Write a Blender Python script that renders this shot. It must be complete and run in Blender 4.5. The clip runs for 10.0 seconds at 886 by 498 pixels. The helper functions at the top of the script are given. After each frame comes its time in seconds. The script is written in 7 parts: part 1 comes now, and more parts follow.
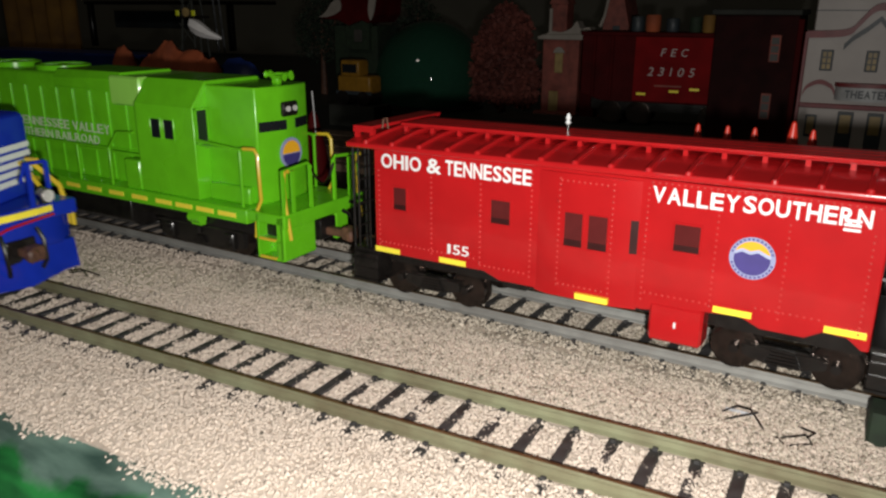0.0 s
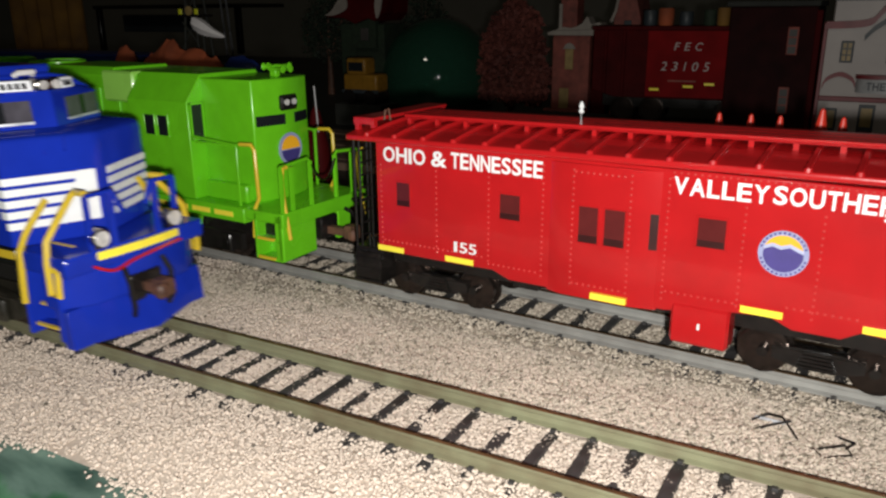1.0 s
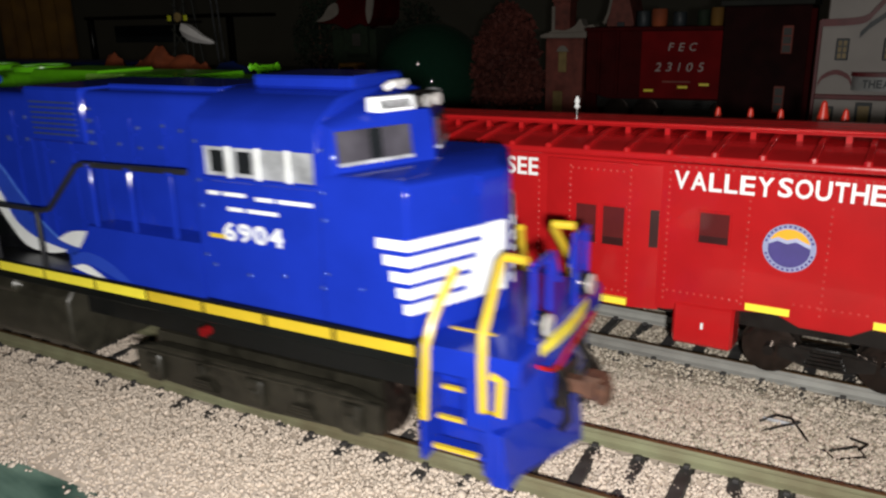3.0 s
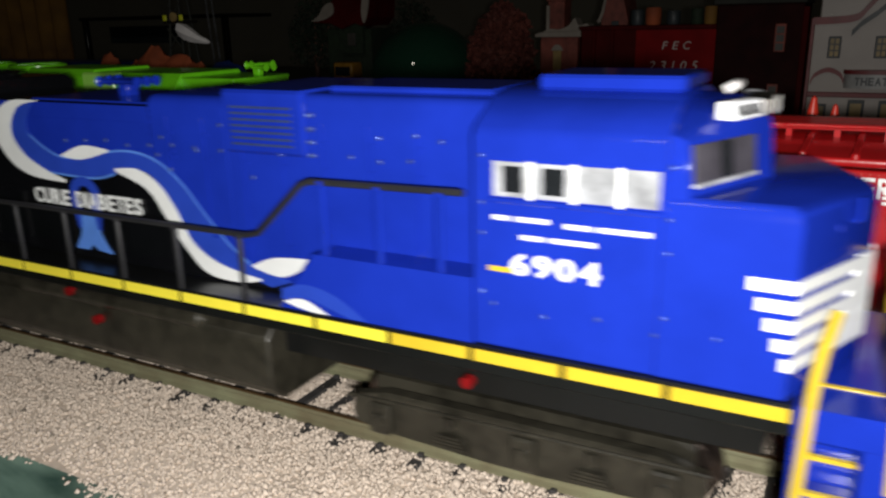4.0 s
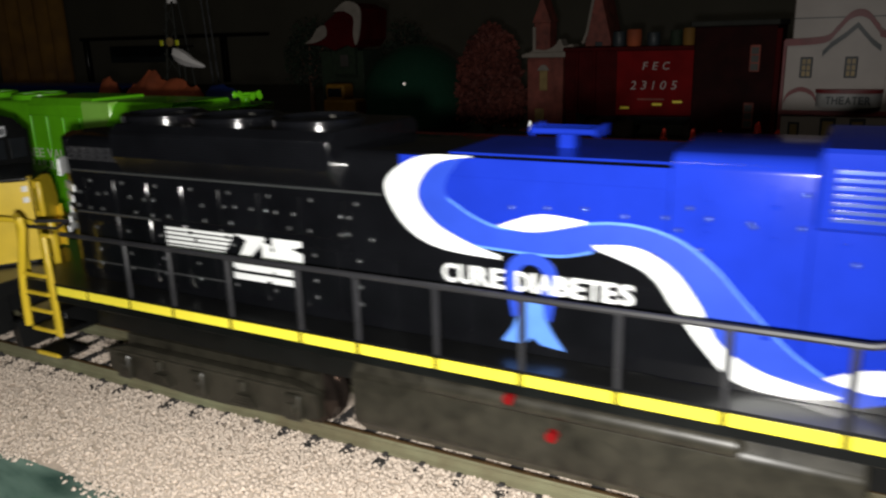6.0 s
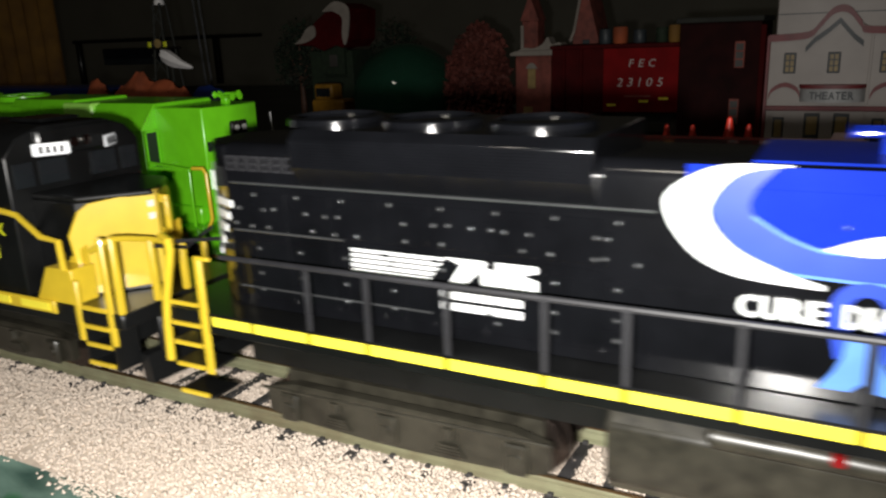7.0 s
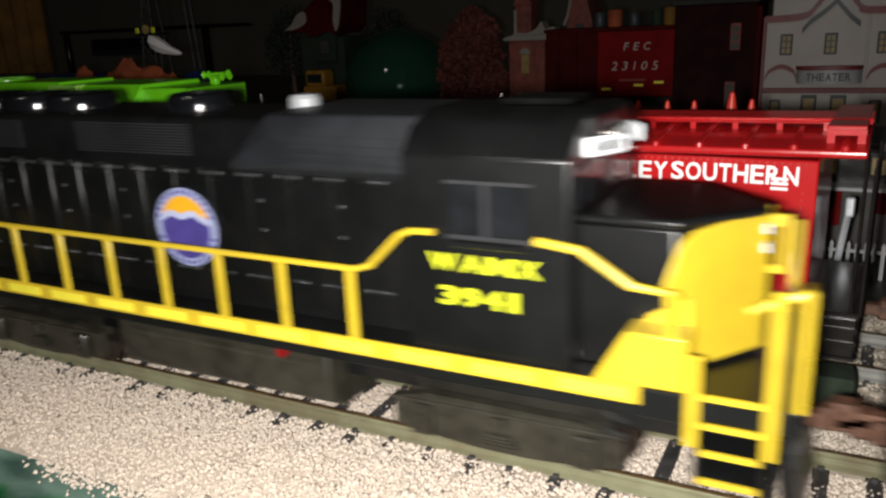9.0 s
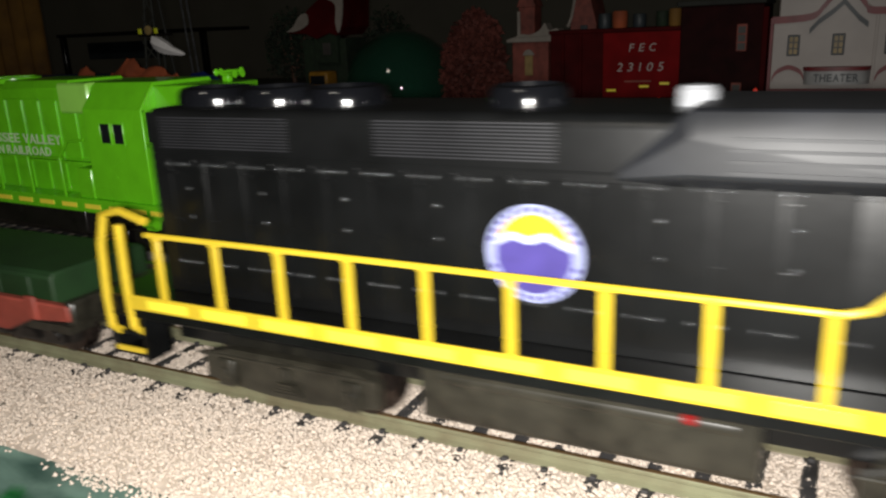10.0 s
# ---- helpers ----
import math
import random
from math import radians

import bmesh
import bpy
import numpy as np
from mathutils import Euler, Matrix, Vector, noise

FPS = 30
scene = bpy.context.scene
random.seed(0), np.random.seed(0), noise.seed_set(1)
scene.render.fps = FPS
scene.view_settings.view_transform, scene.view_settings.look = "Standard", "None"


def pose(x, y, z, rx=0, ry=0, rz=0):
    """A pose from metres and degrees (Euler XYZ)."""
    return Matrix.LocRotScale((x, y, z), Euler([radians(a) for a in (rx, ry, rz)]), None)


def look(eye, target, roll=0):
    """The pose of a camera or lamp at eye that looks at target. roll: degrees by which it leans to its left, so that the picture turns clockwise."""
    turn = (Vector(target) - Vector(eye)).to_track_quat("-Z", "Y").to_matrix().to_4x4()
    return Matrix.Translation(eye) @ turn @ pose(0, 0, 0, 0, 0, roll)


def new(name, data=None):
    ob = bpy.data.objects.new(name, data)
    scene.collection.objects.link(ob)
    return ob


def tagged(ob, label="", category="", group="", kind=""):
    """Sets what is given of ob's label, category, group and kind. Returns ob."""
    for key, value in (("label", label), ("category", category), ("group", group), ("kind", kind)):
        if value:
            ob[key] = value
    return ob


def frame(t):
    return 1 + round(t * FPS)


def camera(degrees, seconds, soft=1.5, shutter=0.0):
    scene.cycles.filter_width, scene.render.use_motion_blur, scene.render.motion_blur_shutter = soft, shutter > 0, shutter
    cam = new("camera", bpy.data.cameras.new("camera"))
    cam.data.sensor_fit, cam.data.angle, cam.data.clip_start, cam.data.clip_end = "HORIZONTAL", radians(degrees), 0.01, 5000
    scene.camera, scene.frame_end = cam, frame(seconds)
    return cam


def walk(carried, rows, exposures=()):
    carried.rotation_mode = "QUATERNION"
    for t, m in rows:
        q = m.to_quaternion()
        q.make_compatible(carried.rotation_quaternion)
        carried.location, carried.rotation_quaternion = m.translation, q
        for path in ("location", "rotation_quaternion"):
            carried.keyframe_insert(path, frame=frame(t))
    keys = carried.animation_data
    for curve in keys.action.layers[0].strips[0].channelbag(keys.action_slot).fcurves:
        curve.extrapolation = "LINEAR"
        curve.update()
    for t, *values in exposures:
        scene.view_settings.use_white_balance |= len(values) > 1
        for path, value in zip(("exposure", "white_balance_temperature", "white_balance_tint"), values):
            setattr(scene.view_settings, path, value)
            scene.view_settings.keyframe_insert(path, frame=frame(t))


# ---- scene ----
# metres; the near track runs along x, its near rail's inner edge at y = 0, rail tops at z = 0
cam = camera(60.0, 10.0, soft=2.35, shutter=0.9)
PATH = [
    (0, (0.00052, -0.10678, 0.07230), (-0.13410, 0.14559, -0.01820), 0.14),
    (0.5, (-0.00079, -0.10115, 0.07127), (-0.13677, 0.15084, -0.01825), -0.17),
    (1, (-0.00318, -0.09766, 0.06814), (-0.14164, 0.15298, -0.02137), -0.51),
    (1.5, (-0.00468, -0.09726, 0.06746), (-0.14334, 0.15394, -0.02016), -0.71),
    (2, (-0.00499, -0.09506, 0.06639), (-0.14419, 0.15581, -0.02131), -0.89),
    (3.5, (-0.00496, -0.09336, 0.06487), (-0.14150, 0.15942, -0.02148), -1.33),
    (4, (-0.00379, -0.09507, 0.06454), (-0.13995, 0.15786, -0.02201), -1.35),
    (4.5, (-0.00063, -0.09712, 0.06476), (-0.13682, 0.15609, -0.02089), -1.57),
    (5, (0.00065, -0.09814, 0.06402), (-0.13590, 0.15456, -0.02256), -1.67),
    (5.5, (0.00425, -0.09881, 0.06530), (-0.13176, 0.15492, -0.01911), -1.69),
    (6, (0.00832, -0.10280, 0.06890), (-0.12864, 0.15145, -0.01236), -1.76),
    (7.5, (0.01470, -0.10124, 0.06757), (-0.12021, 0.15360, -0.01521), -2.59),
    (8, (0.01373, -0.09885, 0.06658), (-0.11933, 0.15633, -0.01815), -2.59),
    (8.5, (0.01360, -0.09999, 0.06644), (-0.12009, 0.15534, -0.01684), -2.65),
    (9, (0.01110, -0.09968, 0.06479), (-0.12212, 0.15537, -0.02009), -2.61),
    (9.5, (0.00895, -0.10060, 0.06355), (-0.12363, 0.15500, -0.02067), -2.65),
    (10, (0.00474, -0.10015, 0.06290), (-0.12697, 0.15618, -0.02044), -2.56),
]
walk(cam, [(t, look(eye, target, roll)) for t, eye, target, roll in PATH], exposures=[(0, 0.0), (2.0, 0.05), (3.5, -0.5), (4.5, -0.55), (5.5, -0.55), (6.0, -0.35), (7.5, 0.24), (8.0, 0.12), (8.5, -0.14), (9.5, -0.08), (10, 0.05)])

# ---- light: the lamp of the hand-held camera, an added fill lamp out of view, a faint room glow ----
MM = 0.001


def lamp(name, kind, watts, place, colour, size):
    data = bpy.data.lights.new(name, kind)
    data.energy, data.color = watts, colour
    if kind == "AREA":
        data.shape, data.size = "DISK", size
    else:
        data.shadow_soft_size = size
    ob = new(name, data)
    ob.location = place
    return ob


led = lamp("camera_led", "SPOT", 1.78, (0.006, -0.106, 0.0635), (1.0, 0.97, 0.92), 0.0022)
led.data.spot_size, led.data.spot_blend = radians(146), 1.0
led.matrix_basis = look((0.006, -0.106, 0.0635), (-0.178, 0.15, -0.020))
# added area lamp, unseen, aimed at the fronts of things to fill them
fill_lamp = lamp("unseen_fill_light", "AREA", 1.9, (-0.35, -1.35, 1.35), (1.0, 0.92, 0.78), 0.22)
fill_lamp.matrix_basis = look((-0.35, -1.35, 1.35), (-0.2, 0.35, 0.05))
world = bpy.data.worlds.new("room_glow")
world.use_nodes = True
world.node_tree.nodes["Background"].inputs[0].default_value = (0.9, 0.95, 1.0, 1)
world.node_tree.nodes["Background"].inputs[1].default_value = 0.009
scene.world = world


# ---- materials ----
def material(name, colour, rough=0.5, metal=0.0, vary=0.12, grain=300.0, bump=0.0, second=None, coat=0.0, spread=0.5):
    """A painted or natural surface: colour broken by two scales of noise, with fine relief. grain: noise scale per metre."""
    m = bpy.data.materials.new(name)
    m.use_nodes = True
    nt = m.node_tree
    b = nt.nodes["Principled BSDF"]
    b.inputs["Roughness"].default_value, b.inputs["Metallic"].default_value = rough, metal
    b.inputs["Coat Weight"].default_value = coat
    co = nt.nodes.new("ShaderNodeTexCoord")
    n1, n2 = nt.nodes.new("ShaderNodeTexNoise"), nt.nodes.new("ShaderNodeTexNoise")
    n1.inputs["Scale"].default_value, n1.inputs["Detail"].default_value = grain, 5
    n2.inputs["Scale"].default_value, n2.inputs["Detail"].default_value = grain / 7, 3
    for n in (n1, n2):
        nt.links.new(co.outputs["Object"], n.inputs["Vector"])
    mix = nt.nodes.new("ShaderNodeMath")
    mix.operation, mix.inputs[1].default_value = "MULTIPLY_ADD", spread
    half = nt.nodes.new("ShaderNodeMath")
    half.operation, half.inputs[1].default_value = "MULTIPLY", 1 - spread
    nt.links.new(n2.outputs[0], half.inputs[0])
    nt.links.new(n1.outputs[0], mix.inputs[0])
    nt.links.new(half.outputs[0], mix.inputs[2])
    ramp = nt.nodes.new("ShaderNodeValToRGB")
    lo = second or tuple(c * (1 - 2 * vary) for c in colour)
    hi = colour if second else tuple(min(1, c * (1 + vary)) for c in colour)
    ramp.color_ramp.elements[0].position, ramp.color_ramp.elements[1].position = 0.36, 0.62
    ramp.color_ramp.elements[0].color, ramp.color_ramp.elements[1].color = (*lo, 1), (*hi, 1)
    nt.links.new(mix.outputs[0], ramp.inputs[0])
    nt.links.new(ramp.outputs[0], b.inputs["Base Color"])
    rr = nt.nodes.new("ShaderNodeMapRange")
    rr.inputs["To Min"].default_value, rr.inputs["To Max"].default_value = max(0.03, rough * 0.75), min(1, rough * 1.3)
    nt.links.new(n2.outputs[0], rr.inputs["Value"])
    nt.links.new(rr.outputs[0], b.inputs["Roughness"])
    if bump:
        bp = nt.nodes.new("ShaderNodeBump")
        bp.inputs["Strength"].default_value, bp.inputs["Distance"].default_value = bump, 0.0003
        nt.links.new(n1.outputs[0], bp.inputs["Height"])
        nt.links.new(bp.outputs[0], b.inputs["Normal"])
    return m


def glow(name, colour, strength):
    m = material(name, colour, 0.3, vary=0.02)
    b = m.node_tree.nodes["Principled BSDF"]
    b.inputs["Emission Color"].default_value, b.inputs["Emission Strength"].default_value = (*colour, 1), strength
    return m


def glass(name, colour, rough=0.03):
    m = material(name, colour, rough, vary=0.03, grain=60)
    b = m.node_tree.nodes["Principled BSDF"]
    b.inputs["Transmission Weight"].default_value, b.inputs["IOR"].default_value = 0.9, 1.45
    return m


RED = material("red_enamel", (0.44, 0.011, 0.013), 0.22, vary=0.06, grain=160, bump=0.3, coat=0.3)
# lighter than the body red: the glints on the rivet heads are painted in
RIVET = material("glint_lightened_rivet_red", (0.56, 0.055, 0.05), 0.18, metal=0.0, vary=0.06, grain=160, coat=0.8)
GREEN = material("lime_enamel", (0.14, 0.55, 0.012), 0.26, vary=0.06, grain=200, bump=0.05, coat=0.15)
LIGHTGREEN = material("pale_lime_enamel", (0.30, 0.66, 0.10), 0.3, vary=0.06, grain=200, bump=0.05, coat=0.15)
BLUE = material("royal_blue_enamel", (0.009, 0.029, 0.37), 0.12, vary=0.08, grain=130, bump=0.2, coat=0.0)
BLUE.node_tree.nodes["Principled BSDF"].inputs["Specular IOR Level"].default_value = 0.25
BLACK = material("black_enamel", (0.0045, 0.0048, 0.006), 0.15, vary=0.2, grain=120, bump=0.22, coat=0.4)
SATIN = material("black_satin_enamel", (0.0055, 0.0058, 0.006), 0.30, vary=0.25, grain=120, bump=0.16)
RAILGREY = material("grey_black_handrail", (0.018, 0.018, 0.021), 0.5)
PLASTIC = material("black_plastic", (0.012, 0.0105, 0.0095), 0.24, vary=0.25, grain=500, bump=0.15)
# black plastic with the olive veil of lens haze mixed into its colour
HAZE_BLACK = material("haze_lifted_black_plastic", (0.024, 0.022, 0.016), 0.36, vary=0.3, grain=400, bump=0.2)
YELLOW = material("yellow_enamel", (0.66, 0.47, 0.03), 0.34, vary=0.06, grain=250, coat=0.3)
REFLECT = material("yellow_reflector_tape", (0.98, 0.84, 0.065), 0.3, vary=0.03, grain=400, coat=0.4)
LEMON = material("lemon_lettering", (0.62, 0.66, 0.02), 0.45, vary=0.05)
WHITE = material("white_lettering", (0.80, 0.82, 0.82), 0.45, vary=0.04)
SKY = material("light_blue_decal", (0.02, 0.058, 0.46), 0.35, vary=0.05)
PALE = material("pale_blue_decal", (0.10, 0.25, 0.75), 0.4, vary=0.06)
SASH = material("dark_red_window_sash", (0.035, 0.008, 0.008), 0.3, vary=0.1)
LATCH = material("glossy_black_latch", (0.12, 0.125, 0.13), 0.2, metal=0.7, vary=0.1)
LATCH_BLUE = material("glossy_blue_latch", (0.10, 0.16, 0.50), 0.2, metal=0.7, vary=0.1)
# caboose panes: the red-lit inside is put into this opaque colour
REDLIT = material("red_lit_window", (0.10, 0.015, 0.015), 0.2, vary=0.1)
DARKWIN = material("dark_window", (0.012, 0.014, 0.016), 0.08, vary=0.1)
FILM = material("silvery_window_film", (0.62, 0.64, 0.68), 0.3, metal=0.3, vary=0.3, grain=250)
LENS = material("headlamp_lens", (0.55, 0.54, 0.52), 0.12, vary=0.2, grain=900, coat=0.5)
BOARD = glow("lit_number_board", (0.85, 0.87, 0.9), 0.06)
CHROME = material("steel_wheel", (0.30, 0.28, 0.26), 0.22, metal=1.0, vary=0.15, grain=400)
WHEEL = material("blackened_wheel", (0.075, 0.058, 0.05), 0.17, metal=0.85, vary=0.2, grain=500)
RUST = material("rusty_coupler", (0.11, 0.05, 0.03), 0.6, vary=0.3, grain=500, bump=0.3)
OLIVE = material("olive_weathered_rail", (0.24, 0.245, 0.15), 0.5, metal=0.25, vary=0.16, grain=160, second=(0.16, 0.14, 0.085), bump=0.15)
STEEL = material("grey_rail", (0.36, 0.36, 0.34), 0.42, metal=0.35, vary=0.14, grain=160, second=(0.24, 0.235, 0.22), bump=0.12)
RAILTOP = material("brown_tarnished_railhead", (0.17, 0.10, 0.045), 0.45, metal=0.5, vary=0.25, grain=300)
TIE = material("dark_tie_plastic", (0.032, 0.030, 0.030), 0.6, vary=0.25, grain=500, bump=0.4)
GRIT = material("beige_ballast", (0.60, 0.51, 0.425), 0.9, vary=0.2, grain=500, second=(0.46, 0.38, 0.31), bump=0.4)
TEAL = material("teal_scenery_paint", (0.05, 0.13, 0.10), 0.6, vary=0.2, grain=120, second=(0.02, 0.06, 0.045), bump=0.4)
EARTH = material("dark_scenery_ground", (0.02, 0.022, 0.016), 0.8, vary=0.3, grain=60, second=(0.008, 0.008, 0.007), bump=0.3)
MAROON = material("maroon_paint", (0.055, 0.0025, 0.003), 0.7, vary=0.2, grain=90, bump=0.1)
OXIDE = material("oxide_red_paint", (0.165, 0.004, 0.005), 0.7, vary=0.2, grain=70, bump=0.1)
for dull in (MAROON, OXIDE):
    dull.node_tree.nodes["Principled BSDF"].inputs["Specular IOR Level"].default_value = 0.08
BRICK = material("painted_brick", (0.22, 0.055, 0.04), 0.7, vary=0.25, grain=160, bump=0.3)
PLASTER = material("off_white_ceramic", (0.33, 0.29, 0.265), 0.45, vary=0.08, grain=70, bump=0.1)
SNOW = material("white_snow_paint", (0.26, 0.23, 0.20), 0.7, vary=0.12, grain=120, bump=0.3)
ROSE = material("dark_rose_trim", (0.17, 0.02, 0.024), 0.5, vary=0.15, grain=150)
SLATE = material("blue_grey_trim", (0.028, 0.036, 0.042), 0.5, vary=0.15, grain=150)
GOLD = material("amber_window_paint", (0.30, 0.21, 0.08), 0.5, vary=0.2, grain=200)
ORANGE = material("orange_clay", (0.31, 0.066, 0.02), 0.8, vary=0.25, grain=90, bump=0.4)
CONE = material("cone_orange", (0.60, 0.035, 0.018), 0.4, vary=0.1)
NAVY = material("blue_plastic", (0.008, 0.022, 0.12), 0.4, vary=0.15, grain=60)
OCHRE = material("ochre_cloth", (0.24, 0.12, 0.015), 0.85, vary=0.3, grain=40, second=(0.10, 0.045, 0.008), bump=0.2)
WALL = material("grey_room_wall", (0.20, 0.19, 0.155), 0.9, vary=0.1, grain=8)
LEAF = material("rusty_foliage", (0.15, 0.035, 0.024), 0.8, vary=0.3, grain=300, second=(0.07, 0.016, 0.012))
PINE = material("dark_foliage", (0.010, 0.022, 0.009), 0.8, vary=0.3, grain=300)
DEEP = glass("green_glass", (0.035, 0.13, 0.08), 0.02)
DEEP.node_tree.nodes["Principled BSDF"].inputs["Transmission Weight"].default_value = 0.65
HOUSING = material("dark_grey_matt_housing", (0.012, 0.013, 0.016), 0.5, vary=0.25, grain=150, bump=0.15)
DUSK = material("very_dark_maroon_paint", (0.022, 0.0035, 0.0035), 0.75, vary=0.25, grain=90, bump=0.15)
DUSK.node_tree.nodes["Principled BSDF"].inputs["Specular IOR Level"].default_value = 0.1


# ---- building tools, in millimetres ----
class Solid:
    """Collects closed pieces in millimetres and turns them into one mesh."""

    def __init__(self):
        self.v, self.f = [], []

    def add(self, verts, faces):
        n = len(self.v)
        self.v += [tuple(p) for p in verts]
        self.f += [tuple(i + n for i in f) for f in faces]
        return self

    def prism(self, profile, axis, lo, hi):
        """A profile extruded along an axis; the profile's two numbers are the other axes in x, y, z order."""
        k = len(profile)

        def at(p, d):
            return {"x": (d, p[0], p[1]), "y": (p[0], d, p[1]), "z": (p[0], p[1], d)}[axis]
        verts = [at(p, lo) for p in profile] + [at(p, hi) for p in profile]
        faces = [tuple(range(k)), tuple(range(2 * k - 1, k - 1, -1))]
        faces += [(i, i + k, (i + 1) % k + k, (i + 1) % k) for i in range(k)]
        return self.add(verts, faces)

    def box(self, x0, x1, y0, y1, z0, z1, c=0.0):
        if c <= 0:
            return self.prism([(y0, z0), (y1, z0), (y1, z1), (y0, z1)], "x", x0, x1)
        prof = [(y0 + c, z0), (y1 - c, z0), (y1, z0 + c), (y1, z1 - c), (y1 - c, z1), (y0 + c, z1), (y0, z1 - c), (y0, z0 + c)]
        inner = [((y0 + y1) / 2 + (a - (y0 + y1) / 2) * (1 - 2 * c / (y1 - y0)), (z0 + z1) / 2 + (b - (z0 + z1) / 2) * (1 - 2 * c / (z1 - z0))) for a, b in prof]
        rings = [(x0, inner), (x0 + c, prof), (x1 - c, prof), (x1, inner)]
        verts = [(x, a, b) for x, ring in rings for a, b in ring]
        faces = [tuple(range(8)), tuple(range(31, 23, -1))]
        faces += [(r * 8 + i, r * 8 + 8 + i, r * 8 + 8 + (i + 1) % 8, r * 8 + (i + 1) % 8) for r in range(3) for i in range(8)]
        return self.add(verts, faces)

    def loft(self, rings):
        """Closed skin over rings with the same number of points."""
        k = len(rings[0])
        verts = [p for ring in rings for p in ring]
        faces = [tuple(range(k)), tuple(range(len(verts) - 1, len(verts) - k - 1, -1))]
        faces += [(r * k + i, r * k + k + i, r * k + k + (i + 1) % k, r * k + (i + 1) % k) for r in range(len(rings) - 1) for i in range(k)]
        return self.add(verts, faces)

    def tube(self, points, r, sides=6):
        pts = [Vector(p) for p in points]
        rings = []
        for i, p in enumerate(pts):
            d = (pts[min(i + 1, len(pts) - 1)] - pts[max(i - 1, 0)]).normalized()
            a = d.orthogonal().normalized() if i == 0 else (rings_a - d * rings_a.dot(d)).normalized()
            rings_a = a
            b = d.cross(a)
            rings.append([tuple(p + (a * math.cos(s) + b * math.sin(s)) * r) for s in (2 * math.pi * j / sides for j in range(sides))])
        return self.loft(rings)

    def cyl(self, centre, axis, r, length, sides=16, top=None):
        d = {"x": (1, 0, 0), "y": (0, 1, 0), "z": (0, 0, 1)}[axis]
        c, d = Vector(centre), Vector(d)
        a = d.orthogonal().normalized()
        b = d.cross(a)
        rings = []
        for s, rr in ((-0.5, r), (0.5, r if top is None else top)):
            rings.append([tuple(c + d * length * s + (a * math.cos(q) + b * math.sin(q)) * rr) for q in (2 * math.pi * j / sides for j in range(sides))])
        return self.loft(rings)

    def lathe(self, centre, axis, profile, sides=20):
        """profile: (distance along the axis, radius), both ends closed."""
        d = Vector({"x": (1, 0, 0), "y": (0, 1, 0), "z": (0, 0, 1)}[axis])
        c, a = Vector(centre), d.orthogonal().normalized()
        b = d.cross(a)
        return self.loft([[tuple(c + d * h + (a * math.cos(q) + b * math.sin(q)) * max(r, 0.001)) for q in (2 * math.pi * j / sides for j in range(sides))] for h, r in profile])

    def mesh(self, name, sharp=35):
        me = bpy.data.meshes.new(name)
        me.from_pydata([(x * MM, y * MM, z * MM) for x, y, z in self.v], [], self.f)
        bm = bmesh.new()
        bm.from_mesh(me)
        bmesh.ops.recalc_face_normals(bm, faces=bm.faces)
        bm.to_mesh(me)
        bm.free()
        me.polygons.foreach_set("use_smooth", [True] * len(me.polygons))
        me.set_sharp_from_angle(angle=radians(sharp))
        return me


def thing(name, place, label, category, group="", kind=""):
    ob = new(name)
    ob.matrix_basis = place
    ob.empty_display_size = 0.01
    return tagged(ob, label, category, group, kind)


def part(name, solid, mat, parent=None, label="", bevel=0.0):
    me = solid.mesh(name) if isinstance(solid, Solid) else solid
    if not me.materials:
        me.materials.append(mat)
    ob = new(name, me)
    ob.parent = parent
    if bevel:
        mod = ob.modifiers.new("edge", "BEVEL")
        mod.width, mod.segments, mod.limit_method, mod.angle_limit = bevel * MM, 2, "ANGLE", radians(40)
    return tagged(ob, label) if label else ob


# widths of grotesque capitals and figures, as parts of the letter size
GLYPH = {" ": 0.30, "I": 0.26, "1": 0.44, "J": 0.55, "L": 0.60, "T": 0.62, "F": 0.60, "E": 0.65, "M": 0.83, "W": 0.92, "O": 0.77, "C": 0.72, "A": 0.72, "N": 0.71, "H": 0.71, "R": 0.70, "&": 0.72,
         "S": 0.66, "V": 0.68, "Y": 0.68, "X": 0.68, "U": 0.70, "D": 0.71, "B": 0.70, "2": 0.57, "3": 0.57, "0": 0.57, "4": 0.58, "5": 0.57, "6": 0.57, "9": 0.57}


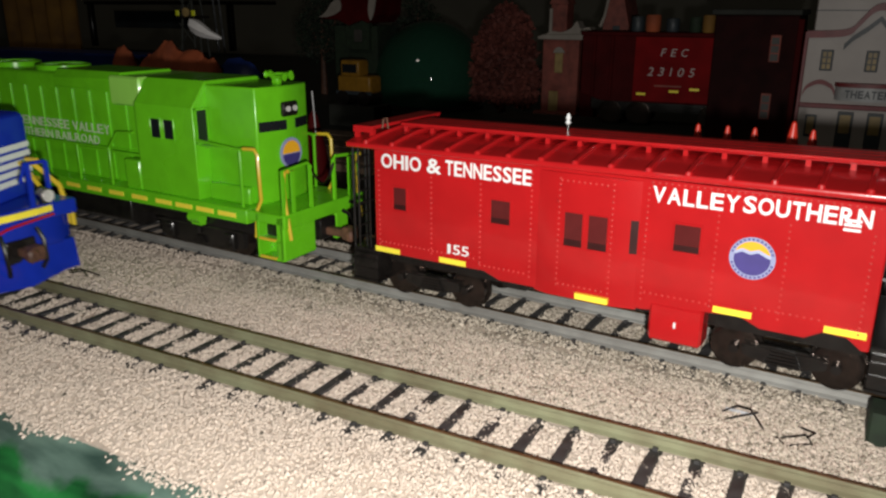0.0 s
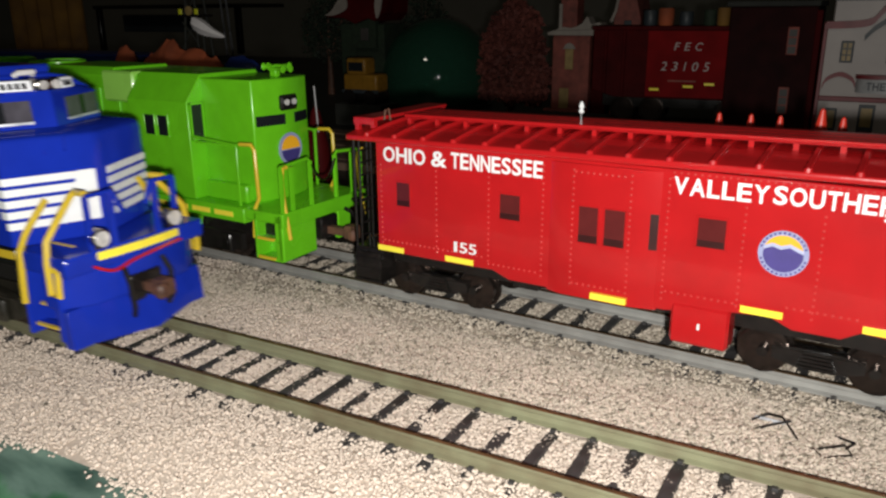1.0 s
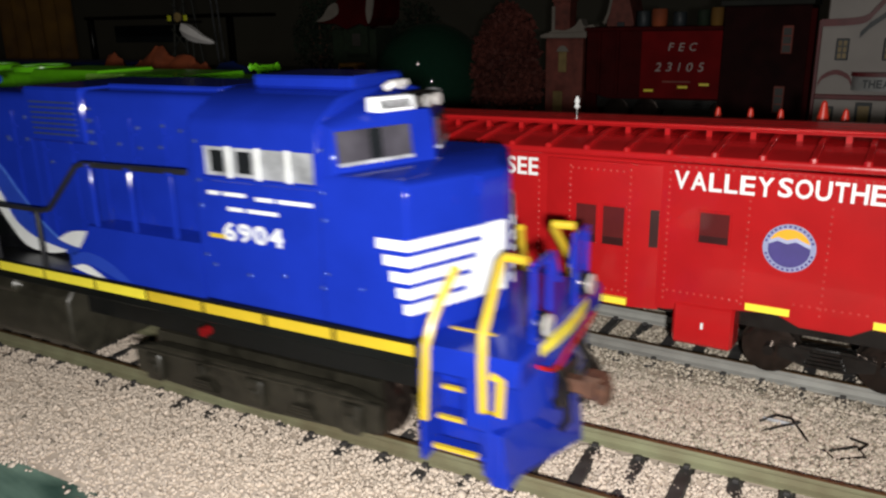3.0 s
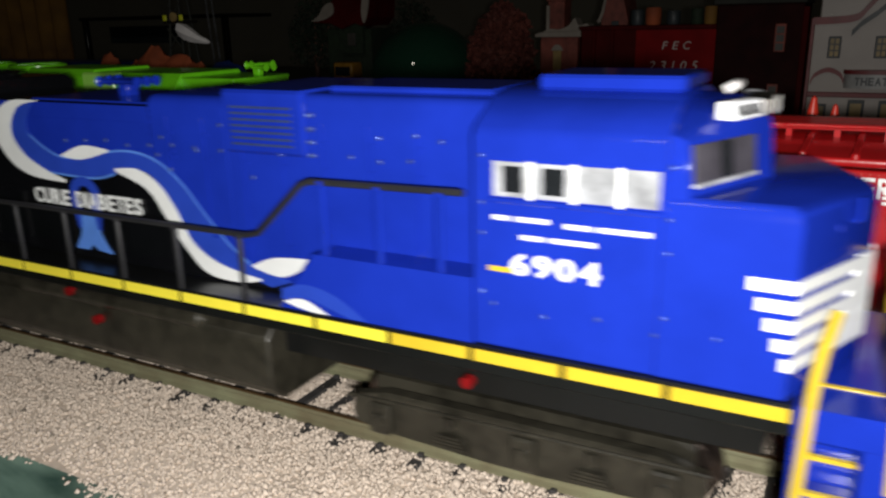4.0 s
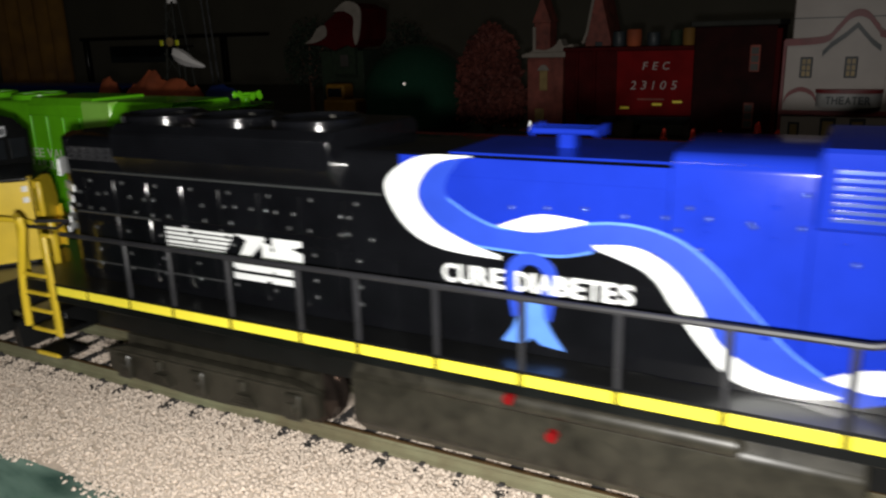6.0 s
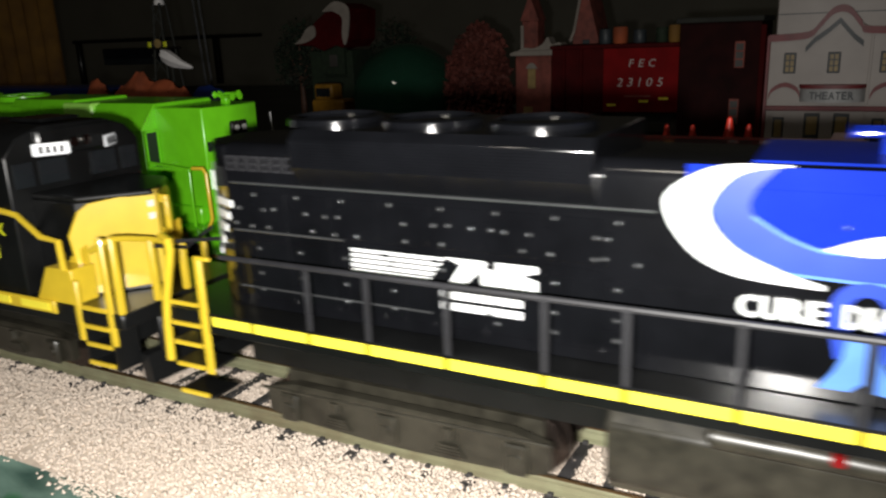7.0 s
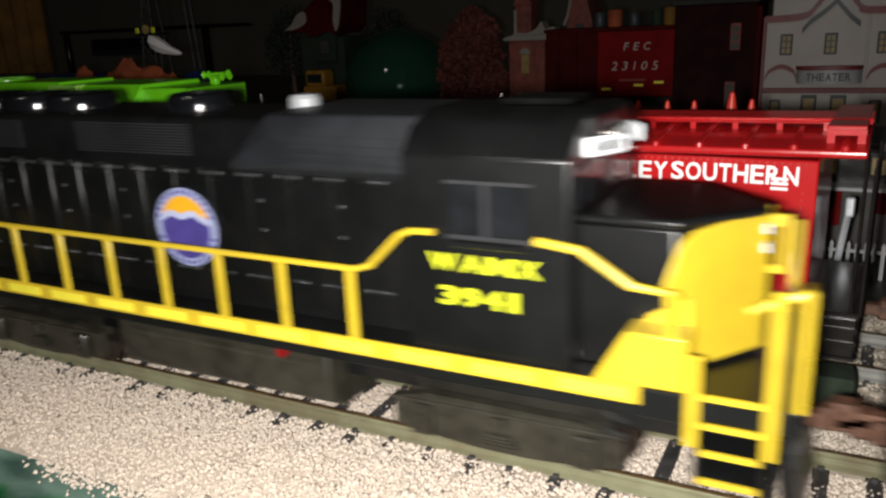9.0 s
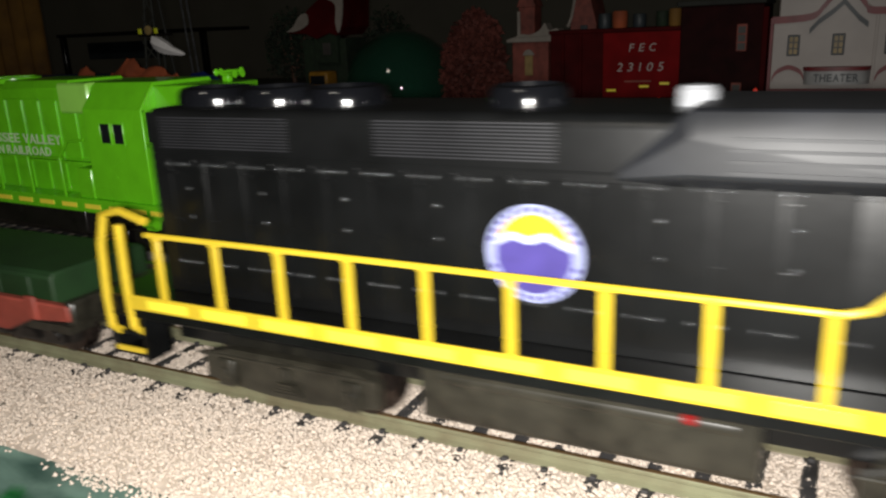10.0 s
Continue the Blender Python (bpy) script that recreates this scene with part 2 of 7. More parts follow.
def letters(name, words, x0, x1, z0, z1, y, mat, parent, label="", slant=0.0, bold=0.0, depth=0.12):
    """Raised lettering that fills x0..x1, z0..z1 on a wall that faces -y."""
    cells, at = [], 0.0
    for c in words:
        w = GLYPH.get(c, 0.7)
        inset = 0.12 if c == "1" else 0.045
        cells.append((c, at + inset, at + w - inset))
        at += w
    first, last = cells[0][1], cells[-1][2]
    verts, faces = [], []
    for c, a, b in cells:
        if c == " ":
            continue
        cu = bpy.data.curves.new(name, "FONT")
        cu.body, cu.offset, cu.shear, cu.resolution_u = c, bold, slant, 3
        tmp = new("tmp", cu)
        me = bpy.data.meshes.new_from_object(tmp.evaluated_get(bpy.context.evaluated_depsgraph_get()))
        bpy.data.objects.remove(tmp)
        co = np.array([v.co[:] for v in me.vertices])
        lo, hi = co.min(0), co.max(0)
        co = (co - lo) / np.maximum(hi - lo, 1e-9)
        base = len(verts)
        for p in co:
            k = (a + p[0] * (b - a) - first) / (last - first)
            verts.append(((x0 + k * (x1 - x0)) * MM, (y - depth) * MM, (z0 + p[1] * (z1 - z0)) * MM))
        faces += [[base + q for q in f.vertices] for f in me.polygons]
        bpy.data.meshes.remove(me)
    me = bpy.data.meshes.new(name)
    me.from_pydata(verts, [], faces)
    bm = bmesh.new()
    bm.from_mesh(me)
    ext = bmesh.ops.extrude_face_region(bm, geom=bm.faces[:])
    bmesh.ops.translate(bm, vec=(0, depth * MM, 0), verts=[g for g in ext["geom"] if isinstance(g, bmesh.types.BMVert)])
    bmesh.ops.recalc_face_normals(bm, faces=bm.faces)
    bm.to_mesh(me)
    bm.free()
    me.materials.clear()
    return part(name, me, mat, parent, label)


def smooth(points, steps=6):
    """A Catmull-Rom curve through points."""
    p = [points[0], *points, points[-1]]
    out = []
    for i in range(1, len(p) - 2):
        for s in range(steps):
            t = s / steps
            out.append(tuple(0.5 * (2 * b + (c - a) * t + (2 * a - 5 * b + 4 * c - d) * t * t + (3 * b - a - 3 * c + d) * t ** 3) for a, b, c, d in zip(p[i - 1], p[i], p[i + 1], p[i + 2])))
    return out + [tuple(points[-1])]


def band(upper, lower, y, thick=0.12):
    """A strip between two x, z curves with the same number of points."""
    rings = [[(a[0], y - thick, a[1]), (b[0], y - thick, b[1]), (b[0], y, b[1]), (a[0], y, a[1])] for a, b in zip(upper, lower)]
    return Solid().loft(rings)


def badge(parent, x, z, r, y):
    """A round herald: silver ring, orange sky, white ridge, purple mountains, with plain marks for its lettering."""
    disc = part("herald", Solid().cyl((x, y - 0.1, z), "y", r, 0.2, 40), HERALD_RING, parent, "round herald with sunset over purple mountains")
    inner = 0.80 * r

    def arc(a0, a1, n=18):
        return [(x + inner * math.cos(radians(a0 + (a1 - a0) * i / n)), z + inner * math.sin(radians(a0 + (a1 - a0) * i / n))) for i in range(n + 1)]
    part("sky", Solid().prism(arc(8, 172), "y", y - 0.26, y - 0.19), HERALD_SKY, disc)
    ridge = [(x - inner * 0.98, z + 0.12 * r), (x - 0.45 * r, z + 0.28 * r), (x - 0.1 * r, z + 0.18 * r), (x + 0.25 * r, z + 0.3 * r), (x + 0.6 * r, z + 0.14 * r), (x + inner * 0.98, z + 0.08 * r)]
    part("mountain", Solid().prism(arc(188, 352) + ridge[::-1], "y", y - 0.30, y - 0.19), HERALD_HILL, disc)
    mist = [(px, pz + 0.16 * r) for px, pz in ridge]
    part("mist", band(mist, ridge, y - 0.19, 0.13), HERALD_MIST, disc)
    for a in list(range(20, 165, 12)) + list(range(200, 345, 12)):
        mark = Solid().box(x - 0.05 * r, x + 0.05 * r, y - 0.27, y - 0.19, 0.86 * r, 0.95 * r)
        c, s = math.cos(radians(a - 90)), math.sin(radians(a - 90))
        mark.v = [(x + (px - x) * c - pz * s, py, z + (px - x) * s + pz * c) for px, py, pz in mark.v]
        part("mark", mark, HERALD_HILL, disc)


BIRDWHITE = material("white_porcelain", (0.72, 0.70, 0.70), 0.45, vary=0.06)
HERALD_RING = material("herald_silver_blue", (0.30, 0.33, 0.53), 0.45, vary=0.06)
HERALD_MIST = material("herald_pale_blue", (0.42, 0.46, 0.66), 0.45, vary=0.1, grain=200)
HERALD_SKY = material("herald_orange", (0.85, 0.42, 0.02), 0.4, vary=0.1, grain=120)
HERALD_HILL = material("herald_purple", (0.06, 0.045, 0.22), 0.45, vary=0.1)


def wheelset(parent, x, r, y_half=8.3, spin=None, mat=None):
    """Two flanged wheels on an axle; origin on the axle, so that it can turn."""
    s = Solid()
    for side in (-1, 1):
        s.lathe((0, side * y_half, 0), "y", [(-1.3, r * 0.55), (-1.3, r * 0.92), (-1.1 * side if side > 0 else -1.2, r), (0.9, r * 0.98), (1.2, r * 0.9), (0.8, r * 0.8), (0.8, r * 0.35), (1.4, r * 0.28), (1.4, 0.2)], 24)
        s.cyl((0, side * (y_half - side * side * 1.7), 0) if side > 0 else (0, -(y_half - 1.7), 0), "y", r * 1.1, 0.7, 24)
        for k in range(5):
            a = 2 * math.pi * k / 5
            s.cyl((math.cos(a) * r * 0.58, side * y_half, math.sin(a) * r * 0.58), "y", r * 0.10, 2.2, 8)
    s.cyl((0, 0, 0), "y", r * 0.2, 2 * y_half, 10)
    ob = part("wheelset", s, mat or WHEEL, parent)
    ob.location = (x * MM, 0, r * MM)
    if spin is not None:
        spin.append((ob, x, r))
    return ob


def truck(parent, xs, r, v=15.2, spin=None, mat=None, label="black plastic truck with leaf springs and axle boxes"):
    """A bogie: its side frames, springs and wheelsets under a parent."""
    a, b = min(xs), max(xs)
    frame_part = None
    for side in (-1, 1):
        s = Solid()
        y0, y1 = sorted((side * (v - 3.0), side * (v - 1.2)))
        s.prism([(a - r * 0.9, r * 0.7), (a - r * 0.9, r * 1.5), (a + 1, r * 1.75), (b - 1, r * 1.75), (b + r * 0.9, r * 1.5), (b + r * 0.9, r * 0.7), (b, r * 0.55), ((a + b) / 2 + 4, r * 0.42), ((a + b) / 2 - 4, r * 0.42), (a, r * 0.55)], "y", y0, y1)
        for x in xs:
            s.box(x - 1.9, x + 1.9, *sorted((side * (v - 1.2), side * v)), r * 0.55, r * 1.45, 0.35)
            s.cyl((x, side * v, r), "y", 1.1, 0.8, 12)
        for i in range(len(xs) - 1):
            m = (xs[i] + xs[i + 1]) / 2
            for k in range(4):
                s.box(m - 2.8 + k * 0.35, m + 2.8 - k * 0.35, *sorted((side * (v - 1.2), side * (v - 0.3))), r * 0.62 + k * 0.55, r * 0.62 + k * 0.55 + 0.4)
            s.cyl((m, side * (v - 0.7), r * 1.35), "z", 0.9, 1.8, 10)
        s.tube([(a - r, side * (v - 0.4), r * 1.55), (b + r, side * (v - 0.4), r * 1.62)], 0.3)
        frame_part = part("truck_frame", s, mat or PLASTIC, parent, label)
    part("bolster", Solid().box(a - 3, b + 3, -11, 11, r * 1.2, r * 1.9), mat or PLASTIC, parent)
    for x in xs:
        wheelset(parent, x, r, spin=spin)
    return frame_part


def coupler(parent, x, way, z=10.5):
    s = Solid().box(*sorted((x, x + way * 7)), -1.2, 1.2, z - 1.1, z + 1.1, 0.3)
    s.box(*sorted((x + way * 6, x + way * 10)), -1.2, 2.8, z - 1.9, z + 1.9, 0.6)
    s.box(*sorted((x + way * 8.6, x + way * 11)), -2.6, 0.4, z - 1.7, z + 1.7, 0.6)
    return part("coupler", s, RUST, parent, "rusty knuckle coupler")


def post(parent, x, y, z0, z1, mat, w=0.45, name="handrail_post"):
    s = Solid().box(x - w, x + w, y - 0.3, y + 0.3, z0, z1, 0.12)
    s.box(x - w * 1.3, x + w * 1.3, y - 0.5, y + 0.5, z1 - 0.5, z1 + 0.3, 0.12)
    return part(name, s, mat, parent)


def rod(parent, points, r, mat, name="handrail", label=""):
    return part(name, Solid().tube(points, r, 8), mat, parent, label)


# ---- setting: table, ground, room ----
YC = 8.25                                   # middle of the near track
FAR = pose(0, 0.06094, 0, 0, 0, -3.297)     # frame of the far track: x along it, from its middle


def ground_height(x, y):
    """Scenery surface in millimetres: flat under the tracks, a bank down to the painted green edge."""
    edge = -31 + 2.5 * math.sin(x * 0.045 + 0.6) + 1.2 * math.sin(x * 0.21)
    if y > edge:
        return -4.2
    d = edge - y
    return -4.2 - 0.55 * min(d, 5) - 0.75 * max(0, min(d - 5, 30)) - 0.15 * max(0, d - 35)


def bank_material():
    """Dark board, a teal painted strip along the ballast's foot, then streaky green paint, with ragged borders."""
    m = material("painted_bank", (0.03, 0.03, 0.02), 0.45, vary=0.2, grain=90, bump=0.6)
    nt = m.node_tree
    co, xyz = nt.nodes.new("ShaderNodeTexCoord"), nt.nodes.new("ShaderNodeSeparateXYZ")
    ragged, streak = nt.nodes.new("ShaderNodeTexNoise"), nt.nodes.new("ShaderNodeTexNoise")
    ragged.inputs["Scale"].default_value, ragged.inputs["Detail"].default_value = 60, 6
    stretch = nt.nodes.new("ShaderNodeMapping")
    stretch.inputs["Scale"].default_value, stretch.inputs["Rotation"].default_value = (60, 260, 60), (0, 0, 0.6)
    streak.inputs["Scale"].default_value, streak.inputs["Detail"].default_value = 1.0, 4
    nt.links.new(co.outputs["Object"], xyz.inputs[0])
    nt.links.new(co.outputs["Object"], ragged.inputs["Vector"])
    nt.links.new(co.outputs["Object"], stretch.inputs["Vector"])
    nt.links.new(stretch.outputs[0], streak.inputs["Vector"])
    shift = nt.nodes.new("ShaderNodeMath")
    shift.operation, shift.inputs[1].default_value = "MULTIPLY_ADD", 0.014
    nt.links.new(ragged.outputs[0], shift.inputs[0])
    nt.links.new(xyz.outputs["Y"], shift.inputs[2])
    place = nt.nodes.new("ShaderNodeMapRange")
    place.inputs["From Min"].default_value, place.inputs["From Max"].default_value = -0.060, 0.0
    nt.links.new(shift.outputs[0], place.inputs["Value"])
    green = nt.nodes.new("ShaderNodeValToRGB")
    green.color_ramp.elements[0].position, green.color_ramp.elements[0].color = 0.36, (0.004, 0.036, 0.012, 1)
    green.color_ramp.elements[1].position, green.color_ramp.elements[1].color = 0.70, (0.018, 0.17, 0.038, 1)
    nt.links.new(streak.outputs[0], green.inputs[0])
    teal = nt.nodes.new("ShaderNodeValToRGB")
    teal.color_ramp.elements[0].position, teal.color_ramp.elements[0].color = 0.35, (0.03, 0.062, 0.05, 1)
    teal.color_ramp.elements[1].position, teal.color_ramp.elements[1].color = 0.65, (0.12, 0.19, 0.155, 1)
    nt.links.new(streak.outputs[0], teal.inputs[0])
    last = None
    for position, shade in ((0.53, teal.outputs[0]), (0.72, None)):
        step = nt.nodes.new("ShaderNodeMapRange")
        step.inputs["From Min"].default_value, step.inputs["From Max"].default_value = position - 0.015, position + 0.015
        nt.links.new(place.outputs[0], step.inputs["Value"])
        mix = nt.nodes.new("ShaderNodeMix")
        mix.data_type = "RGBA"
        nt.links.new(step.outputs[0], mix.inputs["Factor"])
        nt.links.new(last.outputs["Result"] if last else green.outputs[0], mix.inputs["A"])
        if shade:
            nt.links.new(shade, mix.inputs["B"])
        else:
            mix.inputs["B"].default_value = (0.016, 0.017, 0.013, 1)
        last = mix
    nt.links.new(last.outputs["Result"], nt.nodes["Principled BSDF"].inputs["Base Color"])
    return m


BANK = bank_material()


def ground_sheet():
    xs = [-1500, -1100, -800, -600, -480, -400, -340] + list(range(-300, 81, 2)) + [120, 180, 260, 400, 600]
    ys = [-320, -240, -180, -140, -110, -90, -78] + [-70 + 0.8 * i for i in range(70)] + [-10, 0, 40, 80, 120, 200, 300, 400, 550, 700, 900]
    me = bpy.data.meshes.new("ground")
    verts = [(x * MM, y * MM, (ground_height(x, y) + (0.8 * noise.noise((x * 0.06, y * 0.06, 0)) if y < -36 else 0)) * MM) for y in ys for x in xs]
    n = len(xs)
    me.from_pydata(verts, [], [(j * n + i, j * n + i + 1, (j + 1) * n + i + 1, (j + 1) * n + i) for j in range(len(ys) - 1) for i in range(n - 1)])
    me.materials.append(BANK)
    for p in me.polygons:
        p.use_smooth = True
    return tagged(new("ground", me), "dark scenery board with a painted green bank along its edge", "ground", kind="structure")


ground_sheet()


def room():
    w = Solid().box(-2400, 1800, 1500, 1560, -900, 1900)
    tagged(part("wall_back", w, WALL), "dim grey room wall behind the layout", "wall", kind="structure")
    tagged(part("wall_left", Solid().box(-2460, -2400, -1800, 1560, -900, 1900), WALL), "dim grey room wall", "wall", kind="structure")
    tagged(part("wall_right", Solid().box(1800, 1860, -1800, 1560, -900, 1900), WALL), "dim grey room wall", "wall", kind="structure")
    tagged(part("wall_front", Solid().box(-2400, 1800, -1860, -1800, -900, 1900), WALL), "dim grey room wall", "wall", kind="structure")
    tagged(part("ceiling", Solid().box(-2460, 1860, -1860, 1560, 1900, 1950), WALL), "plain dim ceiling", "ceiling", kind="structure")
    tagged(part("floor", Solid().box(-2460, 1860, -1860, 1560, -950, -900), EARTH), "dark room floor", "floor", kind="structure")


room()


def rail_profile():
    half = [(1.15, -2.5), (1.15, -2.2), (0.35, -1.85), (0.3, -0.85), (0.55, -0.6), (0.55, -0.12), (0.42, 0)]
    return half + [(-a, b) for a, b in reversed(half)]


def track(label, place, x0, x1, rail_mat, pitch, seed):
    rng = random.Random(seed)
    ob = thing("railway_track", place, label, "railway track", kind="structure")
    for side in (-8.8, 8.8):
        rail = part("rail", Solid().prism([(side + a, b) for a, b in rail_profile()], "x", x0, x1), rail_mat, ob)
        part("railhead", Solid().box(x0, x1, side - 0.36, side + 0.36, -0.02, 0.035), RAILTOP, rail)
    tie = Solid().box(-1.15, 1.15, -13.6, 13.6, -4.4, -2.55, 0.25)
    for side in (-8.8, 8.8):
        for d in (-1.7, 1.7):
            tie.box(-0.5, 0.5, side + d - 0.5, side + d + 0.5, -2.6, -2.0, 0.1)
    me = tie.mesh("tie")
    x = x0 + 3
    while x < x1:
        piece = part("tie", me, TIE, ob)
        piece.matrix_basis = pose(x * MM, rng.uniform(-0.5, 0.5) * MM, rng.uniform(-0.12, 0.06) * MM, 0, 0, rng.uniform(-1.5, 1.5))
        x += pitch + rng.uniform(-0.35, 0.35)
    return ob


track("near model track with olive weathered rails and dark ties half buried in ballast", pose(0, YC * MM, 0), -760, 130, OLIVE, 7.2, 3)
track("far model track with grey rails and dark ties in ballast", FAR, -760, 130, STEEL, 7.0, 4)


def far_middle(x):
    return 60.94 - 0.0576 * x


def ballast(name, label, count, x0, x1, y0, y1, seed, size, dark):
    """Loose grains over a lumpy bed: many small angular stones in one mesh."""
    rng = np.random.default_rng(seed)
    x, y = rng.uniform(x0, x1, count), rng.uniform(y0, y1, count)
    edge = -31 + 2.5 * np.sin(x * 0.045 + 0.6) + 1.2 * np.sin(x * 0.21)
    keep = y > edge - rng.exponential(0.7, count)
    x, y = x[keep], y[keep]
    near_v, far_v = np.abs(y - YC), np.abs(y - (60.94 - 0.0576 * x))
    lump = np.array([noise.noise((a * 0.11, b * 0.11, 3.0)) + 0.5 * noise.noise((a * 0.33, b * 0.33, 9.0)) for a, b in zip(x, y)])
    between = (near_v < 7.6) | (far_v < 7.6)
    under = ((near_v > 7.5) & (near_v < 9.9)) | ((far_v > 7.5) & (far_v < 9.9))
    heap = np.where(near_v < 24, 0.35, 0.1)
    z = -3.0 + 0.5 * lump + heap * 0.8 + rng.uniform(-0.24, 0.22, len(x))
    # over the sleepers the stones lie thin, and thickest in the bays between them
    z = np.where(between, -2.95 + 0.55 * lump, z)
    # outside the far track the stones lie over the ends of the sleepers
    z = np.where((far_v > 10.2) & (far_v < 15.5), -2.45 + 0.4 * lump, z)
    z = np.where(under, -3.9, z)
    z = np.where(y < -20, z - 0.12 * (-20 - y), z)
    n = len(x)
    ico = np.array([(1, 0, 0), (-1, 0, 0), (0, 1, 0), (0, -1, 0), (0, 0, 1), (0, 0, -1)]) * 1.25
    tri = np.array([(0, 2, 4), (2, 1, 4), (1, 3, 4), (3, 0, 4), (2, 0, 5), (1, 2, 5), (3, 1, 5), (0, 3, 5)])
    s = size * rng.lognormal(0, 0.25, n)
    shape = ico[None] * rng.uniform(0.55, 1.15, (n, 6, 1)) * (rng.uniform(0.7, 1.15, (n, 1, 3)) * np.array([1.0, 1.0, 0.8]) * s[:, None, None])
    a = rng.uniform(0, 6.283, n)
    c, q = np.cos(a)[:, None], np.sin(a)[:, None]
    pts = np.stack([shape[..., 0] * c - shape[..., 1] * q + x[:, None], shape[..., 0] * q + shape[..., 1] * c + y[:, None], shape[..., 2] + z[:, None]], -1).reshape(-1, 3) * MM
    faces = (tri[None] + 6 * np.arange(n)[:, None, None]).reshape(-1, 3)
    me = bpy.data.meshes.new(name)
    me.vertices.add(len(pts))
    me.vertices.foreach_set("co", pts.ravel())
    me.loops.add(faces.size)
    me.loops.foreach_set("vertex_index", faces.ravel().astype(np.int32))
    me.polygons.add(len(faces))
    me.polygons.foreach_set("loop_start", np.arange(0, faces.size, 3, dtype=np.int32))
    me.update()
    me.validate()
    me.materials.append(STONE if not dark else STONE_GREY)
    return tagged(new(name, me), label, "ballast", kind="stuff")


def stone_material(name, light, mid, dark_chance):
    """Each stone takes its own shade; a few are dark."""
    m = material(name, light, 0.9, vary=0.1, grain=900, bump=0.3)
    nt = m.node_tree
    geo, ramp = nt.nodes.new("ShaderNodeNewGeometry"), nt.nodes.new("ShaderNodeValToRGB")
    e = ramp.color_ramp.elements
    e[0].position, e[0].color = 0.0, (0.09, 0.08, 0.06, 1)
    e[1].position, e[1].color = dark_chance, (*mid, 1)
    e.new(0.55).color = (*light, 1)
    e.new(1.0).color = (*(min(1, c * 1.1) for c in light), 1)
    nt.links.new(geo.outputs["Random Per Island"], ramp.inputs[0])
    nt.links.new(ramp.outputs[0], nt.nodes["Principled BSDF"].inputs["Base Color"])
    return m


STONE = stone_material("beige_stones", (0.56, 0.475, 0.40), (0.50, 0.42, 0.35), 0.010)
STONE_GREY = stone_material("grey_beige_stones", (0.52, 0.455, 0.375), (0.33, 0.285, 0.22), 0.19)


def bed_height(x, y):
    on_track = abs(y - YC) < 14 or abs(y - far_middle(x)) < 14
    return (-3.35 if on_track else -2.95) + 0.42 * noise.noise((x * 0.11, y * 0.11, 3.0)) - 0.12 * max(0, -20 - y)


def ballast_bed():
    """The lumpy layer under the loose stones."""
    xs, ys = np.arange(-330, 101, 3.0), np.arange(-29, 93, 2.0)
    me = bpy.data.meshes.new("ballast_bed")
    verts = [(x * MM, y * MM, (bed_height(x, y)) * MM) for y in ys for x in xs]
    n = len(xs)
    me.from_pydata(verts, [], [(j * n + i, j * n + i + 1, (j + 1) * n + i + 1, (j + 1) * n + i) for j in range(len(ys) - 1) for i in range(n - 1)])
    me.materials.append(GRIT)
    return tagged(new("ballast_bed", me), "packed beige ballast under both tracks", "ballast", kind="structure")


ballast_bed()
ballast("ballast", "loose light beige model ballast round the near track", 92000, -160, 70, -36, 46, 11, 0.37, False)
ballast("ballast", "loose beige model ballast along the distant stretch of track", 36000, -330, -158, -36, 60, 12, 0.42, False)
ballast("ballast", "grey-beige ballast with dark specks round the far track", 40000, -160, 80, 40, 92, 13, 0.36, True)
ballast("ballast", "darker dirty ballast scattered between the two tracks", 24000, -95, 70, 22, 46, 14, 0.37, True)


# ---- the red caboose on the far track ----
def window(parent, x0, x1, z0, z1, y, frame_mat, pane_mat, rim=0.45):
    s = Solid()
    for a, b, c, d in ((x0 - rim, x1 + rim, z1, z1 + rim), (x0 - rim, x1 + rim, z0 - rim, z0), (x0 - rim, x0, z0, z1), (x1, x1 + rim, z0, z1)):
        s.box(a, b, y - 0.22, y + 0.1, c, d, 0.06)
    w = part("window", s, frame_mat, parent)
    pane = part("pane", Solid().box(x0, x1, y - 0.05, y + 0.1, z0, z1), pane_mat, w, "dark window pane")
    return w, pane


def rivets(parent, columns, rows, mat):
    """Small raised rivet heads in columns (x, z0, z1, y) and rows (x0, x1, z, y)."""
    s = Solid()
    spots = [(x, y, z0 + 1.25 * i) for x, z0, z1, y in columns for i in range(int((z1 - z0) / 1.25) + 1)]
    spots += [(x0 + 1.25 * i, y, z) for x0, x1, z, y in rows for i in range(int((x1 - x0) / 1.25) + 1)]
    for x, y, z in spots:
        s.lathe((x, y, z), "y", [(-0.32, 0.05), (-0.28, 0.13), (-0.16, 0.24), (0.05, 0.28)], 8)
    return tagged(part("rivets", s, mat, parent, "rows of small rivet heads"), kind="stuff")


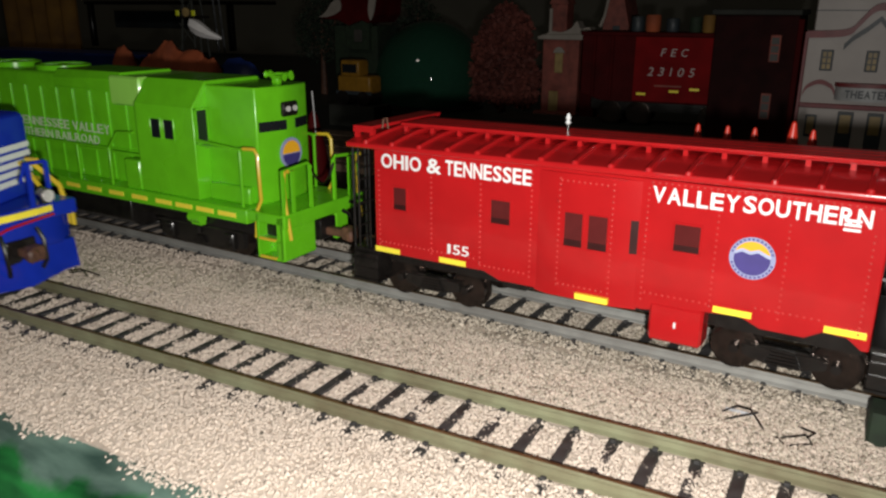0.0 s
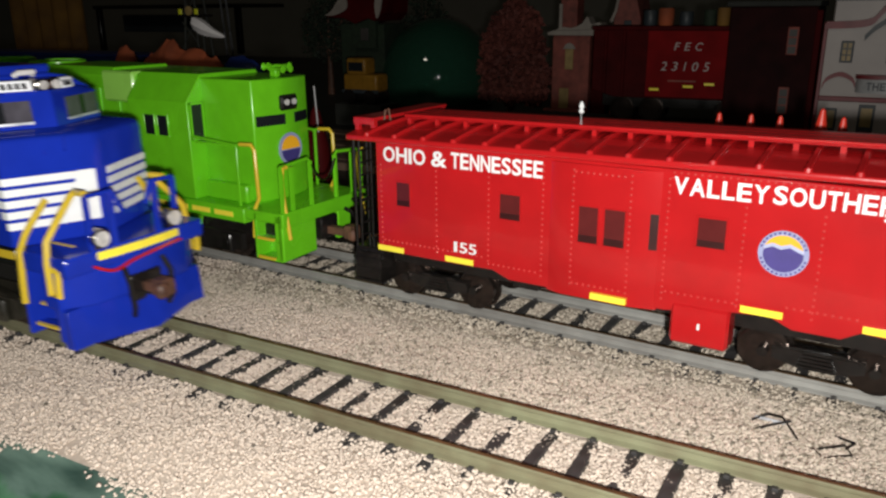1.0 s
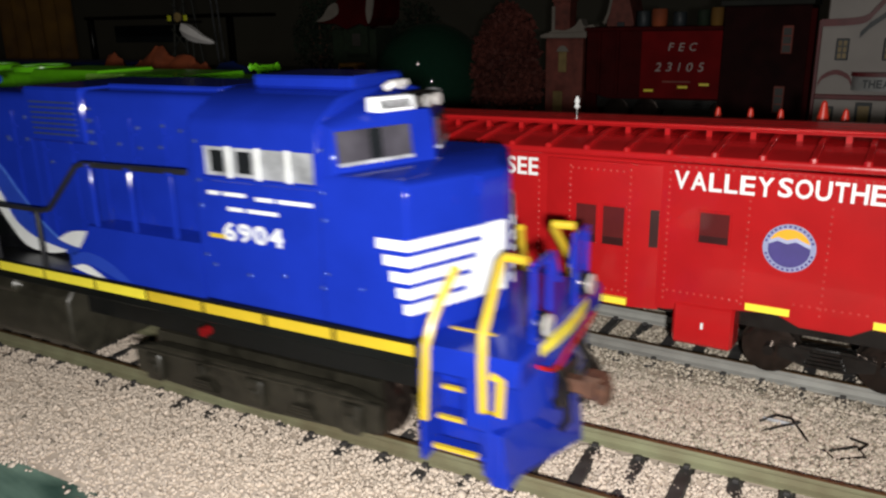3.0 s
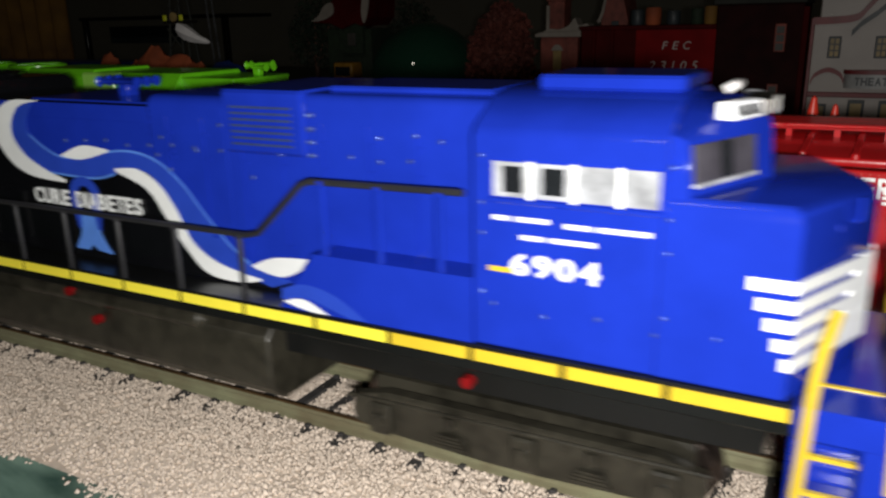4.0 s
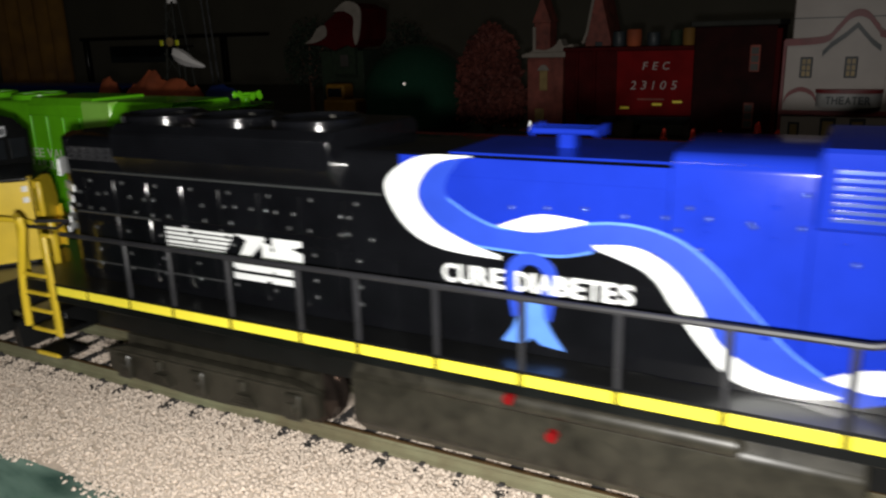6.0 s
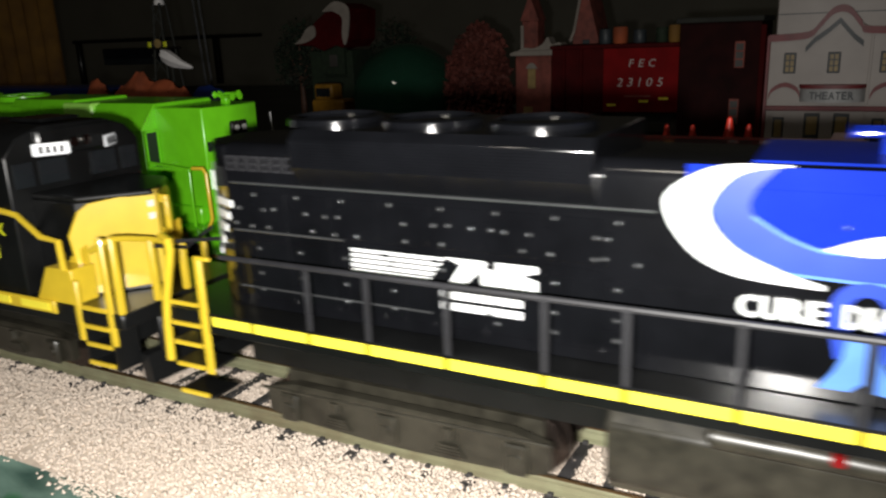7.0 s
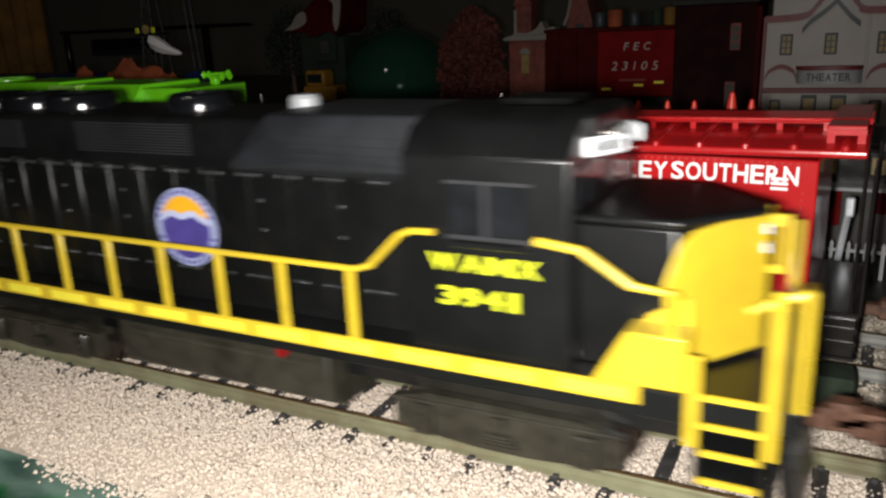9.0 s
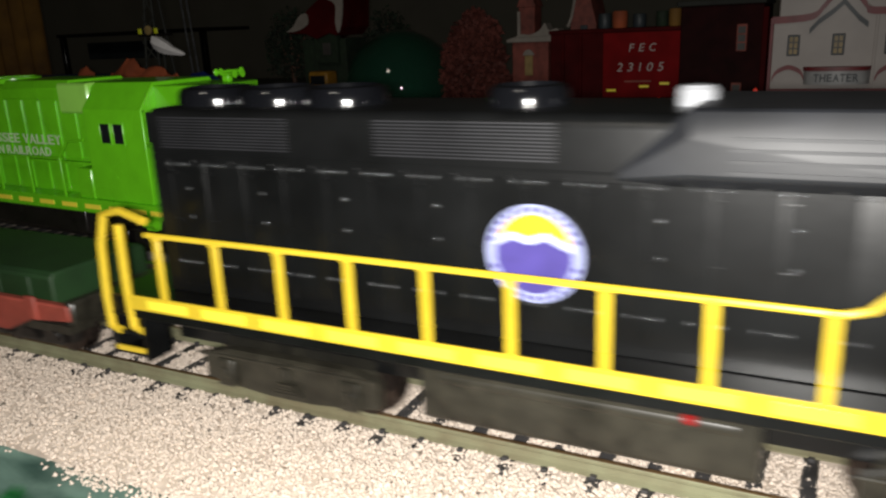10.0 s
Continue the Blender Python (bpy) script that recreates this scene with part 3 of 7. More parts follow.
def caboose():
    ob = thing("caboose", FAR, "glossy red bay-window caboose with white lettering on the far track", "train car")
    W = 17.75
    side = [(-101, 13), (-84, 13), (-70, 13.2), (-66, 11.6), (-32, 11.6), (-20, 13.6), (-13, 14.2), (-9, 12.4), (-1, 12.4), (2, 14.2), (6, 14), (8.6, 12), (10, 12), (10, 39.6), (-101, 39.6)]
    body = part("body", Solid().prism(side, "y", -W, W), RED, ob, "riveted red car body", bevel=0.35)
    for sgn in (-1, 1):
        plan = [(-57.2, sgn * 17.6), (-53.4, sgn * 18.7), (-38.4, sgn * 18.7), (-33.4, sgn * 17.6)]
        bay = part("bay", Solid().prism(plan, "z", 11.2, 39.0), RED, ob, "projecting bay with two windows", bevel=0.2)
        if sgn < 0:
            for x0, x1 in ((-50.0, -46.0), (-44.6, -40.5)):
                w, pane = window(bay, x0, x1, 23.2, 30.6, -18.7, RED, REDLIT, 0.3)
                part("sash", Solid().box(x0, x1, -18.82, -18.7, 23.2, 24.7), SASH, w)
            slim = Solid().box(-0.8, 0.8, -0.1, 0.1, 23.5, 30.6)
            slim.v = [(-35.0 + px * 0.978 - py * 0.207, -18.0 + px * 0.207 + py * 0.978, pz) for px, py, pz in slim.v]
            part("side_pane", slim, SASH, bay, "narrow dark side window")
    for x0, x1, z0, z1 in ((-95.2, -91.6, 24.8, 30.3), (-68.3, -63.6, 25.3, 30.7), (-26.9, -21.9, 25.6, 31.1)):
        w, pane = window(ob, x0, x1, z0, z1, -W, RED, REDLIT)
        part("sash", Solid().box(x0, x1, -W - 0.1, -W, z0, z0 + 1.3), SASH, w)
    rivets(ob, [(x, 15.2, 34.2, -W) for x in (-99.6, -84.4, -71.1, -18.8, -6.0, 7.8)] + [(x, 14, 38.4, -W) for x in (-58.4, -32.7)] + [(x, 14, 38, -18.7) for x in (-51.4, -39.6)],
           [(-99, -72, 15.9, -W), (-71, -58.6, 14.6, -W), (-32, -19, 15.6, -W), (-10.2, 2, 16.6, -W), (-51, -40, 37.4, -18.7), (-51, -40, 14.2, -18.7), (-32, 8, 39.0, -W)], RIVET)
    # roof, ribs, running board; the roof rises a little towards the near end
    def rise(solid):
        solid.v = [(x, y, z + 0.0105 * (x + 104)) for x, y, z in solid.v]
        return solid
    arch = [(-19, 39.2), (-19.2, 39.8), (-19, 40.5), (-15.5, 41.2), (-10, 41.9), (-5, 42.3), (0, 42.5), (5, 42.3), (10, 41.9), (15.5, 41.2), (19, 40.5), (19.2, 39.8), (19, 39.2)]
    roof = part("roof", rise(Solid().prism(arch, "x", -108.5, 17)), RED, ob, "low arched red roof with close ribs", bevel=0.25)
    lift = [(y, z + 0.75) for y, z in arch[2:-2]]
    for i in range(16):
        x = -102.6 + i * 7.75
        rib = Solid().prism(lift + [(y, z - 0.9) for y, z in reversed(lift)], "x", x - 0.55, x + 0.55)
        part("roof_rib", rise(rib), RED, roof, bevel=0.18)
        part("rib_end", rise(Solid().lathe((x, -18.7, 40.7), "z", [(-0.2, 0.75), (0.5, 0.7), (0.75, 0.3), (0.8, 0.05)], 10)), RED, roof)
    board = part("running_board", rise(Solid().box(-100, 17, -6.4, 6.4, 43.2, 43.7, 0.12)), RED, ob, "raised red walkway along the roof")
    for v in (-5.0, -1.7, 1.7, 5.0):
        part("plank", rise(Solid().box(-100, 17, v - 1.5, v + 1.5, 43.6, 44.1, 0.14)), RED, board)
    part("edge_rail", rise(Solid().tube([(-100, -6.7, 43.9), (17, -6.7, 43.9)], 0.42, 8)), RED, board)
    for i in range(15):
        x = -98.7 + i * 7.75
        part("bracket", rise(Solid().box(x - 0.5, x + 0.5, -6.2, 6.2, 42.6, 43.3).box(x - 0.5, x + 0.5, -7.0, -5.8, 41.9, 43.4).box(x - 0.5, x + 0.5, 5.8, 7.0, 41.9, 43.4)), RED, board)
    for x in (-105.5, 13.5):
        lat = part("cross_board", rise(Solid().box(x - 3.0, x + 3.0, -16, 16, 43.4, 44.2, 0.15)), RED, ob)
        for a, b in ((-2.3, -15), (2.3, -15), (-2.3, 15), (2.3, 15)):
            part("leg", rise(Solid().box(x + a - 0.6, x + a + 0.6, b - 0.5, b + 0.5, 40.6, 43.5)), RED, lat)
        part("fascia", rise(Solid().box(x - 3.0, x + 3.0, -15.9, -15.3, 42.6, 43.5)), RED, lat)
    for z in (34.3, 35.2, 36.0):
        part("label_bar", Solid().box(2.6, 5.4, -W - 0.2, -W, z, z + 0.5), WHITE, ob, "small white unreadable label")
    part("grab_iron", Solid().tube([(-100.5, -14.5, 43.8), (-100.2, -14.5, 46), (-99.2, -14.5, 46.4), (-98.8, -14.5, 43.8)], 0.22), RUST, ob)
    mast = part("antenna", Solid().cyl((-58.6, 1.5, 46.0), "z", 0.3, 3.6, 8), SATIN, ob, "small silver roof antenna")
    part("insulator", Solid().lathe((-58.6, 1.5, 46.0), "z", [(0, 0.35), (0.4, 0.7), (1.0, 0.35), (1.5, 0.65), (2.2, 0.4), (2.6, 0.2)], 12), WHITE, mast)
    # underframe box, yellow strips, lettering
    part("tool_box", Solid().box(-30.6, -19.6, -18.1, -12, 5.6, 13.8, 0.5), RED, ob, "red equipment box under the floor")
    part("latch", Solid().box(-25.3, -24.85, -18.35, -18.0, 9.2, 10.4), WHITE, ob)
    part("underframe", Solid().box(-100, 9, -13, 13, 9.4, 13).box(-78, -8, -5, 5, 6.5, 9.6).box(-66, -60, -15.5, -6, 9.5, 12.5), PLASTIC, ob)
    for x0, x1, z in ((-101, -93.6, 13.9), (-82.1, -74.8, 14.1), (-46.6, -39.2, 12.4), (-18.0, -10.7, 14.9), (2.1, 9.2, 15.1)):
        part("reflector", Solid().box(x0, x1, -W - 0.16 - (1.6 if z < 13 else 0), -W, z - 0.65, z + 0.65), REFLECT, ob, "yellow reflective strip")
    for word, x0, x1, z in (("OHIO", -98.7, -87.2, 34.85), ("&", -85.6, -81.6, 34.9), ("TENNESSEE", -80.4, -58.6, 35.0), ("VALLEY", -31.9, -15.3, 35.0), ("SOUTHERN", -14.6, 7.0, 35.2)):
        letters("lettering", word, x0, x1, z, z + (3.5 if x0 < -50 else 3.3), -W, WHITE, ob, "white block lettering", bold=0.02)
    letters("car_number", "155", -79.8, -74.0, 16.0, 18.4, -W, WHITE, ob, bold=0.008)
    badge(ob, -11.9, 26.5, 4.2, -W)
    # end platforms
    for s, x in ((-1, -101), (1, 10)):
        lo, hi = sorted((x, x + s * 8.5))
        plat = part("platform", Solid().box(lo, hi, -16, 16, 11.4, 12.6, 0.2), PLASTIC, ob, "black end platform")
        for v in (-13.5, 13.5):
            steps = part("step_box", Solid().box(lo + 0.4, hi - 0.4, v - 3.3, v + 3.3, 4.6, 11.6, 0.2), PLASTIC, plat, "black end steps with closed risers")
            for z in (4, 7, 9.6):
                part("tread", Solid().box(lo + 0.1, hi - 0.1, v - 3.6, v + 3.6, z, z + 0.6), PLASTIC, steps)
            part("end_rail", Solid().tube([(hi if s > 0 else lo, v * 1.12, 12), (hi if s > 0 else lo, v * 1.12, 38.5)], 0.35).tube([(hi if s > 0 else lo, v * 1.12, 23), (hi if s > 0 else lo, v * 0.3, 23)], 0.3).tube([(hi if s > 0 else lo, v * 0.3, 12), (hi if s > 0 else lo, v * 0.3, 23)], 0.3).tube([(hi if s > 0 else lo, v * 0.75, 12), (hi if s > 0 else lo, v * 0.75, 39)], 0.3), PLASTIC, plat)
        lad = Solid()
        ex = hi if s > 0 else lo
        for v in (-15, -10.5):
            lad.tube([(ex - s * 1.5, v, 12), (ex - s * 1.5, v, 41)], 0.3)
        for i in range(8):
            lad.tube([(ex - s * 1.5, -15, 15 + 3 * i), (ex - s * 1.5, -10.5, 15 + 3 * i)], 0.25)
        part("ladder", lad, PLASTIC, plat)
        part("brake_wheel", Solid().tube([(ex, 6 + 3 * math.cos(a), 26 + 3 * math.sin(a)) for a in (i * 0.5236 for i in range(13))], 0.3).cyl((ex, 6, 20), "z", 0.35, 12, 8), PLASTIC, plat)
        coupler(ob, x + s * 5, s, 8.5)
    for c in (-88.0, -4.6):
        for v in (-11.6, 11.6):
            s = Solid().prism([(c - 8, 4.0), (c - 8, 5.6), (c - 4, 6.9), (c + 4, 6.9), (c + 8, 5.6), (c + 8, 4.0), (c + 3, 2.8), (c - 3, 2.8)], "y", *sorted((v, v * 0.87)))
            for k in range(5):
                s.box(c - 3.4 + 0.3 * k, c + 3.4 - 0.3 * k, *sorted((v, v * 1.06)), 3.2 + 0.75 * k, 3.7 + 0.75 * k)
            for d in (-9.6, 9.6):
                s.cyl((c + d, v * 0.96, 4.8), "y", 1.0, 1.6, 12)
            s.tube([(c - 8, v, 6.2), (c + 8, v, 6.2)], 0.3)
            part("truck_frame", s, PLASTIC, ob, "black caboose truck frame")
        for d in (-9.7, 9.7):
            wheelset(ob, c + d, 4.8, 9.2)
    return ob


caboose()


# ---- shared diesel pieces ----
def horn(parent, x, z, mat, y=0.0):
    s = Solid().box(x - 1.2, x + 1.2, y - 1.0, y + 1.0, z, z + 2.4, 0.3)
    for dy, dz, long, way in ((-1.6, 2.2, 4.6, 1), (0.2, 3.0, 5.4, 1), (1.8, 2.2, 4.2, 1), (-0.8, 2.7, 3.2, -1), (1.0, 2.7, 3.2, -1)):
        s.lathe((x, y + dy, z + dz), "x", [(0, 0.4), (way * long * 0.5, 0.45), (way * long * 0.9, 0.75), (way * long, 1.05), (way * long + way * 0.05, 0.3)], 10)
    s.tube([(x, y - 1.8, z + 2.2), (x, y + 2.0, z + 2.2)], 0.5)
    return part("air_horn", s, mat, parent, "cluster of small air horns")


def domes(spots, r):
    """Small rounded heads on a wall that faces -y."""
    s = Solid()
    for x, y, z in spots:
        s.lathe((x, y, z), "y", [(-r * 0.95, r * 0.15), (-r * 0.8, r * 0.6), (-r * 0.4, r * 0.92), (0.05, r)], 8)
    return s


def fan(parent, x, z, r, mat):
    s = Solid().lathe((x, 0, z), "z", [(-0.6, r), (1.1, r), (1.4, r * 0.94), (1.4, r * 0.86), (0.7, r * 0.84), (0.7, 0.1)], 28)
    f = part("roof_fan", s, mat, parent, "round roof fan housing")
    grill = Solid()
    for i in range(6):
        a = math.pi * i / 6
        grill.box(-r * 0.88, r * 0.88, -0.18, 0.18, z + 1.0, z + 1.25)
        for k in range(len(grill.v) - 8, len(grill.v)):
            px, py, pz = grill.v[k]
            grill.v[k] = (x + px * math.cos(a) - py * math.sin(a), px * math.sin(a) + py * math.cos(a), pz)
    part("fan_grill", grill, mat, f)
    return f


def arched(w, z0, z1, c, n=4):
    """Cross-section of a hood with rounded top edges."""
    out = [(-w, z0)]
    out += [(-w + c - c * math.cos(a), z1 - c + c * math.sin(a)) for a in (i * math.pi / 2 / n for i in range(n + 1))]
    return out + [(-y, z) for y, z in reversed(out)]


# ---- the green diesel on the far track ----
def green_diesel():
    ob = thing("diesel_locomotive", FAR, "lime green high-nose diesel locomotive coupled to the red caboose", "locomotive")
    W = 17.75
    part("frame", Solid().box(-335, -146, -W, W, 13.2, 17.4, 0.3).box(-146, -132.6, -W, W, 14.6, 17.4, 0.3), GREEN, ob, "green walkway and side sill")
    hood = part("long_hood", Solid().prism(arched(11.3, 17.4, 51.0, 2.0), "x", -320, -192), GREEN, ob, "long green hood with ribbed doors", bevel=0.2)
    part("hood_cap", Solid().prism([(-11.6, 46.5), (-11.6, 49.8), (-9.5, 52.2), (9.5, 52.2), (11.6, 49.8), (11.6, 46.5)], "x", -238, -205), GREEN, hood, bevel=0.2)
    part("air_intake", Solid().box(-208, -193.4, -12.4, 12.4, 42.4, 51.4, 0.6), LIGHTGREEN, hood, "pale green intake box")
    for i in range(14):
        x = -318 + i * 8.9
        part("hood_rib", Solid().box(x - 0.35, x + 0.35, -11.75, -11.2, 18, 46), GREEN, hood)
    part("side_step", Solid().box(-320, -193, -12.2, -11.2, 28.0, 28.5).box(-230, -193, -13.4, -11.2, 27, 27.7), GREEN, hood)
    fan(hood, -279, 51.4, 9, GREEN)
    fan(hood, -249, 51.4, 9, GREEN)
    fan(hood, -302, 51.4, 7, GREEN)
    cab_sec = [(-16.3, 17.4), (-16.3, 44.3), (-10.6, 51.6), (10.6, 51.6), (16.3, 44.3), (16.3, 17.4)]
    cab = part("cab", Solid().prism(cab_sec, "x", -191.6, -166.2), GREEN, ob, "green cab with small side windows", bevel=0.25)
    for x0, x1 in ((-184.6, -180.6), (-178.9, -174.9)):
        window(cab, x0, x1, 34.6, 40.2, -16.3, GREEN, DARKWIN)
    front_pane = Solid().box(-166.25, -165.8, -15.4, -11.6, 34.5, 43.6)
    part("front_window", front_pane, DARKWIN, cab, "narrow dark end window")
    part("window_rim", Solid().box(-166.3, -165.4, -15.9, -15.4, 34, 44.2).box(-166.3, -165.4, -11.6, -11.1, 34, 44.2).box(-166.3, -165.4, -15.9, -11.1, 43.6, 44.2).box(-166.3, -165.4, -15.9, -11.1, 33.9, 34.5), GREEN, cab)
    part("step_box", Solid().box(-199, -192, -16.5, -11, 17.4, 26.5, 0.3), GREEN, ob)
    plan = [(-166.5, -10.8), (-146.9, -10.8), (-144.6, -2.6), (-144.6, 2.6), (-146.9, 10.8), (-166.5, 10.8)]
    nose = part("short_hood", Solid().prism(plan, "z", 17.4, 50.6), GREEN, ob, "tall green short hood", bevel=0.4)
    part("nose_ledge", Solid().box(-165, -149, -13.2, -10.6, 17.4, 22.4, 0.4).box(-165, -153, -15.6, -13, 33.4, 33.9), GREEN, nose)
    for y0, y1 in ((-10.0, -1.2), (2.8, 9.6)):
        xa, xb = (-146.9 + (10.8 - max(abs(v), 2.6)) * 0.28 for v in (y0, y1))
        plate = Solid().loft([[(xa, y0, 38.2), (xa + 0.45, y0, 38.2), (xa + 0.45, y0, 41.0), (xa, y0, 41.0)], [(xb, y1, 38.2), (xb + 0.45, y1, 38.2), (xb + 0.45, y1, 41.0), (xb, y1, 41.0)]])
        part("number_board", plate, DARKWIN, nose, "black number board")
    lampbox = part("headlight_box", Solid().box(-144.8, -143.2, -3.2, 3.2, 42.0, 46.2, 0.5), PLASTIC, nose, "black twin headlight box")
    for v in (-1.4, 1.4):
        part("lens", Solid().cyl((-143.1, v, 44.2), "x", 0.85, 0.5, 12), LENS, lampbox)
    herald = part("herald", Solid().cyl((-144.45, 0.2, 31.2), "x", 4.5, 0.4, 28), HERALD_RING, nose, "round blue herald")
    up = [(0.2 + 3.6 * math.cos(radians(a)), 31.2 + 3.6 * math.sin(radians(a))) for a in range(0, 181, 15)]
    part("sky", Solid().prism(up, "x", -144.25, -144.15), HERALD_SKY, herald)
    down = [(0.2 + 3.6 * math.cos(radians(a)), 30.9 + 3.6 * math.sin(radians(a))) for a in range(180, 361, 15)]
    part("mountain", Solid().prism(down, "x", -144.25, -144.1), HERALD_HILL, herald)
    horn(ob, -149.6, 50.6, GREEN, 1.5)
    letters("lettering", "TENNESSEE VALLEY", -262.5, -211.0, 32.4, 35.4, -11.75, PALE_GREEN, ob, "pale lettering on the hood", bold=0.01)
    letters("lettering", "SOUTHERN RAILROAD", -268, -217.0, 28.6, 31.4, -11.75, PALE_GREEN, ob, "pale lettering on the hood", bold=0.01)
    x = -330.0
    while x < -152:
        part("reflector", Solid().box(x, x + 7.2, -W - 0.15, -W, 14.6, 16.0), REFLECT, ob, "yellow reflective dash")
        x += 11.2 if x < -190 else 9.0
    # step well and pilot
    step = Solid().box(-142.5, -141.6, -W, -12, 4.2, 17).box(-135.2, -132.4, -W, -11, 4.2, 17, 0.3).box(-142.5, -133, -12.5, -11.6, 4.2, 17)
    for z in (4.2, 9.5):
        step.box(-142, -133, -W, -12, z, z + 0.7)
    part("step_well", step, GREEN, ob, "green boarding steps", bevel=0.15)
    for z in (5.0, 10.3):
        part("step_edge", Solid().box(-141.5, -135.4, -W - 0.2, -W + 0.4, z - 0.5, z + 0.2), YELLOW, ob)
    pilot = Solid().box(-134.0, -132.2, -W, -4.6, 4.4, 17.2, 0.3).box(-134.0, -132.2, 4.8, 10.5, 5.4, 17.2, 0.3).box(-133.4, -131.8, -W, W, 13.6, 17.6, 0.2)
    part("pilot", pilot, GREEN, ob, "green end beam with two pilot plates", bevel=0.2)
    for sgn in (-1, 1):
        for v in (16.4, 12.6, 5.2):
            part("rail_post", Solid().box(-133.2, -132.4, sgn * v - 0.5, sgn * v + 0.5, 17.2, 29.6 if v != 12.6 else 29.2), GREEN, ob)
        rod(ob, [(-132.8, sgn * 16.6, 29.6), (-132.8, sgn * 6.2, 30.4), (-132.8, sgn * 5.2, 29.6), (-132.8, sgn * 5.0, 17.4)], 0.5, GREEN)
    rod(ob, smooth([(-132.6, -5, 28.6), (-132.2, -2.4, 24.6), (-132.0, 0, 23.6), (-132.2, 2.4, 24.8), (-132.6, 5, 28.6)], 3), 0.35, CHROME, "safety_chain")
    part("draft_box", Solid().box(-134, -131.2, -3.6, 3.6, 7.2, 13.4, 0.4), PLASTIC, ob, "black coupler pocket")
    part("hose_clutter", Solid().tube(smooth([(-131.6, 7, 14), (-129.4, 8, 12.5), (-128.6, 8.6, 9), (-130, 9, 6)], 3), 0.6).tube(smooth([(-131.6, 10.5, 16), (-129.2, 11.5, 15), (-128.8, 12, 11), (-130, 12.4, 8)], 3), 0.6), PLASTIC, ob, "black air hoses")
    for v in (-15.8, 15.8):
        rod(ob, [(-131.2, v, 29.8), (-132.6, v, 29.4), (-133.2, v, 26), (-132.8, v, 20), (-131.4, v, 10.4)], 0.55, YELLOW, "grab_rail", "yellow grab rail")
        rod(ob, [(-147.4, v, 34.4), (-143.2, v, 34.6), (-142.2, v, 33.2), (-141.8, v, 20.4), (-143.8, v, 17.0), (-144.6, v, 9.2)], 0.55, YELLOW, "grab_rail", "yellow grab rail")
        post(ob, -149.0, v, 17.4, 33.8, GREEN)
        rod(ob, [(-166, v, 35.2), (-149, v, 34.0), (-147.4, v, 34.4)], 0.42, GREEN)
    for x in [-206 - i * 16.5 for i in range(8)]:
        post(ob, x, -W + 1.2, 17.4, 29.0, GREEN)
    rod(ob, [(-330, -W + 1.2, 29.2), (-206, -W + 1.2, 29.2), (-201, -W + 1.2, 34.6), (-193, -W + 1.2, 35.2)], 0.4, GREEN)
    coupler(ob, -132, 1, 9.5)
    truck(ob, [-183.0, -157.0], 5.6)
    truck(ob, [-310.0, -284.0], 5.6)
    part("fuel_tank", Solid().prism([(-15.5, 6), (-15.5, 13.2), (15.5, 13.2), (15.5, 6), (12, 3.5), (-12, 3.5)], "x", -268, -200), PLASTIC, ob, "black fuel tank", bevel=0.5)
    part("underframe", Solid().box(-330, -136, -14.5, 14.5, 9.5, 13.2), PLASTIC, ob)
    part("brake_cylinder", Solid().cyl((-168, -16.6, 12.0), "x", 1.6, 5, 12).box(-170, -166, -17, -15, 9.8, 13.4), GREEN, ob)
    return ob


PALE_GREEN = material("pale_green_lettering", (0.55, 0.68, 0.45), 0.5, vary=0.05)
green_diesel()


# ---- the train on the near track; x is measured from the lead engine's place at 3.5 s ----
SPIN = []


RAILTRIM = material("pale_grey_enamel", (0.35, 0.36, 0.38), 0.3, vary=0.15)
SCREEN = material("greyish_windscreen", (0.075, 0.07, 0.085), 0.14, vary=0.4, grain=120)
GREYPANE = material("grey_window_film", (0.012, 0.013, 0.015), 0.14, vary=0.2, grain=200)


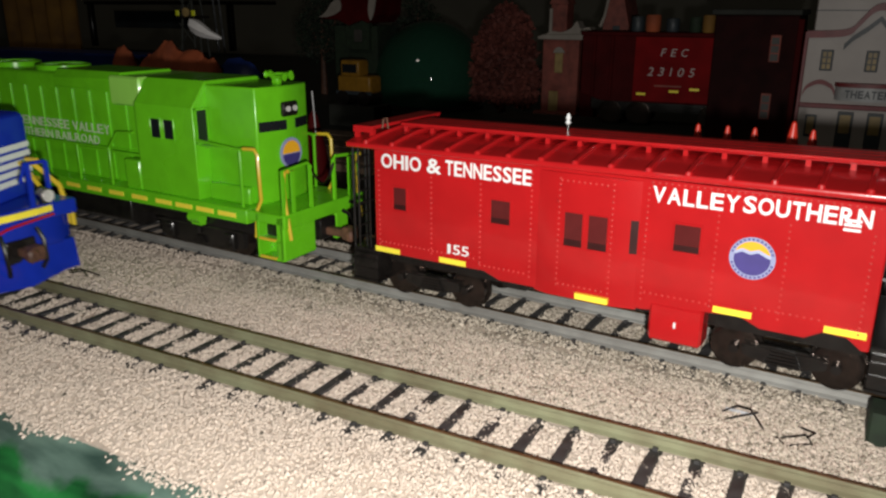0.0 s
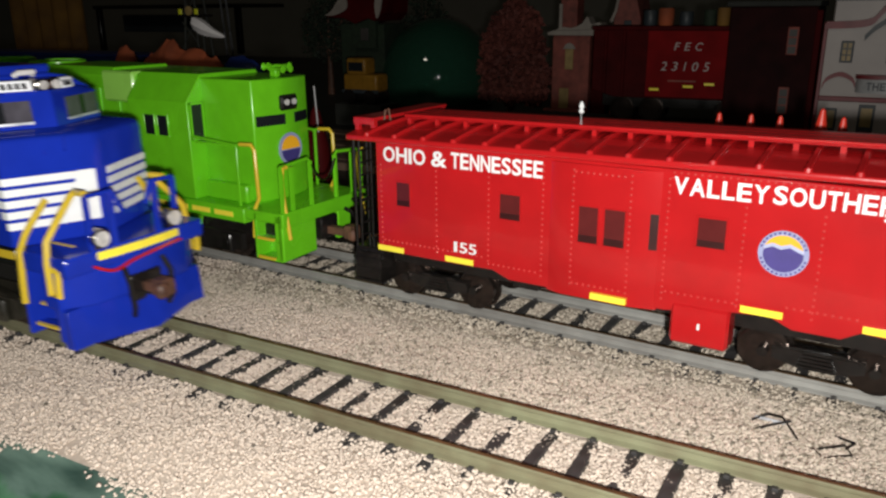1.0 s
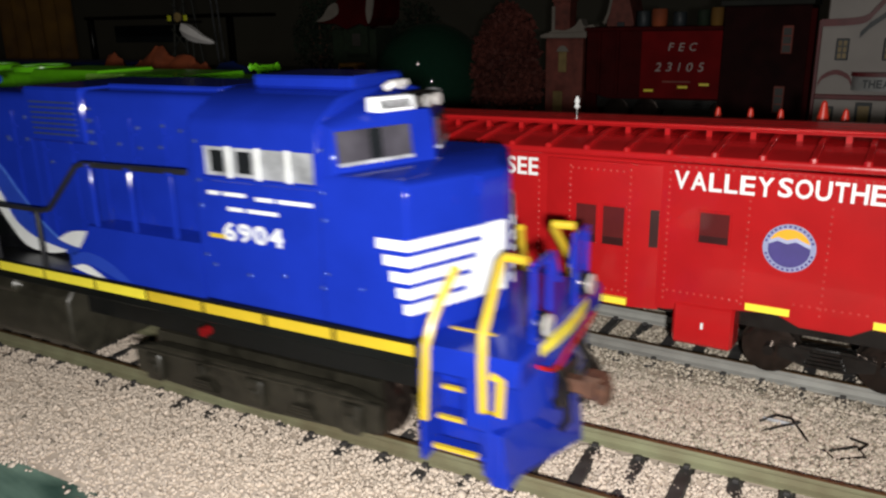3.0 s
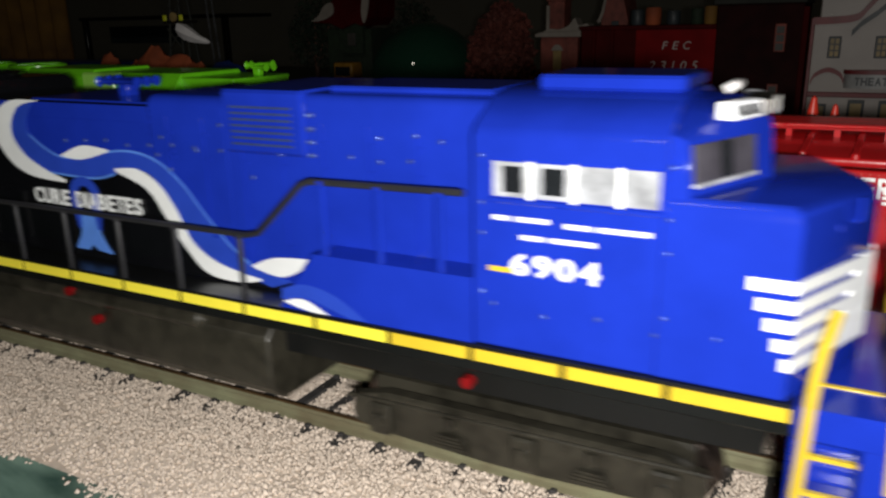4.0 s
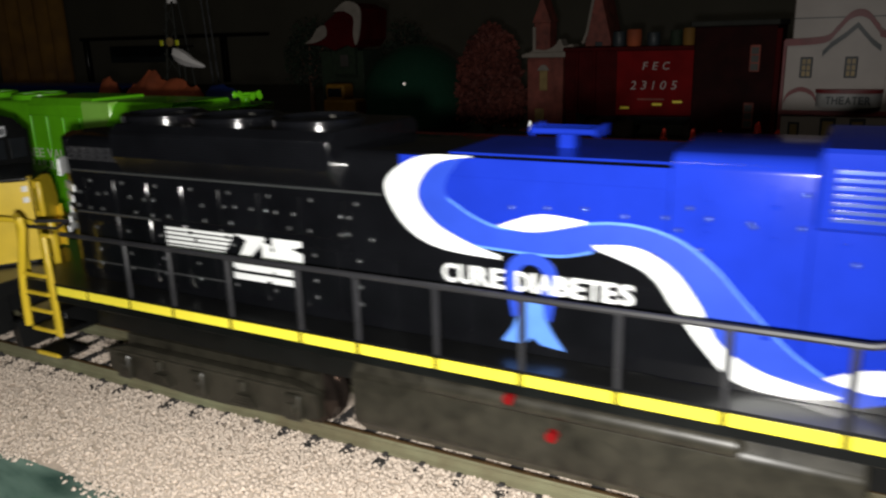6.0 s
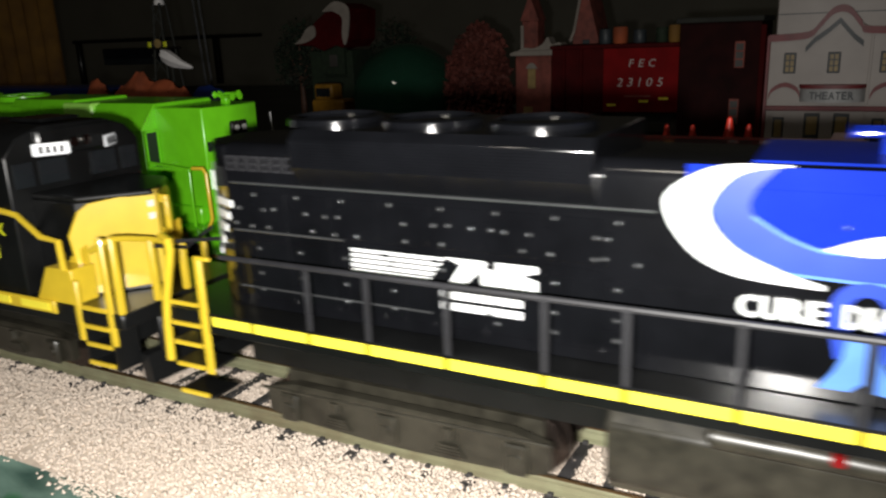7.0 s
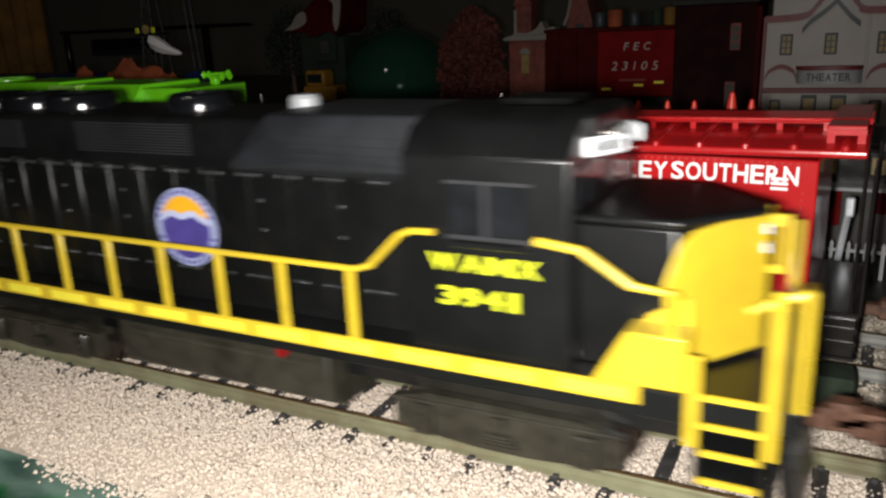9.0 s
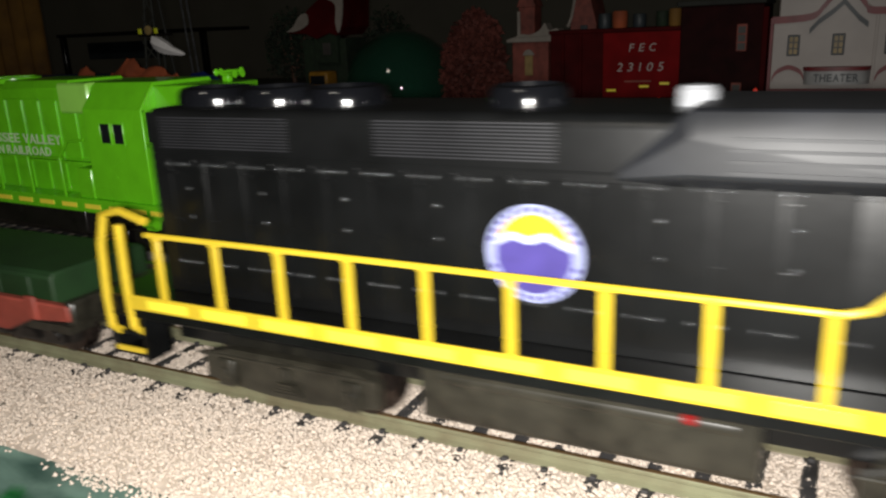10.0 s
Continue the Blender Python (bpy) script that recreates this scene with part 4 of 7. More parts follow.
def blue_diesel():
    O = -139.0
    ob = thing("diesel_locomotive", pose(O * MM, YC * MM, 0), "blue and black diesel locomotive with ribbon livery on near track", "locomotive")
    D = 22.3

    def sh(s):
        s.v = [(x - O, y, z) for x, y, z in s.v]
        return s

    def add(name, s, mat, label="", bevel=0.0, parent=None):
        return part(name, sh(s), mat, parent or ob, label, bevel)
    # frame and walkway
    add("frame", Solid().box(-254, -31, -17.9, 17.9, 18.4, D, 0.25).box(-250, -34, -12, 12, 12, 18.5), SATIN, "black walkway and side sill")
    ticks = [-244, -232, -220.6, -206.7, -191.5, -180.1, -166, -152.3, -138.5, -124.8, -111, -97, -84, -71, -58, -45, -31]
    for a, b in zip(ticks, ticks[1:]):
        add("sill_stripe", Solid().box(a + 0.42, b - 0.42, -18.08, -17.8, 20.2, 21.9), REFLECT if b < -80 else YELLOW, "yellow sill stripe")
    add("sill_stripe", Solid().box(-253, -244.4, -18.08, -17.8, 20.2, 21.9), REFLECT)
    # hood
    rear = add("long_hood", Solid().prism(arched(11.75, D, 51.6, 2.6), "x", -252, -134.2), BLACK, "glossy black long hood", 0.2)
    front = add("long_hood", Solid().prism(arched(11.75, D, 53.4, 2.2), "x", -134, -117).prism(arched(11.75, D, 54.3, 1.6), "x", -117, -71), BLUE, "blue hood behind the cab", 0.2)
    flare = [(-11.7, 45.0), (-14.2, 48.5), (-14.2, 53.0), (-12.5, 54.4), (12.5, 54.4), (14.2, 53.0), (14.2, 48.5), (11.7, 45.0)]
    add("radiator_housing", Solid().prism(flare, "x", -236, -186), BLACK, "flared black radiator housing", 0.3, rear)
    for x in (-236, -217, -198):
        f = Solid().lathe((x, 0, 54.4), "z", [(-0.4, 8.4), (0.8, 8.4), (1.1, 7.9), (1.1, 7.2), (0.5, 7.0), (0.5, 0.1)], 26)
        add("roof_fan", f, BLACK, "round roof fan", parent=rear)
    add("hood_end", Solid().prism([(-252, -11.7), (-256.5, -9.2), (-261.6, -4.2), (-261.6, 4.2), (-256.5, 9.2), (-252, 11.7)], "z", D, 51.2), BLACK, "rounded black hood end", 0.5, rear)
    s = Solid()
    for x in range(-248, -176, 9):
        s.box(x - 0.13, x + 0.13, -11.92, -11.7, 24, 43.5)
        for z in (27, 34.5, 41):
            s.box(x + 0.3, x + 1.3, -12.05, -11.7, z, z + 0.6)
    s.box(-250, -178, -11.95, -11.7, 44.0, 44.4)
    add("hood_relief", s, BLACK, "door seams and hinges", parent=rear)
    for x in range(-248, -185, 9):
        add("hood_door", Solid().box(x + 0.45, x + 8.55, -11.86, -11.6, 24.2, 36.2, 0.1).box(x + 0.45, x + 8.55, -11.86, -11.6, 36.8, 43.4, 0.1), BLACK, parent=rear)
    # metal tubes added to carry the light streaks reflected along the hood's edges
    for z, x1 in ((44.9, -178), (36.5, -228), (26.2, -212)):
        add("streak_rail", Solid().tube([(-251, -11.8, z), (x1, -11.8, z)], 0.24, 8), LATCH, "thin shiny rail added for light streaks along the hood", parent=rear)
    s = Solid()
    for i in range(9):
        s.box(-234, -188, -14.5, -14.1, 48.9 + i * 0.45, 49.05 + i * 0.45)
    add("grille", s, BLACK, "radiator intake grille", parent=rear)
    for k in range(6):
        x = -251.4 + 2.5 * k
        add("louvre", Solid().box(x, x + 1.7, -12.0, -11.6, 47.0, 47.3).box(x, x + 1.7, -12.0, -11.6, 49.3, 49.6).box(x, x + 0.25, -12.0, -11.6, 47.3, 49.3).box(x + 1.45, x + 1.7, -12.0, -11.6, 47.3, 49.3).box(x + 0.25, x + 1.45, -11.95, -11.6, 48.1, 48.4), RAILGREY, "small framed louvre", parent=rear)
    s = Solid()
    for x in range(-130, -74, 8):
        foot = 41 if x < -122 else 27
        s.box(x - 0.12, x + 0.12, -11.92, -11.7, foot, 50)
        for z in (foot + 3, 43, 47):
            s.box(x + 0.3, x + 1.2, -12.0, -11.7, z, z + 0.5)
    add("hood_relief", s, BLUE, "door seams and hinges", parent=front)
    s = Solid()
    for i in range(7):
        s.box(-115, -103, -12.55, -12.2, 46.2 + i * 0.95, 46.6 + i * 0.95)
    add("grille", s, LATCH_BLUE, "louvred side grille", parent=front)
    rng = random.Random(21)
    add("latch", domes([(x + rng.uniform(-1, 1), -11.8, z + rng.uniform(-0.3, 0.3)) for x in range(-250, -178, 3) for z in (40.4, 37.6) if rng.random() < 0.6] + [(x, -11.8, z) for x in range(-246, -178, 9) for z in (26, 29, 33.5, 43)], 0.46), LATCH, "rows of small shiny latches", parent=rear)["kind"] = "stuff"
    add("latch", domes([(x, -11.85, z) for x in (-100.4, -99.6) for z in (45.2, 47.2, 49.2, 51.2)] + [(-156 + 5.4 * k, -11.85, 44.6 + 0.3 * (k % 3)) for k in range(8)] + [(-131.4, -11.85, 46.4), (-132.7, -11.85, 43.4)] + [(-130 + 6 * k, -11.8, 41 + 4 * (k % 3)) for k in range(9)] + [(-93 + 5 * k, -11.8, 45.4 + 3 * (k % 2)) for k in range(5)], 0.42), LATCH_BLUE, "small shiny hinges", parent=front)["kind"] = "stuff"
    add("latch", domes([(x, -17.05, z) for x in (-69.6, -46.0) for z in (30, 38, 42, 48)] + [(-68 + 7 * k, -17.05, 28.5 - 0.8 * (k % 2)) for k in range(5)], 0.36), LATCH_BLUE, "small shiny bolts", parent=front)["kind"] = "stuff"
    add("hood_box", Solid().box(-117, -101, -12.3, 12.3, 44.8, 54.7, 0.5), BLUE, parent=front)
    add("exhaust_box", Solid().box(-99, -72, -8, 8, 54.2, 55.2, 0.3), BLUE, parent=front)
    # blue paint over the black hood, down to the ribbon
    line = smooth([(-160, 51.0), (-171, 50), (-174.5, 46.5), (-171.5, 41.5), (-165, 38.4), (-156, 39.0), (-147, 41.3), (-139, 41.0), (-134, 38.8), (-130, 34.0), (-126, 28.5), (-121, 25), (-113, 24.4), (-105, 24.2), (-99, 23.4), (-92, 22.6)], 5)
    up = [(x, 51.4) for x, z in line]
    i0 = next(i for i, p in enumerate(line) if p[0] > -133.8)
    add("blue_paint", band(up[:i0], line[:i0], -11.72, 0.1), BLUE, "blue paint above the ribbon", parent=rear)
    add("blue_top", Solid().prism([(-11.9, 48.6), (-9.4, 51.8), (9.4, 51.8), (11.9, 48.6)], "x", -167, -133.6), BLUE, parent=rear)
    low = [(x, 22.4) for x, z in line]
    add("black_paint", band([(-134.5, line[i0][1])] + line[i0:], [(-134.5, 22.4)] + low[i0:], -11.72, 0.12), BLACK, "black paint below the ribbon", parent=front)

    def strip(name, a, b, mat, y, label=""):
        n = max(len(a), len(b))
        ua, ub = smooth(a, 8), smooth(b, 8)
        pick = [round(i * (len(ua) - 1) / 40) for i in range(41)], [round(i * (len(ub) - 1) / 40) for i in range(41)]
        add(name, band([ua[i] for i in pick[0]], [ub[i] for i in pick[1]], y, 0.08), mat, label)
    ya = -11.86
    strip("ribbon_band", [(-163.6, 51.4), (-166.2, 48.5), (-166.4, 45.4), (-161.3, 42.6), (-155.5, 41.6), (-142, 43.7), (-134, 42.8), (-128.3, 39.4), (-123.8, 34.7), (-118.5, 29.4), (-114.1, 26.4), (-105.7, 24.3)],
          [(-168, 51.2), (-171.5, 48.5), (-171.5, 45.7), (-168.9, 41.5), (-163.1, 38.5), (-150, 38.2), (-138.1, 40.4), (-133.2, 38.1), (-129.6, 33.7), (-126.9, 28.8), (-122.2, 25.9), (-110, 22.8)], SKY, ya, "lighter blue ribbon band")
    for edge in ([(-166.4, 45.4), (-161.3, 42.6), (-155.5, 41.6), (-142, 43.7), (-134, 42.8), (-128.3, 39.4), (-123.8, 34.7), (-118.5, 29.4), (-114.1, 26.4)], [(-163.1, 38.5), (-150, 38.2), (-144, 39.4)]):
        strip("ribbon_edge", edge, [(x, z - 0.38) for x, z in edge], PALE, ya - 0.05, "thin pale line along the ribbon")
    strip("ribbon_white", [(-162, 51.6), (-168.5, 50.2), (-171.6, 45.7), (-168.9, 41.5), (-163.1, 38.7), (-157.8, 37.2)], [(-163, 51.7), (-171.2, 51.2), (-177.2, 46.9), (-174.3, 40.7), (-168.2, 37.4), (-157.8, 36.6)], WHITE, ya - 0.06, "white ribbon curl")
    strip("ribbon_white", [(-158.0, 41.8), (-151.8, 43.9), (-145.0, 43.5)], [(-158.0, 41.6), (-152.5, 41.3), (-145.0, 43.1)], WHITE, ya - 0.06)
    strip("ribbon_white", [(-144, 40.2), (-138.1, 40.5), (-133.2, 38.1), (-129.6, 33.7), (-126.9, 28.8), (-122.2, 25.9), (-116.8, 24.6), (-111.9, 23.9)], [(-143.5, 39.6), (-136.3, 37.0), (-132.6, 32.5), (-128.8, 27.6), (-124.2, 23.5), (-117.7, 22.7), (-112.5, 23.5)], WHITE, ya - 0.06)
    strip("ribbon_white", [(-114, 26.0), (-109, 28.0), (-100.6, 28.7)], [(-113, 25.6), (-107.3, 25.0), (-100.8, 28.2)], WHITE, ya - 0.06)
    strip("ribbon_band", [(-103.4, 25.4), (-99, 26.6), (-93.5, 25.6), (-88, 22.4)], [(-103.6, 23.6), (-99, 24.4), (-94.6, 23.4), (-91, 22.4)], SKY, -17.22)
    strip("ribbon_white", [(-103.2, 23.4), (-99.4, 24.2), (-94.8, 22.4)], [(-102.6, 23.2), (-99.6, 22.6), (-97, 22.35)], WHITE, -17.28)
    strip("ribbon_loop", [(-155.9, 28), (-157.0, 34), (-156.0, 37), (-153, 38.1), (-150, 37), (-149.0, 34), (-149.9, 28)], [(-153.6, 29), (-155, 34), (-154.4, 35.8), (-153, 36.4), (-151.6, 35.8), (-151, 34), (-152.4, 29)], SKY, ya - 0.12)
    add("ribbon_tail", Solid().prism([(-154.8, 31), (-151.2, 31), (-150.8, 28.4), (-149.6, 26.2), (-147.8, 23.8), (-151.4, 24.2), (-152.7, 25.2), (-154.0, 24.0), (-157.6, 24.0), (-155.9, 26.4), (-155.0, 28.6)], "y", ya - 0.22, ya), PALE, "pale blue awareness ribbon")
    for word, x0, x1 in (("CURE", -167.4, -157.2), ("DIABETES", -155.4, -138.0)):
        letters("lettering", word, x0 - O, x1 - O, 32.2, 35.2, ya - 0.22, WHITE, ob, "white bold lettering", bold=0.025)
    # rear herald: bars and a plain mark
    for i in range(5):
        z = 31.5 + i * 0.85
        add("herald_bar", Solid().prism([(-226.6, z), (-212.5 + i * 0.6, z), (-211.9 + i * 0.6, z + 0.55), (-226.6, z + 0.55)], "y", -11.95, -11.7), WHITE, "white speed bar")
    add("herald_mark", Solid().prism([(-209, 31.3), (-206.5, 31.3), (-203.4, 34.2), (-203.4, 31.3), (-194.6, 31.3), (-194.6, 33.4), (-197, 34), (-194.6, 34.6), (-194.6, 35.6), (-201, 35.6), (-201, 33.6), (-203, 35.6), (-209.5, 35.6), (-206.8, 34.6)], "y", -11.95, -11.7), WHITE, "plain white herald shape")
    for z in (29.0, 27.2):
        add("label_bar", Solid().box(-210.4, -197, -11.95, -11.7, z, z + 1.2), WHITE, "white unreadable label")
    # cab and nose
    cab_sec = [(-17, D), (-17, 50.2), (-16.2, 51.6), (-11.2, 54.4), (-6, 55.3), (6, 55.3), (11.2, 54.4), (16.2, 51.6), (17, 50.2), (17, D)]
    cab = add("cab", Solid().prism(cab_sec, "x", -71, -46.6), BLUE, "wide blue safety cab", 0.35)
    win = add("side_window", Solid().box(-68.3, -46.8, -17.12, -16.9, 43.0, 47.4), FILM, "silvery side window band", parent=cab)
    for x in (-68.3, -63.0, -57.4, -51.8, -46.9):
        add("mullion", Solid().box(x - 0.35, x + 0.35, -17.25, -16.9, 42.8, 47.6), WHITE if -68 < x < -47 else BLUE, parent=win)
    for x0, x1 in ((-66.6, -64.0), (-61.4, -58.6)):
        add("pane", Solid().box(x0, x1, -17.2, -17.05, 43.6, 46.9), DARKWIN, parent=win)
    add("window_sill", Solid().box(-68.6, -46.5, -17.7, -16.9, 42.2, 42.8, 0.15), BLUE, parent=win)
    # raked windscreen block
    ws = add("windscreen_block", Solid().loft([[(-47, y, 43), (-36.9 - abs(y) * 0.43, y * 0.99, 43), (-37.6 - abs(y) * 0.43, y * 0.98, 50.9 - abs(y) * 0.01), (-38.9 - abs(y) * 0.4, y * 0.95, 54.4 - abs(y) * 0.2), (-47, y * 0.95, 55.0 - abs(y) * 0.2)] for y in (-16.8, -8, 0, 8, 16.8)]), BLUE, "raked cab front", 0.3, cab)
    for y0, y1 in ((-15.7, -4.2), (4.2, 15.7)):
        pane = Solid().box(-0.15, 0.15, y0, y1, 0, 4.4)
        pane.v = [(-37.05 - abs(y) * 0.43 - 0.09 * z + x, y, 46.0 + z) for x, y, z in pane.v]
        add("windscreen", pane, SCREEN, "grey windscreen pane", parent=ws)
        frame_bar = Solid().box(-0.3, 0.3, y0, y1, -0.5, 0)
        frame_bar.v = [(-37.0 - abs(y) * 0.43 - 0.09 * z + x, y, 46.0 + z) for x, y, z in frame_bar.v]
        gap = Solid().box(-0.22, 0.22, (y0 + y1) / 2 - 0.9, (y0 + y1) / 2 + 0.9, 0.1, 4.3)
        gap.v = [(-37.05 - abs(y) * 0.43 - 0.09 * z + x, y, 46.0 + z) for x, y, z in gap.v]
        add("screen_gap", gap, DARKWIN, "dark gap between the windscreen halves", parent=ws)
        add("windscreen_rim", frame_bar, FILM, parent=ws)
    def slanted(y0, y1, z0, z1, out):
        """A plate that follows the raked brow from y0 to y1."""
        ring = [[(-36.9 - 0.41 * abs(y) - 2.2, y, z0), (-36.9 - 0.41 * abs(y) + out, y, z0), (-36.9 - 0.41 * abs(y) + out - 0.5, y, z1), (-36.9 - 0.41 * abs(y) - 2.2, y, z1)] for y in (y0, y1)]
        return Solid().loft(ring)
    for y0, y1 in ((-9.6, -3.4), (3.4, 7.6)):
        boards = add("number_board", slanted(y0, y1, 52.4, 54.6, 0.0), BOARD, "lit white number board", 0.25, cab)
        for k in range(4):
            a = y0 + 0.6 + k * (y1 - y0 - 1.2) / 4
            add("digit_bar", slanted(a, a + 0.22 * (y1 - y0) * 0.6, 52.9, 54.1, 0.12), RAILGREY, parent=boards)
    add("headlight", Solid().box(-41.2, -37.6, -3.0, 3.0, 52.3, 54.7, 0.4), CHROME, "twin headlights between the number boards", parent=cab)
    for y in (-1.5, 1.5):
        add("lens", Solid().cyl((-37.5, y, 53.5), "x", 1.0, 0.4, 14), LENS, parent=cab)
    add("roof_bell", Solid().tube([(-43, -4.2, 55.4), (-42, -4.0, 56.0), (-42, -0.4, 56.0), (-43, 0, 55.4)], 0.6, 8), BIRDWHITE, "pale roof grab bar", parent=cab)
    add("cab_ac_unit", Solid().box(-66, -47, -7, 7, 55.2, 57.2, 0.4), BLUE, "roof air conditioner", parent=cab)
    plan_lo = [(-47, -17.2), (-32.2, -17.4), (-25.2, -1.2), (-25.2, 1.2), (-32.2, 17.4), (-47, 17.2)]
    ring = []
    for z, f in ((D, 1.0), (42.6, 1.0), (43.9, 0.985), (44.6, 0.95)):
        ring.append([(-47 + (x + 47) * (1 if f == 1 else 0.985 if f > 0.96 else 0.93), y * f, z) for x, y in plan_lo])
    nose = add("nose", Solid().loft(ring), BLUE, "wedge-shaped blue nose", 0.35)
    # white speed stripes wrapped round the nose
    for i in range(5):
        z = 26.0 + i * 2.28
        x_in = -33.0 - i * 1.02
        for sgn in (-1, 1):
            o = 0.1
            path = [(x_in, sgn * (17.33 + o)), (-32.3, sgn * (17.4 + o)), (-32.15 + o, sgn * (17.4 + o * 0.6)), (-25.1 + o, sgn * 1.6)]
            st = Solid()
            for (xa, ya_), (xb, yb) in zip(path, path[1:]):
                if abs(xa - xb) + abs(ya_ - yb) < 0.12:
                    continue
                n = Vector((yb - ya_, xa - xb)).normalized() * 0.1
                st.loft([[(xa - n.x, ya_ - n.y, z), (xa + n.x, ya_ + n.y, z), (xa + n.x, ya_ + n.y, z + 1.5), (xa - n.x, ya_ - n.y, z + 1.5)], [(xb - n.x, yb - n.y, z), (xb + n.x, yb + n.y, z), (xb + n.x, yb + n.y, z + 1.5), (xb - n.x, yb - n.y, z + 1.5)]])
            add("nose_stripe", st, WHITE, "white speed stripe", parent=nose)
    mark = Solid()
    mark.loft([[(-28.6, -8.6, 26), (-28.0, -8.4, 26), (-26.1, -4.2, 36.7), (-26.7, -4.3, 36.7)], [(-25.6, -1.7, 26), (-24.85, -1.4, 26), (-24.85, -1.4, 36.7), (-25.6, -1.7, 36.7)]])
    add("nose_mark", mark, WHITE, "plain white herald shape", parent=nose)
    add("nose_grab", Solid().tube([(-27.5, -6, 41), (-26.9, -6.2, 41.4), (-26.9, -6.2, 44)], 0.3), BLUE, parent=nose)
    for a in (-14.5, -9.0):
        add("sand_hatch", Solid().cyl((-31.8 + (a + 14.5) * 0.5, a, 41.0), "x", 0.8, 0.6, 10), BLUE, "small round filler cap", parent=nose)
    for x0, x1, z in ((-68, -60.5, 39.9), (-58.5, -48, 39.6), (-64.2, -54.5, 37.6)):
        m = x0 + (x1 - x0) * 0.36
        for a, b in ((x0, m - 0.4), (m + 0.4, x1)):
            add("label_bar", Solid().box(a, b, -17.12, -16.95, z, z + 0.62), WHITE, "white unreadable script", parent=cab)
    letters("engine_number", "6904", -65.6 - O, -53.9 - O, 32.8, 35.8, -17.0, WHITE, ob, "white road number", bold=0.03)
    add("data_bar", Solid().box(-68.6, -65.2, -17.12, -16.95, 33.0, 33.7), YELLOW)
    # front platform, steps, plow
    plat = add("front_platform", Solid().box(-31, -15.6, -17.9, 17.9, 18.2, D, 0.4), BLUE, "blue front platform")
    curve = [(-18.4, -17.6), (-16.2, -13), (-15.2, -6), (-15.0, 0), (-15.2, 6), (-16.2, 13), (-18.4, 17.6)]
    st = Solid()
    for (xa, a), (xb, b) in zip(curve, curve[1:]):
        st.loft([[(xa - 0.4, a, 20.2), (xa + 0.25, a, 20.2), (xa + 0.25, a, 21.9), (xa - 0.4, a, 21.9)], [(xb - 0.4, b, 20.2), (xb + 0.25, b, 20.2), (xb + 0.25, b, 21.9), (xb - 0.4, b, 21.9)]])
    add("front_stripe", st, REFLECT, "yellow stripe on the front sill", parent=plat)
    front_plate = [(-20, -17.8), (-16.0, -12), (-15.4, 0), (-16.0, 12), (-20, 17.8), (-24, 17.8), (-24, -17.8)]
    add("pilot", Solid().prism(front_plate, "z", 11, 20), BLUE, "blue pilot", 0.3)
    plow = Solid().loft([[(-22, y, 10.8), (-15.2 + (abs(y) > 12) * -3, y, 10.8), (-12.6 + (abs(y) > 12) * -4.5, y, 2.6), (-20, y, 2.6)] for y in (-17.5, -13, 0, 13, 17.5)])
    add("snow_plow", plow, BLUE, "blue snow plow", 0.2)
    well = Solid().box(-31, -30.2, -17.8, -11, 4.0, 18.3, 0.2).box(-21, -19.6, -17.8, -11, 4.0, 18.3, 0.2).box(-30.5, -20.5, -12, -11, 4, 18.3)
    add("step_well", well, BLUE, "blue boarding steps")
    for z, y in ((6.4, -16.9), (10.4, -15.4), (14.4, -13.9), (18.4, -12.4), (22.2, -10.9)):
        tread = add("tread", Solid().box(-30.3, -20.6, y + 0.2, y + 3, z - 0.7, z - 0.1), BLUE)
        add("step_edge", Solid().box(-29.2, -22.2, y - 0.3, y + 0.4, z - 0.28, z + 0.28), YELLOW, "yellow step edge", parent=tread)
    for sgn in (-1, 1):
        y = sgn * 17.6
        add("grab_rail", Solid().tube([(-27.9, sgn * 11.6, 31.8), (-28.9, sgn * 14.6, 27.8), (-29.3, sgn * 16.4, 25.2), (-29.5, sgn * 17.8, 22.4), (-29.7, sgn * 18.2, 16), (-29.9, sgn * 18.3, 11.2)], 0.7, 8), YELLOW, "yellow grab rail")
        add("grab_rail", Solid().tube([(-18.0, sgn * 9.9, 33.6), (-21.4, sgn * 9.5, 33.6), (-21.7, sgn * 10.4, 32.8), (-21.3, sgn * 14.4, 28.6), (-21.1, sgn * 17.4, 25.2), (-20.9, sgn * 18.1, 21), (-20.7, sgn * 18.3, 14.4), (-18.4, sgn * 18.2, 14.4), (-18.2, sgn * 18.0, 19.4), (-19.6, sgn * 18.0, 19.8)], 0.7, 8), YELLOW, "yellow grab rail")
        add("ditch_light", Solid().cyl((-16.2, sgn * 9.4, 24.6), "x", 2.0, 2.2, 18).box(-17.5, -16, sgn * 9.4 - 1.2, sgn * 9.4 + 1.2, D, 24.5), CHROME, "silver ditch light")
        add("lens", Solid().cyl((-14.9, sgn * 9.4, 24.6), "x", 1.65, 0.5, 18), LENS)
        add("end_post", Solid().box(-16.6, -15.8, sgn * 5.6 - 0.6, sgn * 5.6 + 0.6, D, 33.4), BLUE, "blue end railing post")
        add("end_post", Solid().box(-16.9, -16.1, sgn * 11 - 0.5, sgn * 11 + 0.5, D, 33.4), BLUE)
        add("end_rail", Solid().tube([(-16.4, sgn * 11, 33.4), (-16.2, sgn * 5, 33.6), (-16, sgn * 3, 29)], 0.5, 8), BLUE)
        add("air_hose", Solid().tube([(-15.4, sgn * 5, 17), (-13.6, sgn * 5.4, 14), (-13.2, sgn * 5.2, 8.5), (-14.4, sgn * 4.6, 6.4)], 0.6, 8), PLASTIC, "black air hose")
